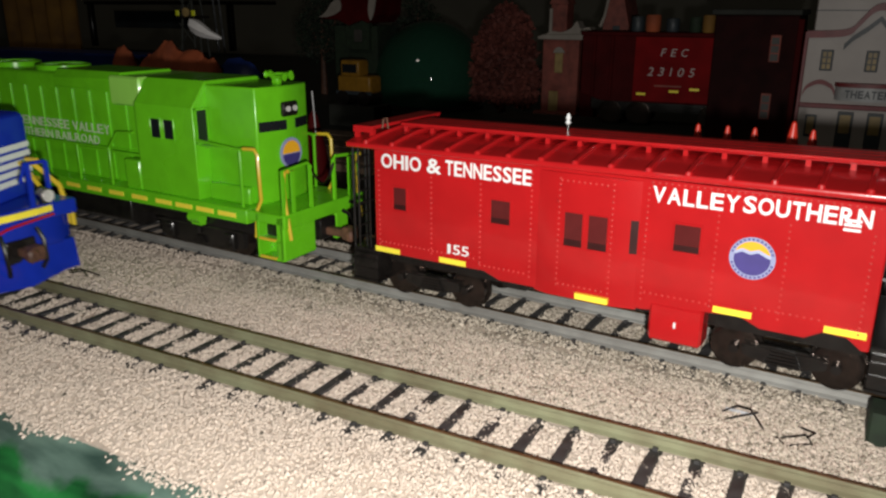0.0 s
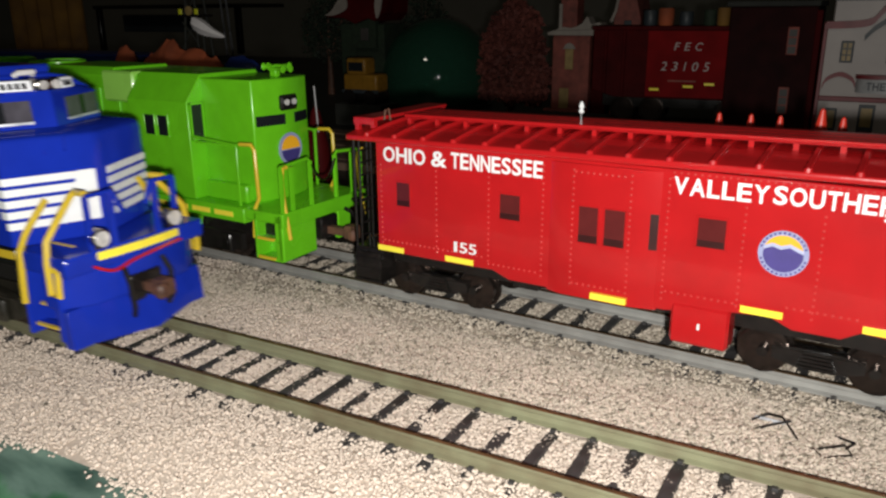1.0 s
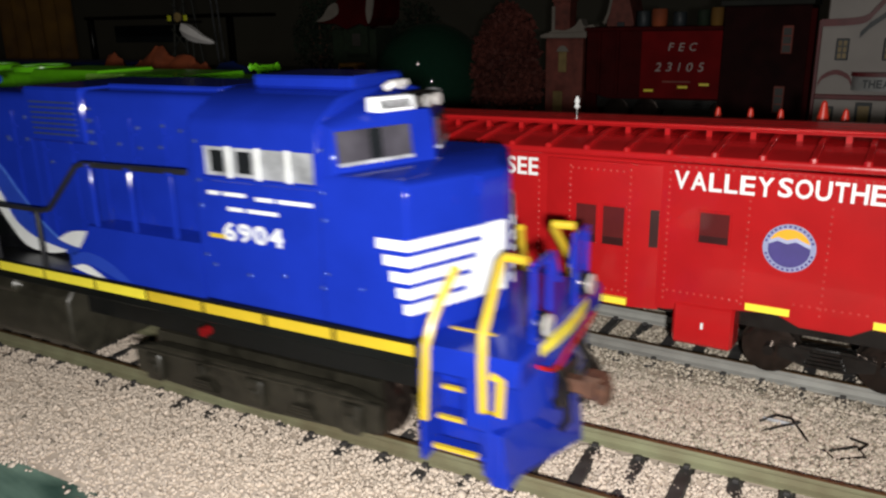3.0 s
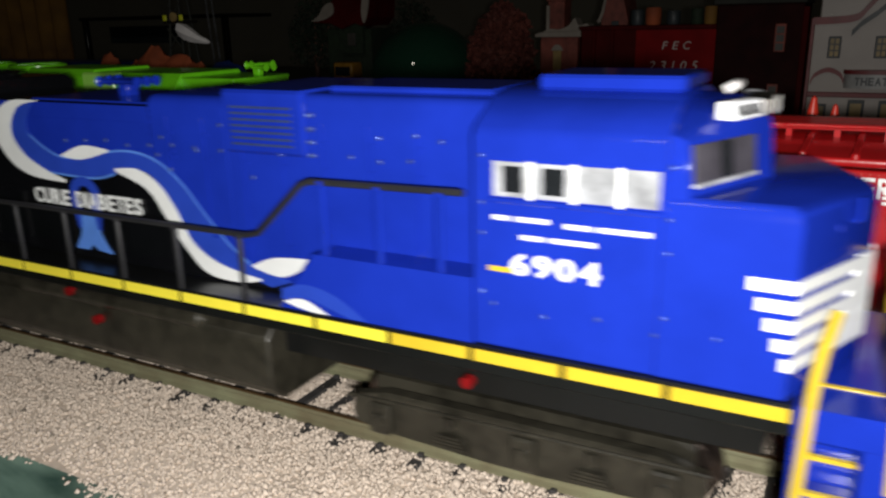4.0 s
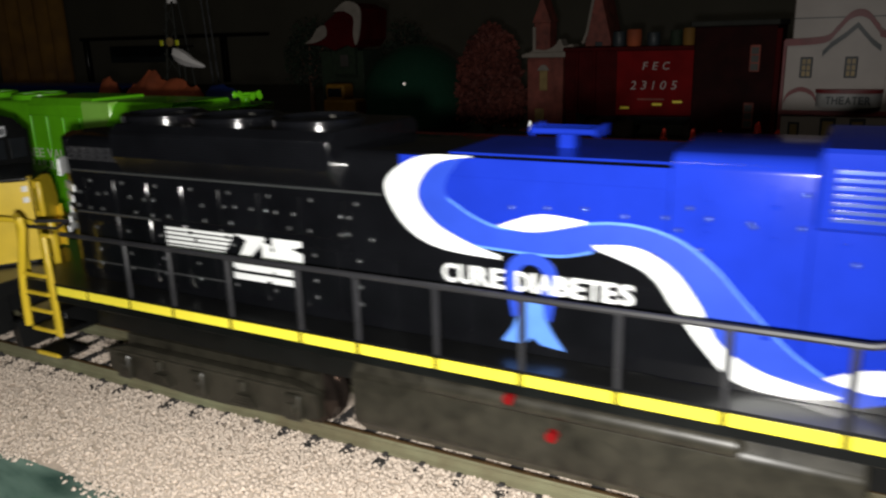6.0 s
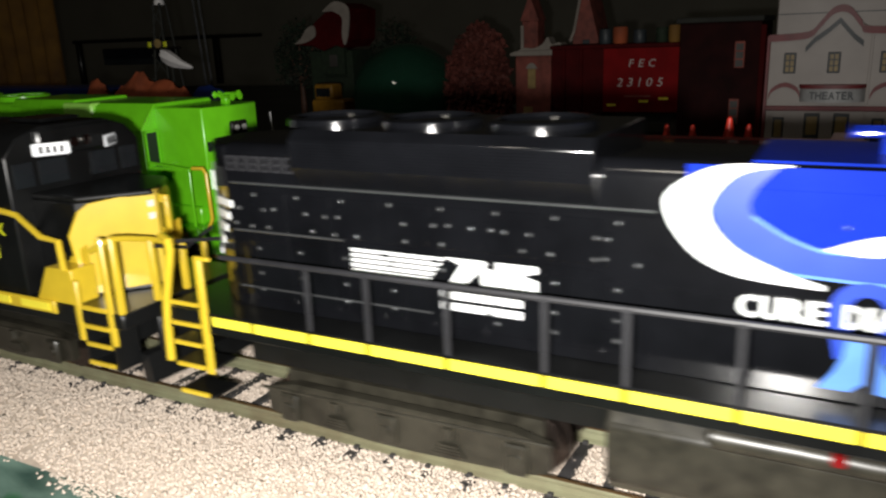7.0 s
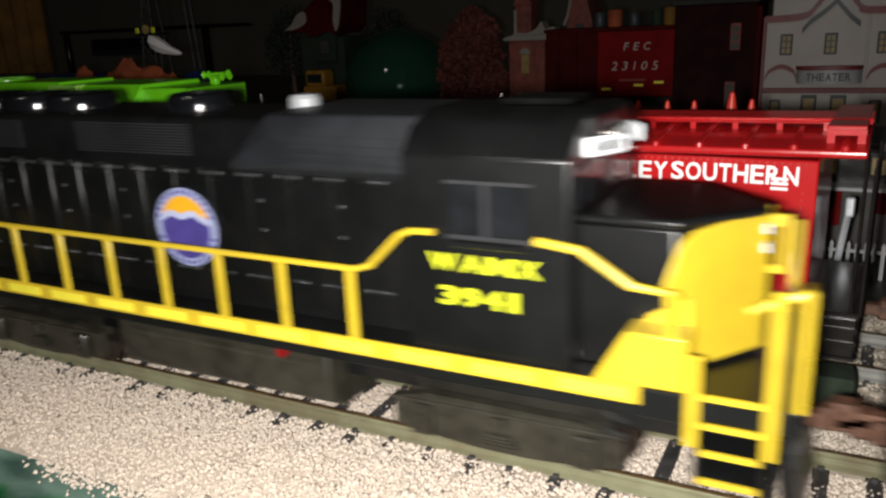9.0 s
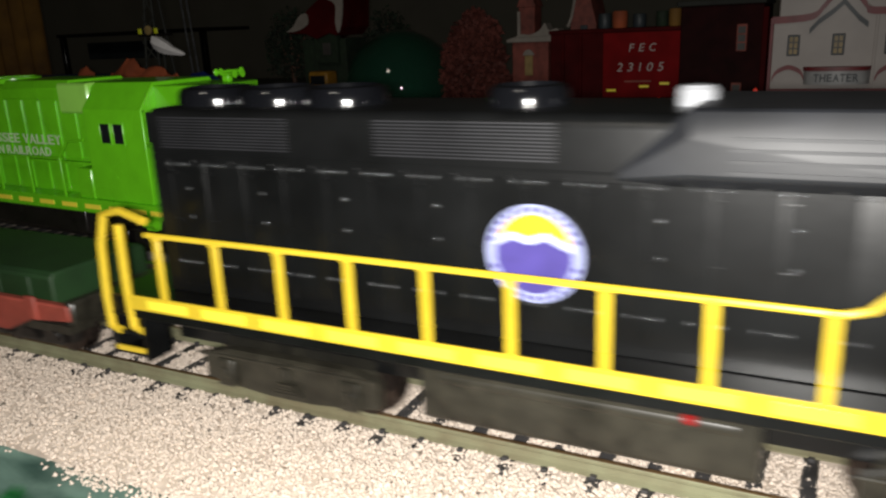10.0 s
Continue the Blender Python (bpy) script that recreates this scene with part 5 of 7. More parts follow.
    add("hose", Solid().tube(smooth([(-15.2, -12, 19.4), (-14.4, -8, 17.6), (-14.2, -3, 18.6), (-14.2, 3, 19.2), (-14.6, 10, 19.6)], 4), 0.35, 6), RED, "red hose along the pilot")
    cp = coupler(ob, -19 - O, 1, 11.8)
    add("coupler_pocket", Solid().box(-17, -14.9, -4.2, 4.2, 8.8, 15, 0.4), PLASTIC, "black coupler pocket")
    # handrails along the walkway
    for x in ticks[1:-6]:
        post(ob, x - O, -17.4, D - 1.5, 33.0, RAILGREY)
    rail_mat = RAILGREY
    add("handrail", Solid().tube([(-250, -17.4, 33), (-109.5, -17.4, 33.2), (-107, -17.4, 33.8), (-98.2, -17.4, 42.0), (-96.5, -17.4, 42.6), (-72, -17.4, 43)], 0.5, 8), rail_mat, "dark handrail")
    for x in (-94.5, -85, -75.5):
        post(ob, x - O, -17.4, 31.8, 42.6, BLUE)
    add("cab_step", Solid().prism([(-104, D), (-71, D), (-71, 31.6), (-97, 31.6), (-101.5, 26)], "y", -17.2, -11.7), BLUE, "blue equipment locker beside the cab")
    # rear end: white bars and yellow rails
    def wrap(z0, z1, start, cut):
        path = [(start, -11.85), (-256.6, -9.35), (-261.75, -4.2), (-261.75, -1.0)][:cut]
        out = [(x - 0.18, y - 0.22) for x, y in path]
        rings = [[(a[0], a[1], z0), (b[0], b[1], z0), (b[0], b[1], z1), (a[0], a[1], z1)] for a, b in zip(path, out)]
        return Solid().loft(rings)
    for i in range(5):
        add("end_stripe", wrap(31.6 + i * 2.2, 32.9 + i * 2.2, -254.4 + i * 0.85, 4), WHITE, "white stripe wrapped round the hood end")
    board = wrap(43.4, 46.8, -254.6, 3)
    add("end_number_board", board, WHITE, "white number board on the hood corner")
    for y in (-17.6, 17.6):
        add("grab_rail", Solid().box(-256.0, -254.4, y - 0.4, y + 0.4, 10.4, 32.6, 0.2).box(-256, -252.4, y - 0.4, y + 0.4, 31.9, 32.7, 0.2), YELLOW, "yellow end grab rail")
        add("grab_rail", Solid().tube([(-264.6, y * 0.93, 35.2), (-261.6, y, 34.8), (-261.6, y, 33.2), (-262.7, y, 28.7), (-264, y, 24.1), (-264.7, y, 18.6), (-265.0, y, 11.7)], 0.8, 8), YELLOW, "yellow end grab rail")
        lad = Solid().box(-264.6, -253.6, min(y, y * 0.66), max(y, y * 0.66), 18.4, D)
        add("rear_step_frame", lad, SATIN, "black rear step frame")
        for z in (5.4, 10.9, 15.2):
            add("tread", Solid().box(-264, -255, min(y, y * 0.66), max(y, y * 0.66), z, z + 0.6), SATIN)
        for z in (6.0, 11.5, 15.8, 19.6, 23.6):
            add("step_edge", Solid().box(-263.0, -256.4, *sorted((y, y * 1.03)), z - 0.4, z + 0.3), YELLOW)
    add("rear_platform", Solid().box(-266, -253.5, -17.6, 17.6, 18.4, D, 0.3).box(-267, -265, -9, 9, 6, 18.5, 0.3), SATIN, "black rear platform and pilot")
    add("end_chain", Solid().tube([(-265.6, -12, 33), (-265.8, 0, 30.5), (-265.6, 12, 33)], 0.4), RAILGREY)
    coupler(ob, -264 - O, -1, 10.8)
    # running gear
    truck(ob, [-88 - O, -64.5 - O, -45 - O], 5.7, 15.6, SPIN, HAZE_BLACK)
    truck(ob, [-240 - O, -220 - O, -197 - O], 5.7, 15.6, SPIN, HAZE_BLACK)
    add("fuel_tank", Solid().prism([(-16.6, 7), (-16.6, 15.5), (-14, 18.4), (14, 18.4), (16.6, 15.5), (16.6, 7), (13, 3.6), (-13, 3.6)], "x", -183, -108), HAZE_BLACK, "fuel tank in haze-lifted black", 0.6)
    add("air_tank", Solid().lathe((-146, -15.6, 16.4), "x", [(-24, 0.3), (-23, 1.7), (23, 1.7), (24, 0.3)], 14), HAZE_BLACK, "air reservoir above the tank")
    for x, z in ((-147.7, 12.8), (-154.3, 17.4), (-71.8, 16.4)):
        add("red_fitting", Solid().cyl((x, -17.2, z), "y", 0.85, 1.4, 12), OXIDE, "small red fitting")
    horn_s = Solid().box(-153, -150.4, -1.4, 1.4, 51.2, 54.4, 0.3)
    for dy in (-2.2, 0, 2.2):
        horn_s.lathe((-151.7, dy, 54.4), "x", [(-5, 1.0), (-4.6, 0.5), (4.4, 0.5), (5.2, 1.0), (5.3, 0.2)], 10)
    add("air_horn", horn_s, BLUE, "blue air horns on the hood", parent=rear)
    return ob




def yellow_nose_diesel():
    O = -363.0
    ob = thing("diesel_locomotive", pose(O * MM, YC * MM, 0), "black diesel locomotive with yellow nose and handrails on near track", "locomotive")
    D = 18.6

    def add(name, s, mat, label="", bevel=0.0, parent=None):
        s.v = [(x - O, y, z) for x, y, z in s.v]
        return part(name, s, mat, parent or ob, label, bevel)
    add("frame", Solid().box(-452, -290, -17.6, 17.6, 14.5, D, 0.25).box(-448, -284, -11, 11, 9, 15), SATIN, "black frame")
    add("side_sill", Solid().box(-452, -296, -18.05, -17.4, 16.4, 19.1, 0.15), YELLOW, "yellow side sill")
    for i in range(12):
        x = -449 + i * 12.8
        add("reflector", Solid().box(x + 1.6, x + 10.8, -18.2, -17.9, 17.0, 18.6), REFLECT, "bright reflective dash")
    hood = add("long_hood", Solid().prism(arched(11.75, D, 51.4, 2.2), "x", -448, -326), SATIN, "black long hood with doors and grilles", 0.2)
    s = Solid()
    for i in range(13):
        x = -444 + i * 8.2
        s.box(x - 0.13, x + 0.13, -11.92, -11.7, 20, 43)
        for z in (24, 32, 40.5):
            s.box(x + 0.3, x + 1.4, -12.1, -11.7, z, z + 0.55)
        s.box(x + 5.4, x + 5.9, -12.2, -11.7, 41.8, 43.0)
    s.box(-447, -340, -11.95, -11.7, 43.6, 44.0)
    add("hood_relief", s, SATIN, "door seams, hinges and latches", parent=hood)
    for i in range(13):
        x = -444 + i * 8.2
        add("hood_door", Solid().box(x + 0.4, x + 7.8, -11.84, -11.6, 20.4, 42.6, 0.04), SATIN, parent=hood)
    s = Solid()
    for i in range(11):
        s.box(-445, -418, -12.0, -11.7, 45 + i * 0.5, 45.22 + i * 0.5)
        s.box(-402, -374, -12.0, -11.7, 45 + i * 0.5, 45.22 + i * 0.5)
    add("grille", s, RAILGREY, "louvred intake grilles", parent=hood)
    sec = [(-11.8, 42.5), (-13.2, 44), (-13.2, 49), (-11.5, 52.2), (11.5, 52.2), (13.2, 49), (13.2, 44), (11.8, 42.5)]
    small = [(y * 0.9, 42.5 + (z - 42.5) * 0.25) for y, z in sec]
    add("brake_housing", Solid().loft([[(-366, y, z) for y, z in small], [(-357, y, z) for y, z in sec], [(-330, y, z) for y, z in sec]]), HOUSING, "flared grey-black housing behind the cab", 0.4, hood)
    for i in range(4):
        add("housing_slat", Solid().box(-352, -332, -13.4, -13.1, 44.6 + i * 1.35, 45.0 + i * 1.35), HOUSING, parent=hood)
    for x, r in ((-442, 7), (-428, 7), (-414, 7), (-382, 6)):
        f = Solid().lathe((x, 0, 51.4), "z", [(-0.4, r), (1.0, r), (2.1, r * 0.97), (2.8, r * 0.9), (3.0, r * 0.8), (1.8, r * 0.76), (1.8, 0.1)], 26)
        add("roof_fan", f, BLACK, "round roof fan", parent=hood)
    cap = Solid().lathe((-358, 0, 51.6), "z", [(-0.4, 2.6), (1.9, 2.6), (2.5, 2.1), (2.7, 0.1)], 22)
    add("roof_cap", cap, RAILTRIM, "pale grey round roof cap", parent=hood)
    add("latch", domes([(x + dx, -11.8, z) for x in range(-444, -332, 8) for dx in (0, 2.2, 4.0) for z in (42.2, 24.6)] + [(x, -11.8, z) for x in range(-440, -336, 16) for z in (33, 38)], 0.42), LATCH, "rows of small shiny latches", parent=hood)["kind"] = "stuff"
    cab_sec = [(-16.8, D), (-16.8, 47.5), (-13.5, 51.0), (-8, 52.9), (8, 52.9), (13.5, 51.0), (16.8, 47.5), (16.8, D)]
    cab = add("cab", Solid().prism(cab_sec, "x", -330, -305.6), SATIN, "black cab", 0.3)
    for x0, x1 in ((-322.5, -318.0), (-316.6, -311.5)):
        add("pane", Solid().box(x0, x1, -16.95, -16.7, 37.0, 43.8), GREYPANE, "greyish side window", parent=cab)
    add("window_rim", Solid().box(-323.2, -310.8, -17.0, -16.7, 36.2, 36.8).box(-323.2, -310.8, -17.0, -16.7, 43.9, 44.4).box(-317.7, -316.9, -17.0, -16.7, 36.5, 44), RAILGREY, parent=cab)
    add("armrest", Solid().box(-322, -311, -18.0, -16.7, 35.2, 36.0, 0.2), SATIN, parent=cab)
    for y0, y1 in ((-15.4, -11.0), (-9.6, -3), (3, 9.6), (11, 15.4)):
        add("windscreen", Solid().box(-305.8, -305.3, y0, y1, 41, 46.0), DARKWIN, "dark end window", parent=cab)
    add("cab_brow", Solid().box(-306.4, -304.4, -9.5, 9.5, 46.6, 52.4, 0.5), SATIN, parent=cab)
    for sgn in (-1, 1):
        nb = Solid().box(-0.4, 0.4, -3.6, 3.6, 46.9, 49.5, 0.3)
        c, q = math.cos(0.55 * sgn), math.sin(0.55 * sgn)
        nb.v = [(-303.6 + x * c - y * q, sgn * 7.4 - x * q * 0 + y * c * 1.0, z) for x, y, z in nb.v]
        board = add("number_board", nb, BOARD, "lit white number board", parent=cab)
        for k in range(4):
            mk = Solid().box(0.38, 0.5, -2.5 + k * 1.3, -1.7 + k * 1.3, 47.5, 48.9)
            mk.v = [(-303.6 + x * c - y * q, sgn * 7.4 + y * c, z) for x, y, z in mk.v]
            add("number_mark", mk, RAILGREY, parent=cab)
    for y in (-1.6, 1.6):
        add("headlight", Solid().cyl((-304.0, y, 49), "x", 1.1, 0.7, 14), CHROME, "headlight", parent=cab)
    add("roof_hatch", Solid().box(-320, -309, -5, 5, 53.2, 54.0, 0.4), SATIN, "black roof hatch", parent=cab)
    letters("lettering", "WAMX", -326.2 - O, -309.6 - O, 31.4, 34.0, -16.8, LEMON, ob, "lemon yellow reporting mark", bold=0.03)
    letters("engine_number", "3941", -324.6 - O, -312.8 - O, 26.3, 29.2, -16.8, LEMON, ob, "lemon yellow road number", bold=0.03)
    badge(ob, -376.9 - O, 32.2, 7.1, -12.3)
    # low nose: yellow with a black top
    plan = [(-305.8, -12.2), (-293, -12.2), (-283.6, -1.0), (-283.6, 1.0), (-293, 12.2), (-305.8, 12.2)]
    nose = add("nose", Solid().prism(plan, "z", D, 38.4), SATIN, "low wedge-shaped short hood", 0.3)
    add("nose_top", Solid().prism([(-303 + (x + 303) * 1.03, y) for x, y in plan], "z", 38.4, 39.7), SATIN, parent=nose, bevel=0.5)
    for sgn in (-1, 1):
        def face(v, z, o):
            return (-293 + (12.2 - abs(v)) * 0.80 + o, sgn * abs(v), z)
        shape = [(12.6, 19.2), (13.8, 31.8), (12.0, 36.6), (10.4, 38.0), (0.3, 39.6), (0.3, 19.6)]
        add("nose_face", Solid().loft([[face(v, z, 0.08) for v, z in shape], [face(v, z, 0.6) for v, z in shape]]), YELLOW, "yellow nose face", 0.1, nose)
        add("nose_panel", Solid().prism([(-300.5, 19), (-290.8, 19), (-290.8, 30), (-296, 27)], "y", *sorted((sgn * 12.25, sgn * 12.6))), YELLOW, "yellow panel on the nose side", parent=nose)
    for z in (33.6, 36.2):
        add("number_mark", Solid().box(-283.5, -283.0, -2.2, -0.9, z, z + 1.3), WHITE, parent=nose)
    add("nose_fin", Solid().box(-283.4, -280.6, 0.2, 1.2, 36.6, 38.4, 0.2).box(-281.8, -280.6, 0.2, 1.2, 30, 38.2, 0.2).box(-283.4, -280.8, 0.2, 1.2, 30, 31.2, 0.2), YELLOW, "yellow grab iron on the nose ridge", parent=nose)
    add("nose_skirt", Solid().prism([(-302.4, D), (-290.5, D), (-290.5, 26), (-298, 26)], "y", -17.2, -11.5), YELLOW, "yellow sloped locker beside the nose", 0.3)
    # front platform and steps
    add("front_platform", Solid().box(-292, -276.8, -17.6, 17.6, 15.4, D, 0.3).box(-278.4, -276.8, -9, 9, 6, 15.5, 0.3), SATIN, "black front platform")
    add("plow", Solid().loft([[(-279.4, y, 8.5), (-277, y, 8.5), (-274.8 - abs(y) * 0.1, y, 2.6), (-278.6, y, 2.6)] for y in (-13, 0, 13)]), SATIN, "black plow")
    for sgn in (-1, 1):
        y = sgn * 17.4
        for x in (-289.4, -280.2):
            add("grab_rail", Solid().box(x - 0.75, x + 0.75, y - 0.45, y + 0.45, 11.6, 24.2 if x < -285 else 33.6, 0.2), YELLOW, "yellow grab rail")
        if sgn > 0:
            continue
        for v, top in ((0.98, 34.0), (0.47, 31.4), (0.02, 29.4)):
            add("front_post", Solid().box(-277.9, -276.7, y * v - 0.7, y * v + 0.7, D, top, 0.2), YELLOW, "yellow end post")
        add("front_rail", Solid().tube([(-283.6, y * 0.98, 30.6), (-280.2, y * 0.98, 32.4), (-277.3, y * 0.98, 33.6), (-277.3, y * 0.8, 33.0), (-277.3, y * 0.47, 31.4), (-277.3, y * 0.3, 30.2)], 0.6, 8), YELLOW, "yellow end railing")
        for z in (7.2, 11.2, 15.0, 18.9):
            add("step_edge", Solid().box(-288.2, -281.2, *sorted((y, y * 1.03)), z - 0.4, z + 0.4), YELLOW, "yellow step edge")
        well = Solid()
        for z in (6.4, 10.4, 14.2):
            well.box(-288.8, -280.6, *sorted((y, y * 0.68)), z, z + 0.6)
        well.box(-289, -288.4, *sorted((y, y * 0.68)), 6, 15.5).box(-280.8, -280.2, *sorted((y, y * 0.68)), 6, 15.5)
        add("step_well", well, SATIN, "black boarding steps")
    add("nose_rail", Solid().tube([(-310, -17.2, 36.9), (-304, -17.2, 36.2), (-297.5, -17.2, 32.2), (-292.5, -17.2, 31.8), (-292.3, -17.2, 26)], 0.65, 8), YELLOW, "yellow handrail beside the nose")
    add("end_chain", Solid().tube([(-276.8, -8, 30), (-276.4, 0, 27.6), (-276.8, 8, 30)], 0.4), RAILGREY)
    # handrails and rear end
    for i in range(9):
        post(ob, -443.6 + i * 13.02 - O, -17.5, 17, 30.2, YELLOW, 0.68)
    add("handrail", Solid().tube([(-446, -17.5, 30.6), (-338.5, -17.5, 30.2), (-335.8, -17.5, 31), (-330.4, -17.5, 36.2), (-328.6, -17.5, 36.9), (-325, -17.5, 37)], 0.52, 8), YELLOW, "yellow handrail")
    for sgn in (-1, 1):
        y = sgn * 17.4
        add("grab_rail", Solid().tube([(-446, y, 33), (-452, y * 0.97, 34.4), (-456.5, y * 0.97, 33.4), (-457.6, y, 28), (-458.4, y, 18), (-458.2, y, 12.2), (-456, y, 11.6)], 0.8, 8), YELLOW, "yellow rear grab rail")
        add("grab_rail", Solid().tube([(-452.5, y, 32), (-452.8, y, 20), (-452.4, y, 12.6), (-450.4, y, 12.2)], 0.8, 8), YELLOW, "yellow rear grab rail")
        add("step_edge", Solid().box(-457.4, -450.6, *sorted((y, y * 1.03)), 7.8, 8.7), YELLOW)
        st = Solid()
        for z in (7, 11, 14.6):
            st.box(-457.6, -450.2, *sorted((y, y * 0.68)), z, z + 0.6)
        st.box(-450.6, -450, *sorted((y, y * 0.68)), 6, 15.5)
        add("step_well", st, SATIN, "black rear steps")
    add("rear_platform", Solid().box(-460, -450, -17.2, 17.2, 15, D, 0.3).box(-461, -459.4, -16, 16, 6, 15.4, 0.3), SATIN, "black rear platform")
    coupler(ob, -458 - O, -1, 9.8)
    coupler(ob, -277.5 - O, 1, 9.8)
    truck(ob, [-330 - O, -304 - O], 5.7, 15.4, SPIN, HAZE_BLACK)
    truck(ob, [-434 - O, -408 - O], 5.7, 15.4, SPIN, HAZE_BLACK)
    add("fuel_tank", Solid().prism([(-16.2, 6), (-16.2, 14.6), (16.2, 14.6), (16.2, 6), (12, 3.4), (-12, 3.4)], "x", -394, -346), HAZE_BLACK, "fuel tank in haze-lifted black", 0.6)
    add("air_tank", Solid().lathe((-370, -14.8, 12.6), "x", [(-22, 0.3), (-21, 1.6), (21, 1.6), (22, 0.3)], 14), HAZE_BLACK, "air reservoir")
    for x, z in ((-354.5, 13.9),):
        add("red_fitting", Solid().cyl((x, -16.9, z), "y", 0.8, 1.2, 12), OXIDE, "small red fitting")
    return ob


def flat_car():
    O = -560.0
    ob = thing("flat_car", pose(O * MM, YC * MM, 0), "rusty red low flat car coupled behind the second locomotive", "train car")

    def add(name, s, mat, label="", bevel=0.0):
        s.v = [(x - O, y, z) for x, y, z in s.v]
        return part(name, s, mat, ob, label, bevel)
    add("deck", Solid().box(-638, -477, -13, 13, 5.6, 7.4), HAZE_BLACK, "dark recessed floor")
    for y in (-15, 13):
        add("side_sill", Solid().prism([(-640, 6), (-640, 12.8), (-474, 12.8), (-474, 9.5), (-486, 8.5), (-494, 5.2), (-626, 5.2)], "y", y, y + 2), RUSTRED if y < 0 else HAZE_BLACK, "rusty red side sill" if y < 0 else "dark side sill", 0.4)
    for x in (-638.6, -474.6):
        add("end_sill", Solid().box(x - 1.4, x + 1.4, -14.4, 14.4, 8.5, 13.5, 0.4), HAZE_BLACK)
    for x in (-512, -560, -610):
        add("reflector", Solid().box(x, x + 7, -15.2, -14.9, 6.6, 8.2), REFLECT, "yellow reflective dash")
    for i in range(9):
        add("stake_pocket", Solid().box(-630 + i * 18, -627 + i * 18, -15.6, -14.8, 9, 14, 0.2), RUSTRED)
    truck(ob, [-500 - O, -482 - O], 4.8, 13.0, SPIN, PLASTIC)
    truck(ob, [-634 - O, -616 - O], 4.8, 13.0, SPIN, PLASTIC)
    coupler(ob, -475 - O, 1, 9.8)
    return ob


RUSTRED = material("rusty_red_paint", (0.24, 0.045, 0.03), 0.55, vary=0.2, grain=200, bump=0.15)
def green_load():
    O = -560.0
    ob = thing("container", pose(O * MM, YC * MM, 0), "dark green container lying in the flat car", "container")
    sec = [(-12.4, 7.4), (-12.4, 17.2), (-11.4, 18.2), (11.4, 18.2), (12.4, 17.2), (12.4, 7.4)]
    part("body", Solid().prism(sec, "x", -622 - O, -481 - O), DEEPGREEN, ob, bevel=0.4)
    for i in range(14):
        x = -618 + i * 10 - O
        part("side_rib", Solid().box(x - 0.5, x + 0.5, -12.8, -12.3, 8, 17, 0.15), DEEPGREEN, ob)
    return ob


DEEPGREEN = material("dark_green_paint", (0.007, 0.028, 0.006), 0.55, vary=0.25, grain=120, bump=0.1)
TRAIN = [blue_diesel(), yellow_nose_diesel(), flat_car(), green_load()]


# ---- the village and clutter in the dark behind the tracks ----
BASE = -4.2
PLANK = material("weathered_brown_wood", (0.13, 0.085, 0.055), 0.8, vary=0.3, grain=120, bump=0.3)
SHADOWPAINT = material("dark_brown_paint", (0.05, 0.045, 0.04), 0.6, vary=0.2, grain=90)


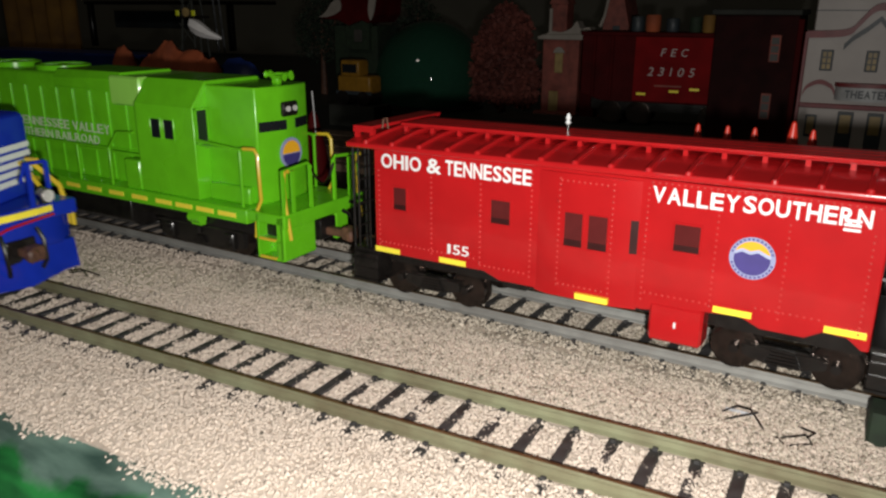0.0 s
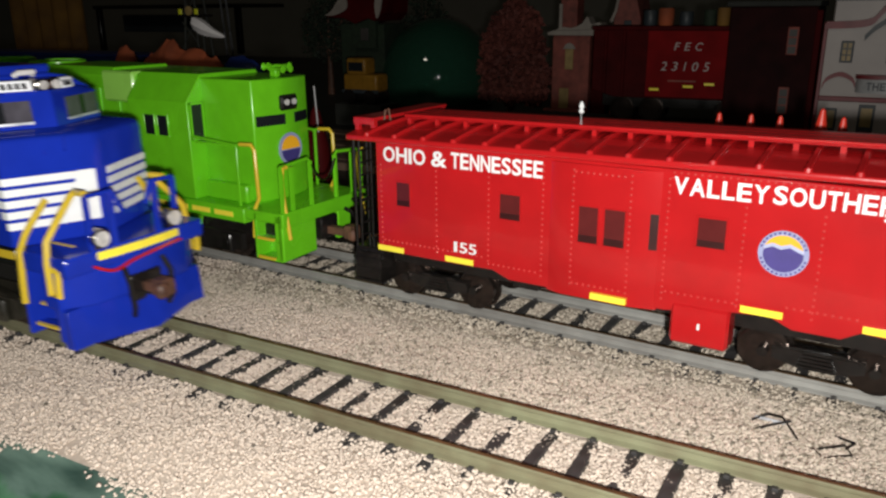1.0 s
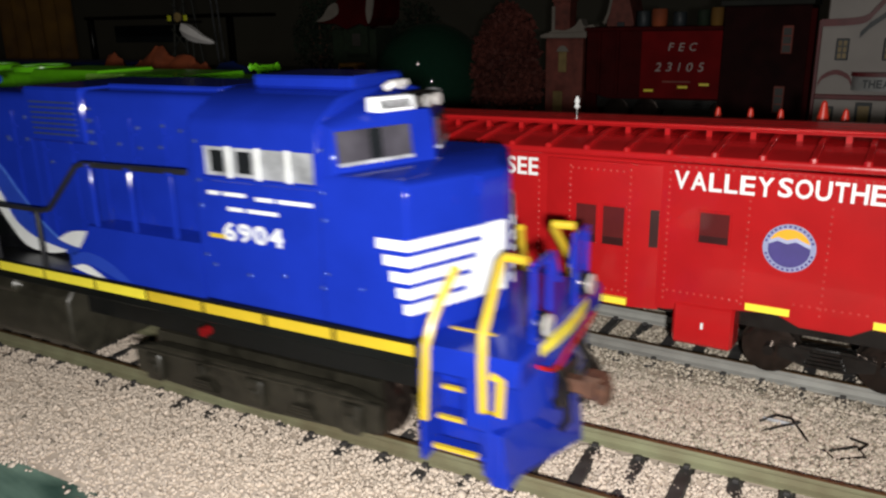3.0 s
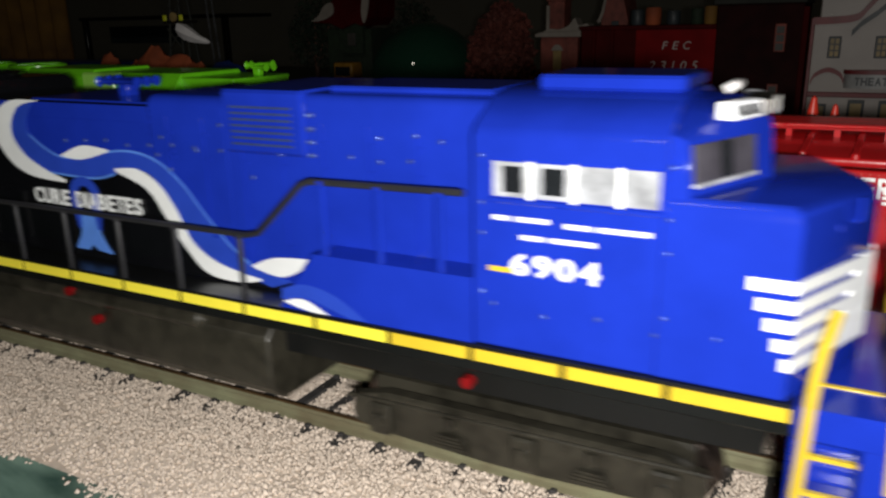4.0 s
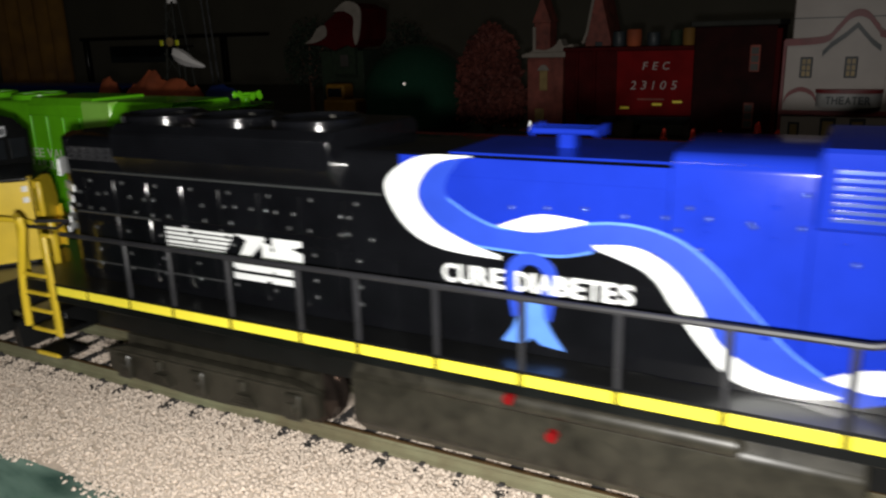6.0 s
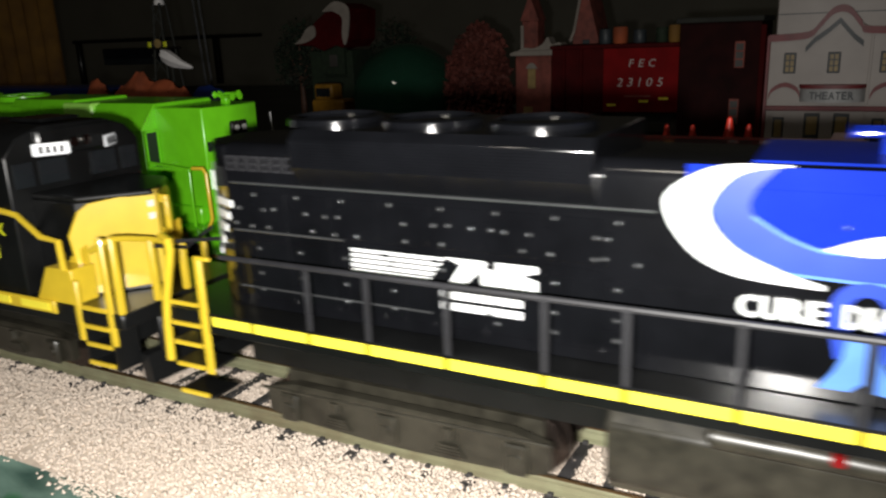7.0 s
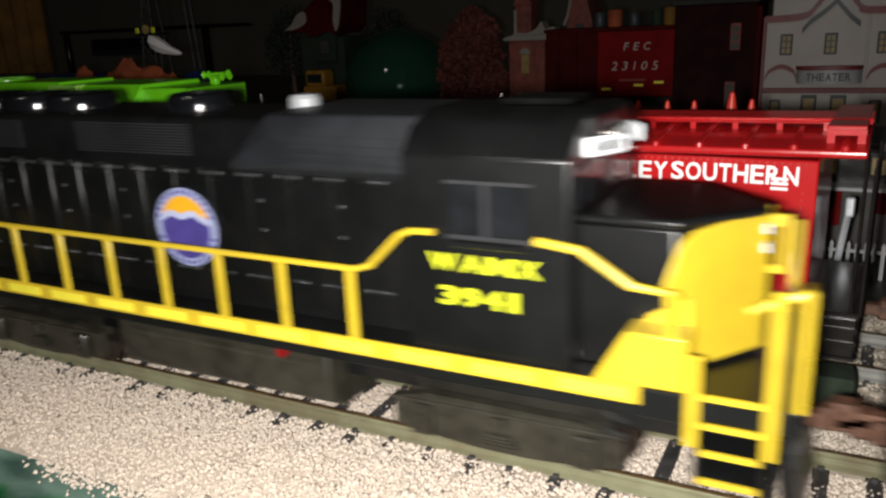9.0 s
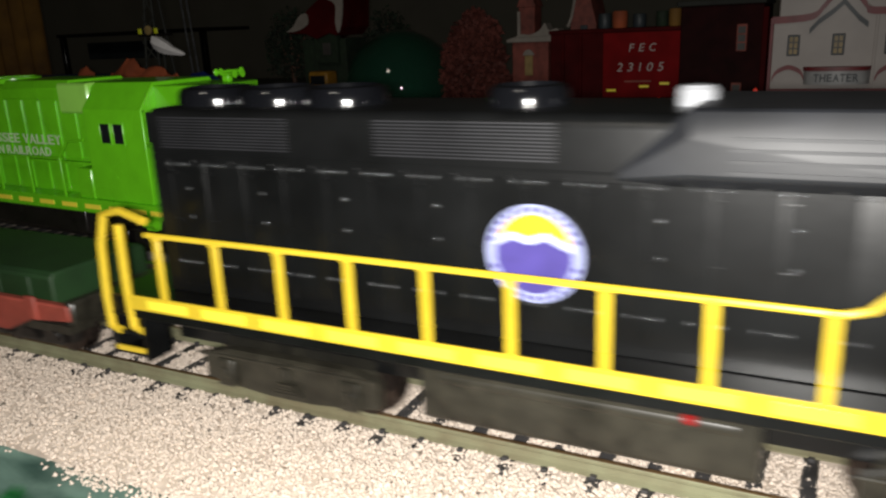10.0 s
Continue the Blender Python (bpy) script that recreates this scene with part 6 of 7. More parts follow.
def theatre():
    ob = thing("theatre_building", pose(0.0035, 0.356, 0), "off-white ceramic village theatre with rose trim and a marquee", "building")
    outline = [(-31, BASE), (46, BASE), (46, 62), (16.5, 62.5), (11, 66), (6, 72.5), (2, 74), (-2, 72.5), (-7, 66), (-12, 60.5), (-31, 59)]
    wall = part("wall", Solid().prism(outline, "y", 0, 46), PLASTER, ob, "off-white painted facade", bevel=0.6)
    part("upper_wall", Solid().box(-29, 44, 8, 44, 59, 88, 0.6), PLASTER, ob, "recessed upper storey")
    part("upper_seam", Solid().box(-29, 44, 7.6, 8.1, 70.5, 71), SLATE, ob)
    top = smooth([(-31.5, 60.4), (-13, 61.6), (-7.5, 66.5), (-2.5, 72.6), (2, 74.4), (6.4, 72.8), (11.4, 66.8), (16, 63.4), (46.5, 63.4)], 5)
    part("cornice", band(top, [(x, z - 3.6) for x, z in top], 0.2, 1.6), ROSE, wall, "rose cornice over the gable")
    peak = [(-13.4, 54), (-9.5, 58.6), (-3, 63.6), (1.8, 68.2), (5, 64.5), (9, 60), (13.4, 56.4)]
    part("gable_trim", band(peak, [(x, z - 3.0) for x, z in peak], 0.1, 1.2), SLATE, wall, "blue-grey gable trim")
    part("corner_trim", Solid().box(-32.4, -30.6, -0.8, 10, BASE, 60, 0.3), ROSE, wall)
    part("pilaster", Solid().box(16.6, 18, -0.6, 1, BASE, 62, 0.2), PLASTER, wall)
    for x in (-20.5, 0.6, 24.6):
        w = part("window", Solid().box(x - 3.0, x + 3.0, -0.5, 0.2, 40.2, 51.0, 0.3), SLATE, wall, "small dark window frame")
        for dx in (-1.15, 1.15):
            for k in range(3):
                part("pane", Solid().box(x + dx - 0.85, x + dx + 0.85, -0.7, -0.4, 41.2 + k * 3.1, 43.7 + k * 3.1), GOLD, w)
    for x0, x1 in ((-30, -14.5), (18.5, 33)):
        arc = smooth([(x0, 29), (x0 + 2, 33), ((x0 + x1) / 2, 35.6), (x1 - 2, 33.4), (x1, 30)], 5)
        part("arch_trim", band(arc, [(x, z - 2.4) for x, z in arc], 0.1, 1.4), ROSE, wall, "rose arch over the side bay")
    part("belt_course", Solid().box(-31, 46, -1.4, 0.2, 20.6, 23.2, 0.4), ROSE, wall, "rose belt course")
    marquee = part("marquee", Solid().prism(smooth([(-14.5, 0), (-12, -4.6), (-6, -6.6), (1.5, -7.2), (9, -6.6), (14, -4.4), (16.5, 0)], 4), "z", 25.6, 32.6), MARQUEE, ob, "grey curved marquee")
    part("marquee_top", Solid().prism(smooth([(-15, 0), (-12.4, -5.0), (-6, -7.0), (1.5, -7.6), (9, -7.0), (14.4, -4.8), (17, 0)], 4), "z", 32.6, 34.6), ROSE, marquee)
    letters("sign_letters", "THEATER", -9.4, 11.4, 27.2, 31.2, -7.25, SLATE, marquee, "dark sign lettering", bold=0.03, depth=0.5)
    for x in (-7.5, 6.5):
        d = part("door", Solid().box(x - 3.8, x + 3.8, -0.6, 0.2, BASE, 19.4, 0.3), SLATE, wall, "dark framed door")
        part("pane", Solid().box(x - 2.6, x + 2.6, -0.8, -0.5, 8, 17.6), GOLD, d)
    for x in (-24, 23.5):
        w = part("window", Solid().box(x - 2.8, x + 2.8, -0.6, 0.2, 5, 17, 0.3), SLATE, wall)
        part("pane", Solid().box(x - 1.8, x + 1.8, -0.8, -0.5, 6.5, 15.8), GOLD, w)


MARQUEE = material("grey_marquee_paint", (0.36, 0.36, 0.36), 0.45, vary=0.1)
theatre()


def red_building():
    ob = thing("red_building", pose(0, 0.372, 0), "dark red village building with a narrow window", "building")
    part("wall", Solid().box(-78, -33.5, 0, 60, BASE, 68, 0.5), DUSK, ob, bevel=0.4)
    part("roof", Solid().box(-80, -32.5, -2, 62, 68, 71, 0.4), EARTH, ob, "dark roof edge")
    for x, z in ((-44.5, 50), (-46.0, 18)):
        w = part("window", Solid().box(x - 2.8, x + 2.8, -0.6, 0.3, z - 7.4, z + 7.4, 0.3), BRICK, ob, "dim narrow window")
        for k in range(3):
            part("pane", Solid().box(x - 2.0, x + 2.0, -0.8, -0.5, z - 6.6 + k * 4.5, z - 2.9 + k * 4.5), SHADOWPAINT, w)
    part("corner", Solid().box(-34, -31, -1, 8, BASE, 66, 0.3), MAROON, ob)


red_building()


def gondola():
    ob = thing("freight_car", pose(-0.098, 0.374, 0, 0, 0, 3), "maroon freight car with slanted white lettering", "train car")
    body = part("body", Solid().prism([(-58, 20), (-58, 56), (58, 56), (58, 20), (44, 16), (-44, 16)], "y", 0, 32), MAROON, ob, bevel=0.5)
    part("side_panel", Solid().prism([(-25, 17), (-25, 55), (30, 55), (30, 17)], "y", -0.7, 0.2), OXIDE, body, "brighter red side panel", bevel=0.2)
    part("top_rim", Solid().box(-59, 59, -1.2, 33, 55.4, 57.6, 0.4), MAROON, body)
    for x in (-50, -39, 33, 43, 52):
        part("side_post", Solid().box(x - 1, x + 1, -1.3, 0.2, 18, 55.5, 0.3), MAROON, body)
    letters("lettering", "F E C", -9.6, 6.4, 44.0, 48.4, -0.7, CREAM, ob, "white lettering", slant=0.18, bold=0.0, depth=0.25)
    letters("car_number", "2 3 1 0 5", -16.6, 11.0, 32.4, 37.4, -0.7, CREAM, ob, "white car number", slant=0.18, depth=0.25)
    for x, z in ((-22.5, 20.6), (-3.0, 22.8), (8.8, 24.4)):
        part("reflector", Solid().box(x, x + 5.6, -1.0, -0.6, z, z + 1.4), REFLECT, ob, "yellow reflective dash")
    part("label_bar", Solid().box(-12, 4, -0.95, -0.6, 26.0, 27.0), BRICK, ob, "faint unreadable label")
    for x in (-40, -22, 22, 40):
        wheelset(ob, x, 7.5, 9).location = (x * MM, 0.016, 0.0085)
    part("underframe", Solid().box(-52, 52, 6, 26, 10, 18), PLASTIC, ob)
    part("track_bed", Solid().box(-120, 90, 0, 32, BASE, 1), EARTH, ob)


CREAM = material("cream_lettering", (0.40, 0.35, 0.33), 0.5, vary=0.08)
gondola()


def load(kind, x, y, z, r, h, mat, label):
    s = Solid().lathe((0, 0, 0), "z", [(0, r * 0.9), (h * 0.08, r), (h * 0.45, r * 1.04), (h * 0.92, r), (h, r * 0.88), (h, 0.1)], 16)
    ob = tagged(part(kind, s, mat), label, kind.replace("_", " "))
    ob.location = (x * MM, y * MM, z * MM)


for spec in ((-127, 390, 57.6, 4, 9, SLATE), (-117, 388, 57.6, 4.5, 10, ORANGE), (-106, 392, 57.6, 4, 8, SLATE), (-92, 390, 57.6, 3.6, 9, PINE), (-84, 388, 57.6, 3.6, 10, OCHRE), (-74, 392, 57.6, 4.2, 12, MARQUEE)):
    load("barrel", *spec, "small dull painted barrel on the freight car")


def brick_house():
    ob = thing("brick_building", pose(-0.187, 0.428, 0), "red brick village building with a snowy white roof ledge", "building")
    part("wall", Solid().box(-17, 10, 0, 34, BASE, 50, 0.4), BRICK, ob, bevel=0.3)
    part("side_wing", Solid().box(10, 21, 6, 34, BASE, 50, 0.4), MAROON, ob)
    part("ledge", Solid().prism([(-20, 50), (-20.5, 52), (-16, 53.4), (14, 54), (22, 52.6), (22, 50)], "y", -3, 36), SNOW, ob, "snow-covered roof ledge", bevel=0.5)
    part("snow_bank", Solid().prism(smooth([(-18, 53), (-12, 55.5), (-5, 55), (2, 57.8), (6, 62.5), (9, 57.5), (15, 58.5), (20, 53)], 4), "y", 4, 16), SNOW, ob, "heaped white snow", bevel=0.5)
    part("tower", Solid().box(-14, -2, 6, 20, 52, 74, 0.3).prism([(-15, 74), (1 - 2, 74), (-8, 92)], "y", 5, 21), BRICK, ob, "red brick tower")
    part("tower_trim", Solid().box(-15, -12.6, 5, 9, 54, 71, 0.3), SNOW, ob)
    w = part("window", Solid().box(-7.5, -1.5, -0.6, 0.3, 27, 41, 0.3), GOLD, ob, "amber arched window")
    part("window_arch", Solid().prism(smooth([(-9, 41), (-7, 44), (-4.5, 45), (-2, 44), (0, 41)], 3), "y", -0.8, 0.2), SNOW, ob)
    part("doorway", Solid().box(-11, -4, -0.7, 0.2, BASE, 14, 0.3), GOLD, ob)
    part("step", Solid().box(-20, 12, -8, 0, BASE, 0, 0.4), BRICK, ob)


brick_house()


def church():
    ob = thing("red_church", pose(-0.152, 0.428, 0), "dark red steep gabled village church", "building")
    part("wall", Solid().prism([(-9, BASE), (9, BASE), (9, 60), (1, 92), (-3, 92), (-9, 62)], "y", 0, 30), BRICK, ob, bevel=0.3)
    part("snow_trim", Solid().tube([(-10, -0.5, 61), (-8, -0.5, 66), (-3.4, -0.5, 90)], 1.0, 6).lathe((-10.5, -0.5, 60), "x", [(-1.5, 0.3), (0, 1.8), (1.5, 0.3)], 8), SNOW, ob)
    part("window", Solid().box(-2, 3, -0.5, 0.2, 50, 60, 0.3), SLATE, ob)


church()


def leaf_clumps(name, place, spots, mat, label, trunk_h, seed, leaf=2.2, per=260):
    """A tree: tapered trunk, limbs, and many small leaves gathered in clumps."""
    rng = random.Random(seed)
    ob = thing(name, place, label, "tree")
    t = Solid().lathe((0, 0, BASE), "z", [(0, 3.2), (trunk_h * 0.5, 2.2), (trunk_h, 1.2)], 10)
    for x, y, z, r in spots:
        t.tube([(0, 0, trunk_h * 0.55), (x * 0.5, y * 0.5, (trunk_h * 0.55 + z) / 2), (x, y, z)], 0.7, 6)
    part("trunk", t, RUST, ob)
    s = Solid()
    for x, y, z, r in spots:
        for _ in range(per):
            d = Vector((rng.gauss(0, 1), rng.gauss(0, 1), rng.gauss(0, 1))).normalized() * r * rng.uniform(0.45, 1.08)
            c = Vector((x, y, z)) + d
            a = Vector((rng.gauss(0, 1), rng.gauss(0, 1), rng.gauss(0, 1))).normalized() * leaf * rng.uniform(0.5, 1.2)
            b = a.cross(Vector((rng.gauss(0, 1), rng.gauss(0, 1), rng.gauss(0, 1)))).normalized() * leaf * 0.6
            s.add([c - a, c + b, c + a, c - b], [(0, 1, 2, 3)])
    me = bpy.data.meshes.new("crown")
    me.from_pydata([(x * MM, y * MM, z * MM) for x, y, z in s.v], [], s.f)
    tagged(part("crown", me, mat, ob), kind="stuff")


leaf_clumps("tree", pose(-0.236, 0.43, 0), [(2, 0, 66, 9), (-7, 2, 56, 11), (11, 0, 57, 11), (-13, 0, 43, 12), (3, -3, 46, 12), (15, -2, 41, 12), (-19, 0, 27, 11), (-3, -4, 29, 13), (14, -3, 26, 13), (22, 0, 22, 9), (-20, 0, 12, 10), (2, -4, 12, 12), (18, 0, 10, 10)], LEAF, "rusty red model tree with dense foliage", 45, 5, 2.4, 700)
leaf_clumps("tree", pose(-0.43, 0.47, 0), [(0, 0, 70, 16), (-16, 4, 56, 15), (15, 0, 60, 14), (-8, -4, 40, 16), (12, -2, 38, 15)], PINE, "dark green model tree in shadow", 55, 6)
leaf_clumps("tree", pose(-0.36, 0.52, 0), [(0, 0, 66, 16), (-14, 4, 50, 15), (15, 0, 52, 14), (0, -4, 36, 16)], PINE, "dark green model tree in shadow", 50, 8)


def glass_globe():
    ob = thing("glass_dome", pose(-0.300, 0.435, 0), "dark green glass dome on a black stand", "dome")
    prof = [(44 * math.sin(a), 44 * math.cos(a)) for a in (math.radians(d) for d in range(-40, 90, 8))]
    part("glass", Solid().lathe((0, 0, 18), "z", prof + [(44, 0.02)], 40), DEEP, ob, "glossy green glass")
    part("core", Solid().lathe((0, 0, 16), "z", [(-18, 26), (0, 34), (16, 27), (26, 14), (30, 0.1)], 24), TEAL, ob, "dark green scene inside the glass")
    part("stand", Solid().lathe((0, 0, BASE), "z", [(0, 40), (0, 42), (3, 42), (5, 37), (5, 0.1)], 32), PLASTIC, ob)


glass_globe()


def snowy_house():
    ob = thing("village_house", pose(-0.35, 0.405, 0), "small village house with a red snow-patched roof", "building")
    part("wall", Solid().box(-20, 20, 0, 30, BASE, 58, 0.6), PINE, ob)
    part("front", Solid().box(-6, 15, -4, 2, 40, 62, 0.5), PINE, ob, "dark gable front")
    part("roof", Solid().prism([(-29, 63), (-22, 67), (-8, 80), (12, 93), (24, 88), (22, 66), (16, 60), (10, 62), (-2, 58), (-12, 62)], "y", -6, 32), MAROON, ob, "red roof", bevel=0.6)
    part("snow", Solid().prism(smooth([(-29, 64), (-22, 68), (-16, 75), (-9, 77), (-8, 70), (-14, 66), (-22, 64)], 4), "y", -7.2, -5.8), SNOW, ob, "snow on the roof")
    part("snow", Solid().prism(smooth([(0, 87), (12, 94), (24, 89), (23, 72), (19, 62), (17, 70), (18, 82), (10, 87)], 4), "y", -7.2, -5.8), SNOW, ob, "snow on the roof")
    part("window", Solid().box(2, 9, -4.8, -3.8, 46, 55, 0.3), SHADOWPAINT, ob)


snowy_house()


def toy_truck():
    ob = thing("toy_truck", pose(-0.293, 0.318, 0.0095), "small yellow toy truck in shadow", "truck")
    part("body", Solid().box(-13, 13, 0, 14, 8, 19, 1).box(-11, 4, 1, 13, 18.5, 29, 1), AMBER, ob, bevel=0.5)
    part("window", Solid().box(-9, 2, 0.6, 1.2, 21, 26.5), DARKWIN, ob)
    part("bumper", Solid().box(-14, 14, -1, 1, 7, 9.5, 0.4), SLATE, ob)
    for x in (-8, 8):
        part("wheel", Solid().cyl((x, 0.5, 4.8), "y", 4.8, 4, 18), PLASTIC, ob)
        part("wheel", Solid().cyl((x, 13, 4.8), "y", 4.8, 4, 18), PLASTIC, ob)
    part("stand", Solid().box(-18, 18, -4, 18, BASE - 9.5, 0.2, 0.4), EARTH, ob)


AMBER = material("amber_yellow_enamel", (0.22, 0.11, 0.01), 0.4, vary=0.15)
toy_truck()


def mound(name, place, prof, depth, mat, label, category, seed):
    rng = random.Random(seed)
    rings = []
    for k in range(7):
        f = math.sin(math.pi * (0.12 + 0.76 * k / 6))
        rings.append([(x * (0.8 + 0.2 * f) + rng.uniform(-1, 1), -depth / 2 + depth * k / 6, BASE + (z - BASE) * f + rng.uniform(-1, 1) * (z > 0)) for x, z in prof])
    ob = tagged(part(name, Solid().loft(rings), mat), label, category)
    ob.matrix_basis = place
    return ob


mound("rock_mound", pose(-0.352, 0.215, 0), smooth([(-18, BASE), (-17, 36), (-13, 44), (-6, 47), (2, 53), (8, 52.4), (15, 48), (24, 49.4), (32, 45), (42, 40), (47, BASE)], 3), 30, ORANGE, "rough orange clay mound", "rock", 1)
mound("rock_mound", pose(-0.392, 0.222, 0), smooth([(-9, BASE), (-8, 38), (-3, 49), (3, 48), (9, 38), (10, BASE)], 3), 22, ORANGE, "small rough orange clay mound", "rock", 2)
mound("rock_mound", pose(-0.302, 0.222, 0), smooth([(-16, BASE), (-14, 36), (-4, 45), (8, 43), (16, 34), (18, BASE)], 3), 26, NAVY, "glossy dark blue mound", "rock", 3)
tagged(part("blue_box", Solid().box(-620, -392, 232, 262, BASE, 43, 1.0), NAVY), "long low dark blue box in shadow", "box")


def bird():
    ob = thing("bird_figure", pose(-0.346, 0.236, 0.0), "small white bird figure with a long tail", "bird figure")
    s = Solid().loft([[(x, y * w, z + h * q) for y, q in ((-1, 0), (-0.5, 0.9), (0.5, 0.9), (1, 0), (0.4, -0.9), (-0.4, -0.9))] for x, w, h, z in ((-4.4, 0.8, 1.4, 62.2), (-3.2, 3.0, 3.8, 61.6), (1, 3.8, 4.6, 60), (6, 3.2, 3.8, 58), (11, 2.2, 2.4, 56.2), (17, 1.6, 1.3, 54.8), (19, 0.5, 0.5, 54.4))])
    part("body", s, BIRDWHITE, ob, bevel=0.0)
    part("perch", Solid().tube([(3, 0, BASE), (3, 0, 56)], 0.7, 8), EARTH, ob)


bird()


def lamp_tower():
    ob = thing("model_tower", pose(-0.364, 0.252, 0), "dark lattice model tower with a pale cap", "tower")
    legs = Solid()
    for a in (-1, 1):
        for b in (-1, 1):
            legs.tube([(a * 9, b * 9, BASE), (a * 2.4, b * 2.4, 92)], 0.8, 6)
    for i in range(6):
        z = 8 + i * 14
        w = 9 - 6.6 * (z / 96)
        legs.tube([(-w, -w, z), (w, -w, z + 12)], 0.5, 6).tube([(w, -w, z), (-w, -w, z + 12)], 0.5, 6)
    part("lattice", legs, EARTH, ob)
    part("cap", Solid().lathe((0, 0, 91), "z", [(0, 3.2), (2.5, 3.0), (5, 0.8), (5.2, 0.1)], 12), BIRDWHITE, ob, "pale cap")
    deck = part("deck", Solid().box(-8, 8, -6, 6, 65, 66.4, 0.3), PLASTIC, ob)
    part("lamp", Solid().lathe((1.2, -6.4, 68.5), "y", [(-1, 0.3), (-0.6, 2.6), (0.6, 2.6), (1, 0.3)], 14), GOLD, deck)
    for x in (-6, 7):
        part("yellow_trim", Solid().box(x - 1.4, x + 1.4, -6.6, -6, 66.4, 69.6, 0.2), LEMON, deck)


lamp_tower()


def curtain():
    prof = [(x, 4 * math.sin(x * 0.24)) for x in range(-60, 61, 3)]
    s = Solid().prism(prof + [(x, y + 2) for x, y in reversed(prof)], "z", -200, 420)
    ob = tagged(part("curtain", s, OCHRE), "ochre yellow curtain hanging in folds", "curtain")
    ob.location = (-0.86, 0.5, 0)


curtain()


def table_frame():
    ob = thing("side_table", pose(-1.2, 0.95, 0), "dim dark side table against the wall", "table")
    part("top", Solid().box(-160, 220, 0, 120, 74, 80, 1), PLASTIC, ob)
    for x in (-150, 210):
        part("leg", Solid().box(x - 5, x + 5, 2, 12, BASE, 74, 1), PLASTIC, ob)
    part("panel", Solid().box(-150, 60, 60, 64, 30, 62, 1), SLATE, ob)


table_frame()
for sx in (-0.968, -0.955):
    rod_ob = tagged(part("wand", Solid().tube([(0, 0, BASE), (-12, 0, 180)], 1.6, 8), FILM), "thin pale metal wand", "wand")
    rod_ob.location = (sx, 0.9, 0)


def storefront():
    ob = thing("storefront", pose(0, 0.135, 0), "dark storefront with gold sign marks behind the caboose", "building")
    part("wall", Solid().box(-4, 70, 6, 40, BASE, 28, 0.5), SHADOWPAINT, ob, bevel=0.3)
    part("sign", Solid().box(-2, 66, 5.2, 6.2, 17.5, 25.5, 0.2), PLASTIC, ob, "black sign board")
    for i, x in enumerate((10.6, 20.5, 23.0, 29.5, 33)):
        part("gold_mark", Solid().box(x, x + 1.4, 4.8, 5.3, 19.2, 23.4 + 0.5 * (i % 2), 0.1), GOLD, ob, "plain gold mark")
    part("poster", Solid().box(8, 14, 5.4, 6.2, 4, 15, 0.2), OXIDE, ob)
    part("poster", Solid().box(22, 27, 5.4, 6.2, 8, 15, 0.2), MAROON, ob)
    part("canopy", Solid().box(-2, 68, -2, 6, 15.6, 16.6, 0.2), MARQUEE, ob)


storefront()
fence = thing("picket_fence", pose(0.002, 0.118, 0), "small pale picket fence beside the far track", "fence")
for i in range(12):
    part("picket", Solid().prism([(i * 2.0, BASE), (i * 2.0 + 0.9, BASE), (i * 2.0 + 0.9, 5.0), (i * 2.0 + 0.45, 5.8), (i * 2.0, 5.0)], "y", 0, 0.5), MARQUEE, fence)
part("fence_rail", Solid().box(-0.5, 24, 0.5, 0.9, 2.6, 3.4), MARQUEE, fence)
signal = tagged(part("signal_post", Solid().tube([(0, 0, BASE), (2.6, 0, 20)], 0.8, 8).box(1.7, 3.7, -0.8, 0.8, 18.5, 23, 0.3), FILM), "grey signal post with a small box", "signal post")
signal.location = (0.0125, 0.092, 0)
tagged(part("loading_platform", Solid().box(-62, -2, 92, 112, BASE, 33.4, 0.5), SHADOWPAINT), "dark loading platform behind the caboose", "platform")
cone = Solid().lathe((0, 0, 0), "z", [(0, 2.3), (0.6, 2.3), (0.6, 1.8), (8.2, 0.4), (8.5, 0.05)], 14)
cone_mesh = cone.mesh("traffic_cone")
for x, s in ((-34.9, 1.2), (-27.6, 1.2), (-21.1, 1.2), (-12.3, 1.45), (-7.8, 1.25)):
    ob = tagged(part("traffic_cone", cone_mesh, CONE), "small orange-red traffic cone", "traffic cone", group="cones on the platform")
    ob.matrix_basis = pose(x * MM, 0.1, 33.4 * MM) @ Matrix.Scale(s, 4)


marker = thing("track_marker", pose(-0.176, 0.122, 0), "dark red cone-shaped marker with a thin pale rod", "marker")
part("cone", Solid().lathe((0, 0, BASE), "z", [(0, 7.2), (12, 6.4), (26, 4.2), (38, 1.6), (40, 0.2)], 16), MAROON, marker)
part("base", Solid().box(-9, 9, -9, 9, BASE, BASE + 2.2, 0.4), MAROON, marker)
part("rod", Solid().tube([(3.4, -3.2, 27), (2.0, -2.6, 43)], 0.28, 6), MARQUEE, marker, "thin pale rod")
deck = thing("wooden_deck", pose(-0.262, 0.232, 0), "weathered brown plank deck behind the trains", "deck")
for i in range(11):
    part("plank", Solid().box(-62, 78, -40 + i * 8, -33 + i * 8, BASE, -0.6 + 0.3 * (i % 2), 0.2), PLANK, deck)


# ---- small litter on the ballast ----
def wire_scrap(points, label):
    ob = tagged(part("wire_scrap", Solid().tube(points, 0.22, 5), PLASTIC), label, "wire")
    return ob


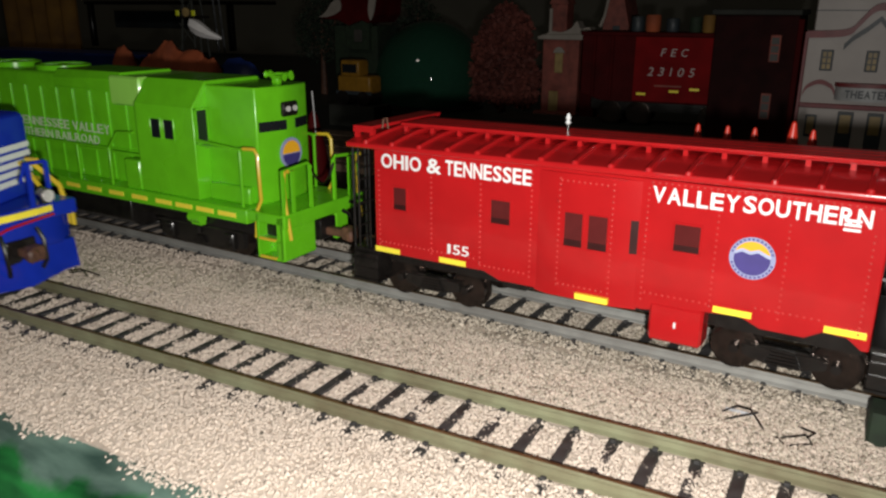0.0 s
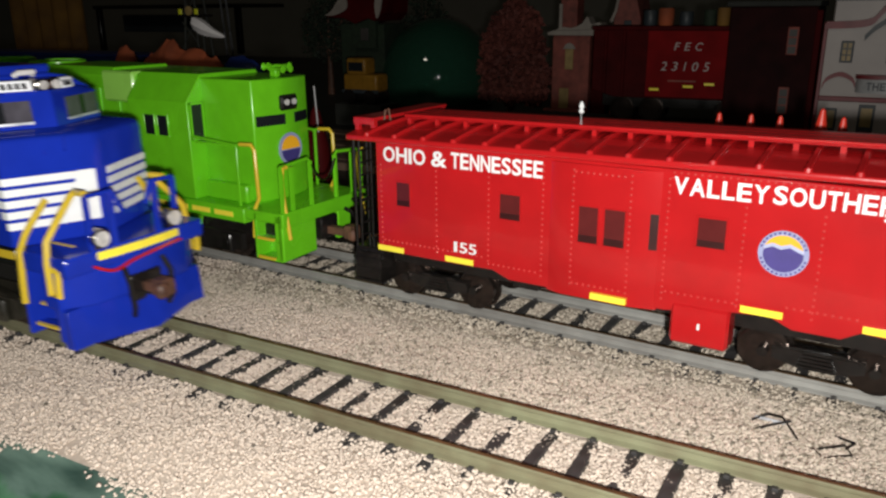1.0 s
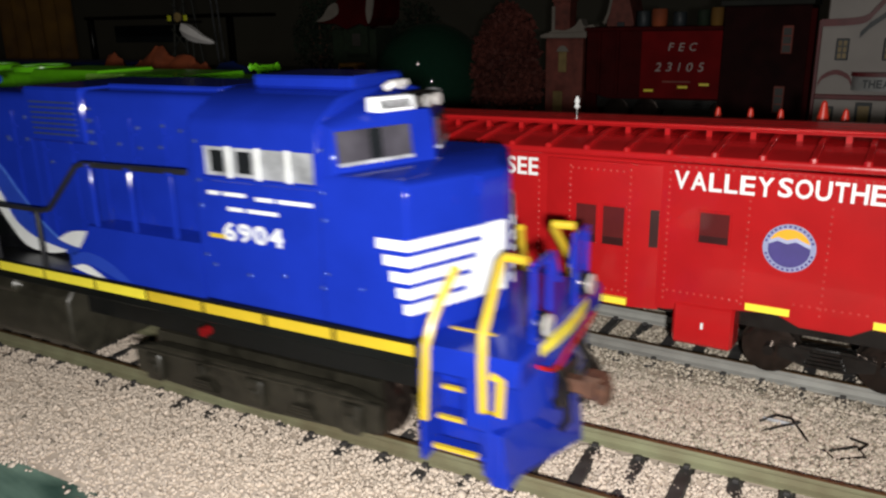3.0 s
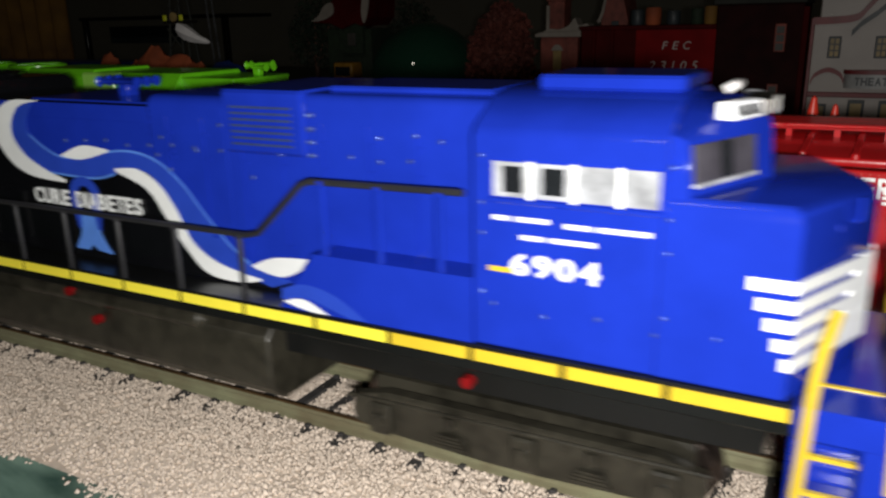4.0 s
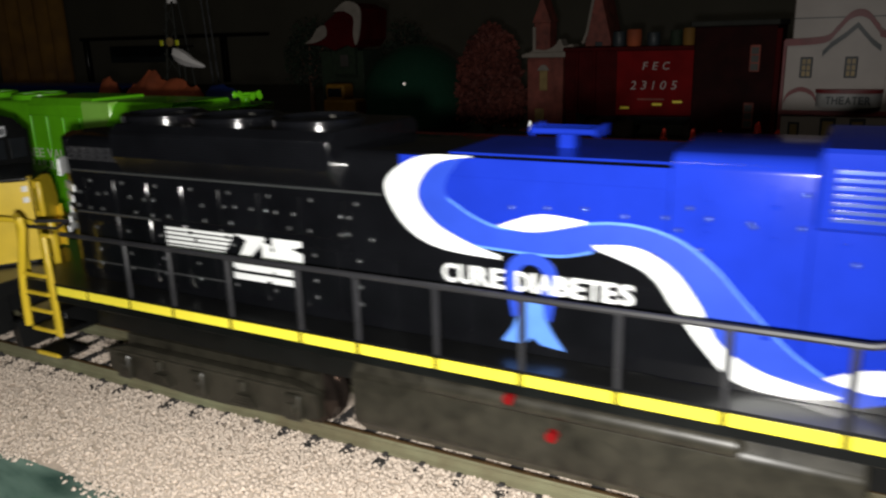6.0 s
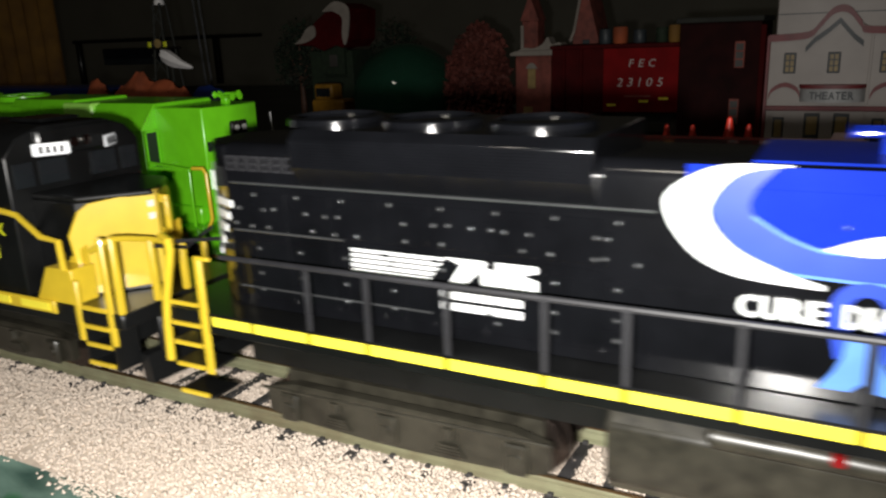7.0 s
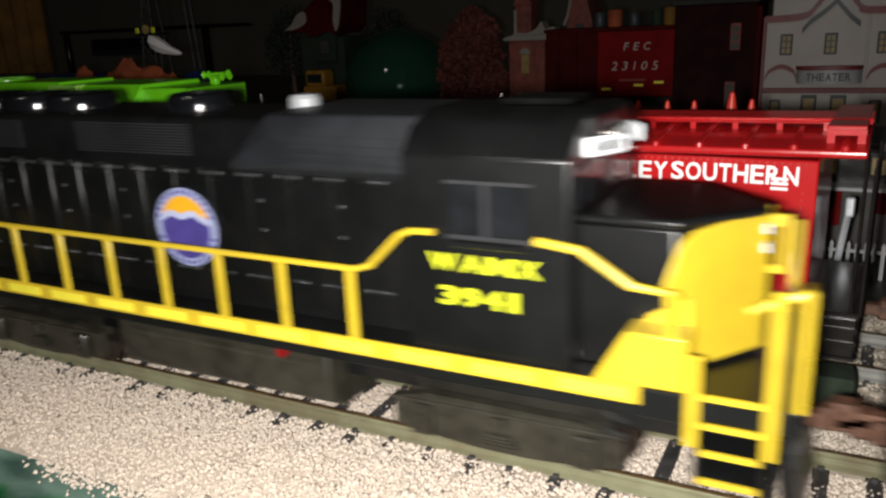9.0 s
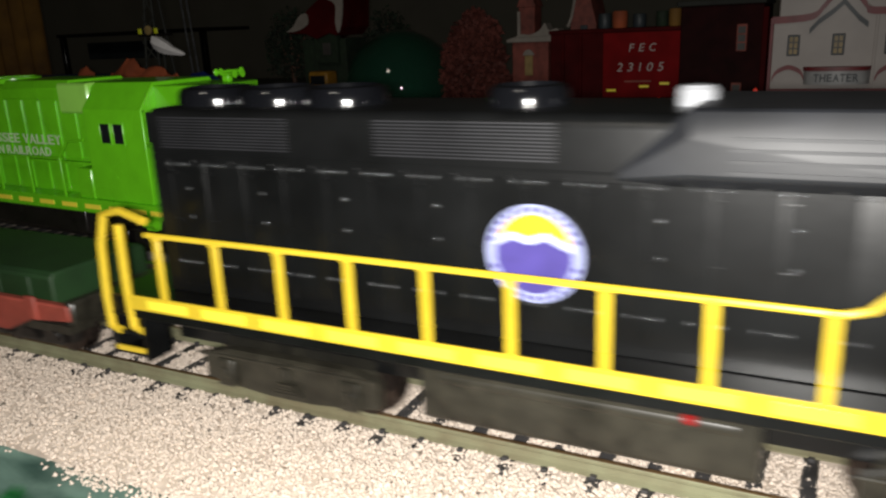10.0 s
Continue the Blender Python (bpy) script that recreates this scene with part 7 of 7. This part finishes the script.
wire_scrap([(-14, 36, -2.6), (-11.5, 37.4, -1.6), (-9, 36.4, -1.2), (-7.5, 35.2, -2.4), (-6, 32.4, -2.8), (-7.4, 30.6, -2.8)], "thin bent black wire scrap on the ballast")
wire_scrap([(-13, 33.2, -2.8), (-10.5, 35.0, -2.2), (-7.6, 36.2, -1.4)], "thin bent black wire scrap on the ballast")
wire_scrap([(-3.8, 30.4, -2.8), (1.0, 33.4, -2.2), (2.2, 31.2, -2.6), (-2.0, 28.8, -2.8), (-3.8, 30.4, -2.4)], "bent black wire loop on the ballast")
wire_scrap([(-0.5, 36.6, -2.6), (2.5, 34.4, -2.0), (1.2, 33.0, -2.6)], "thin bent black wire scrap on the ballast")
wire_scrap([(-198, 30, -2.4), (-194, 31, -1.6), (-190, 30.4, -1.4), (-186, 31.6, -2.4)], "twisted black wire scrap beside the track")
wire_scrap([(-196, 29, -2.4), (-191, 30, -1.4), (-188, 29, -2.2)], "twisted black wire scrap beside the track")
pale = tagged(part("wire_scrap", Solid().tube([(-13.5, 36.8, -2.3), (-8.6, 36.2, -2.1)], 0.3, 6), FILM), "short pale stick on the ballast", "wire")
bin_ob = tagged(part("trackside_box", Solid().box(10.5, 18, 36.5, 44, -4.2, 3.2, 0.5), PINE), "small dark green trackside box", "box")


# ---- what moves: the train along the near track, and its wheels ----
TRAVEL = [(0.0, -168.6), (0.5, -144.2), (1.0, -119.8), (1.5, -95.9), (2.0, -72.0), (3.5, 0.0), (4.0, 25.1), (4.5, 49.6), (5.0, 74.0),
          (5.5, 98.3), (6.0, 122.3), (7.5, 195.8), (8.0, 223.6), (8.5, 254.3), (9.0, 287.4), (9.5, 318.6), (10.0, 346.4)]


def travelled(t):
    """Way of the train in millimetres at t seconds, smooth between the rows."""
    i = max(k for k in range(len(TRAVEL) - 1) if TRAVEL[k][0] <= t)
    (t0, a), (t1, b) = TRAVEL[i], TRAVEL[i + 1]

    def slope(k):
        lo, hi = max(k - 1, 0), min(k + 1, len(TRAVEL) - 1)
        return (TRAVEL[hi][1] - TRAVEL[lo][1]) / (TRAVEL[hi][0] - TRAVEL[lo][0])
    h, s = t1 - t0, (t - t0) / (t1 - t0)
    return a * (1 + 2 * s) * (1 - s) ** 2 + b * s * s * (3 - 2 * s) + h * slope(i) * s * (1 - s) ** 2 - h * slope(i + 1) * s * s * (1 - s)


def motions():
    times = [i * 0.1 for i in range(101)]
    for ob in TRAIN:
        home = ob.location.x
        walk(ob, [(t, pose(home + travelled(t) * MM, YC * MM, 0)) for t in times])
    for ob, x, r in SPIN:
        walk(ob, [(t, pose(x * MM, 0, r * MM, 0, math.degrees(travelled(t) / r), 0)) for t in times])


motions()
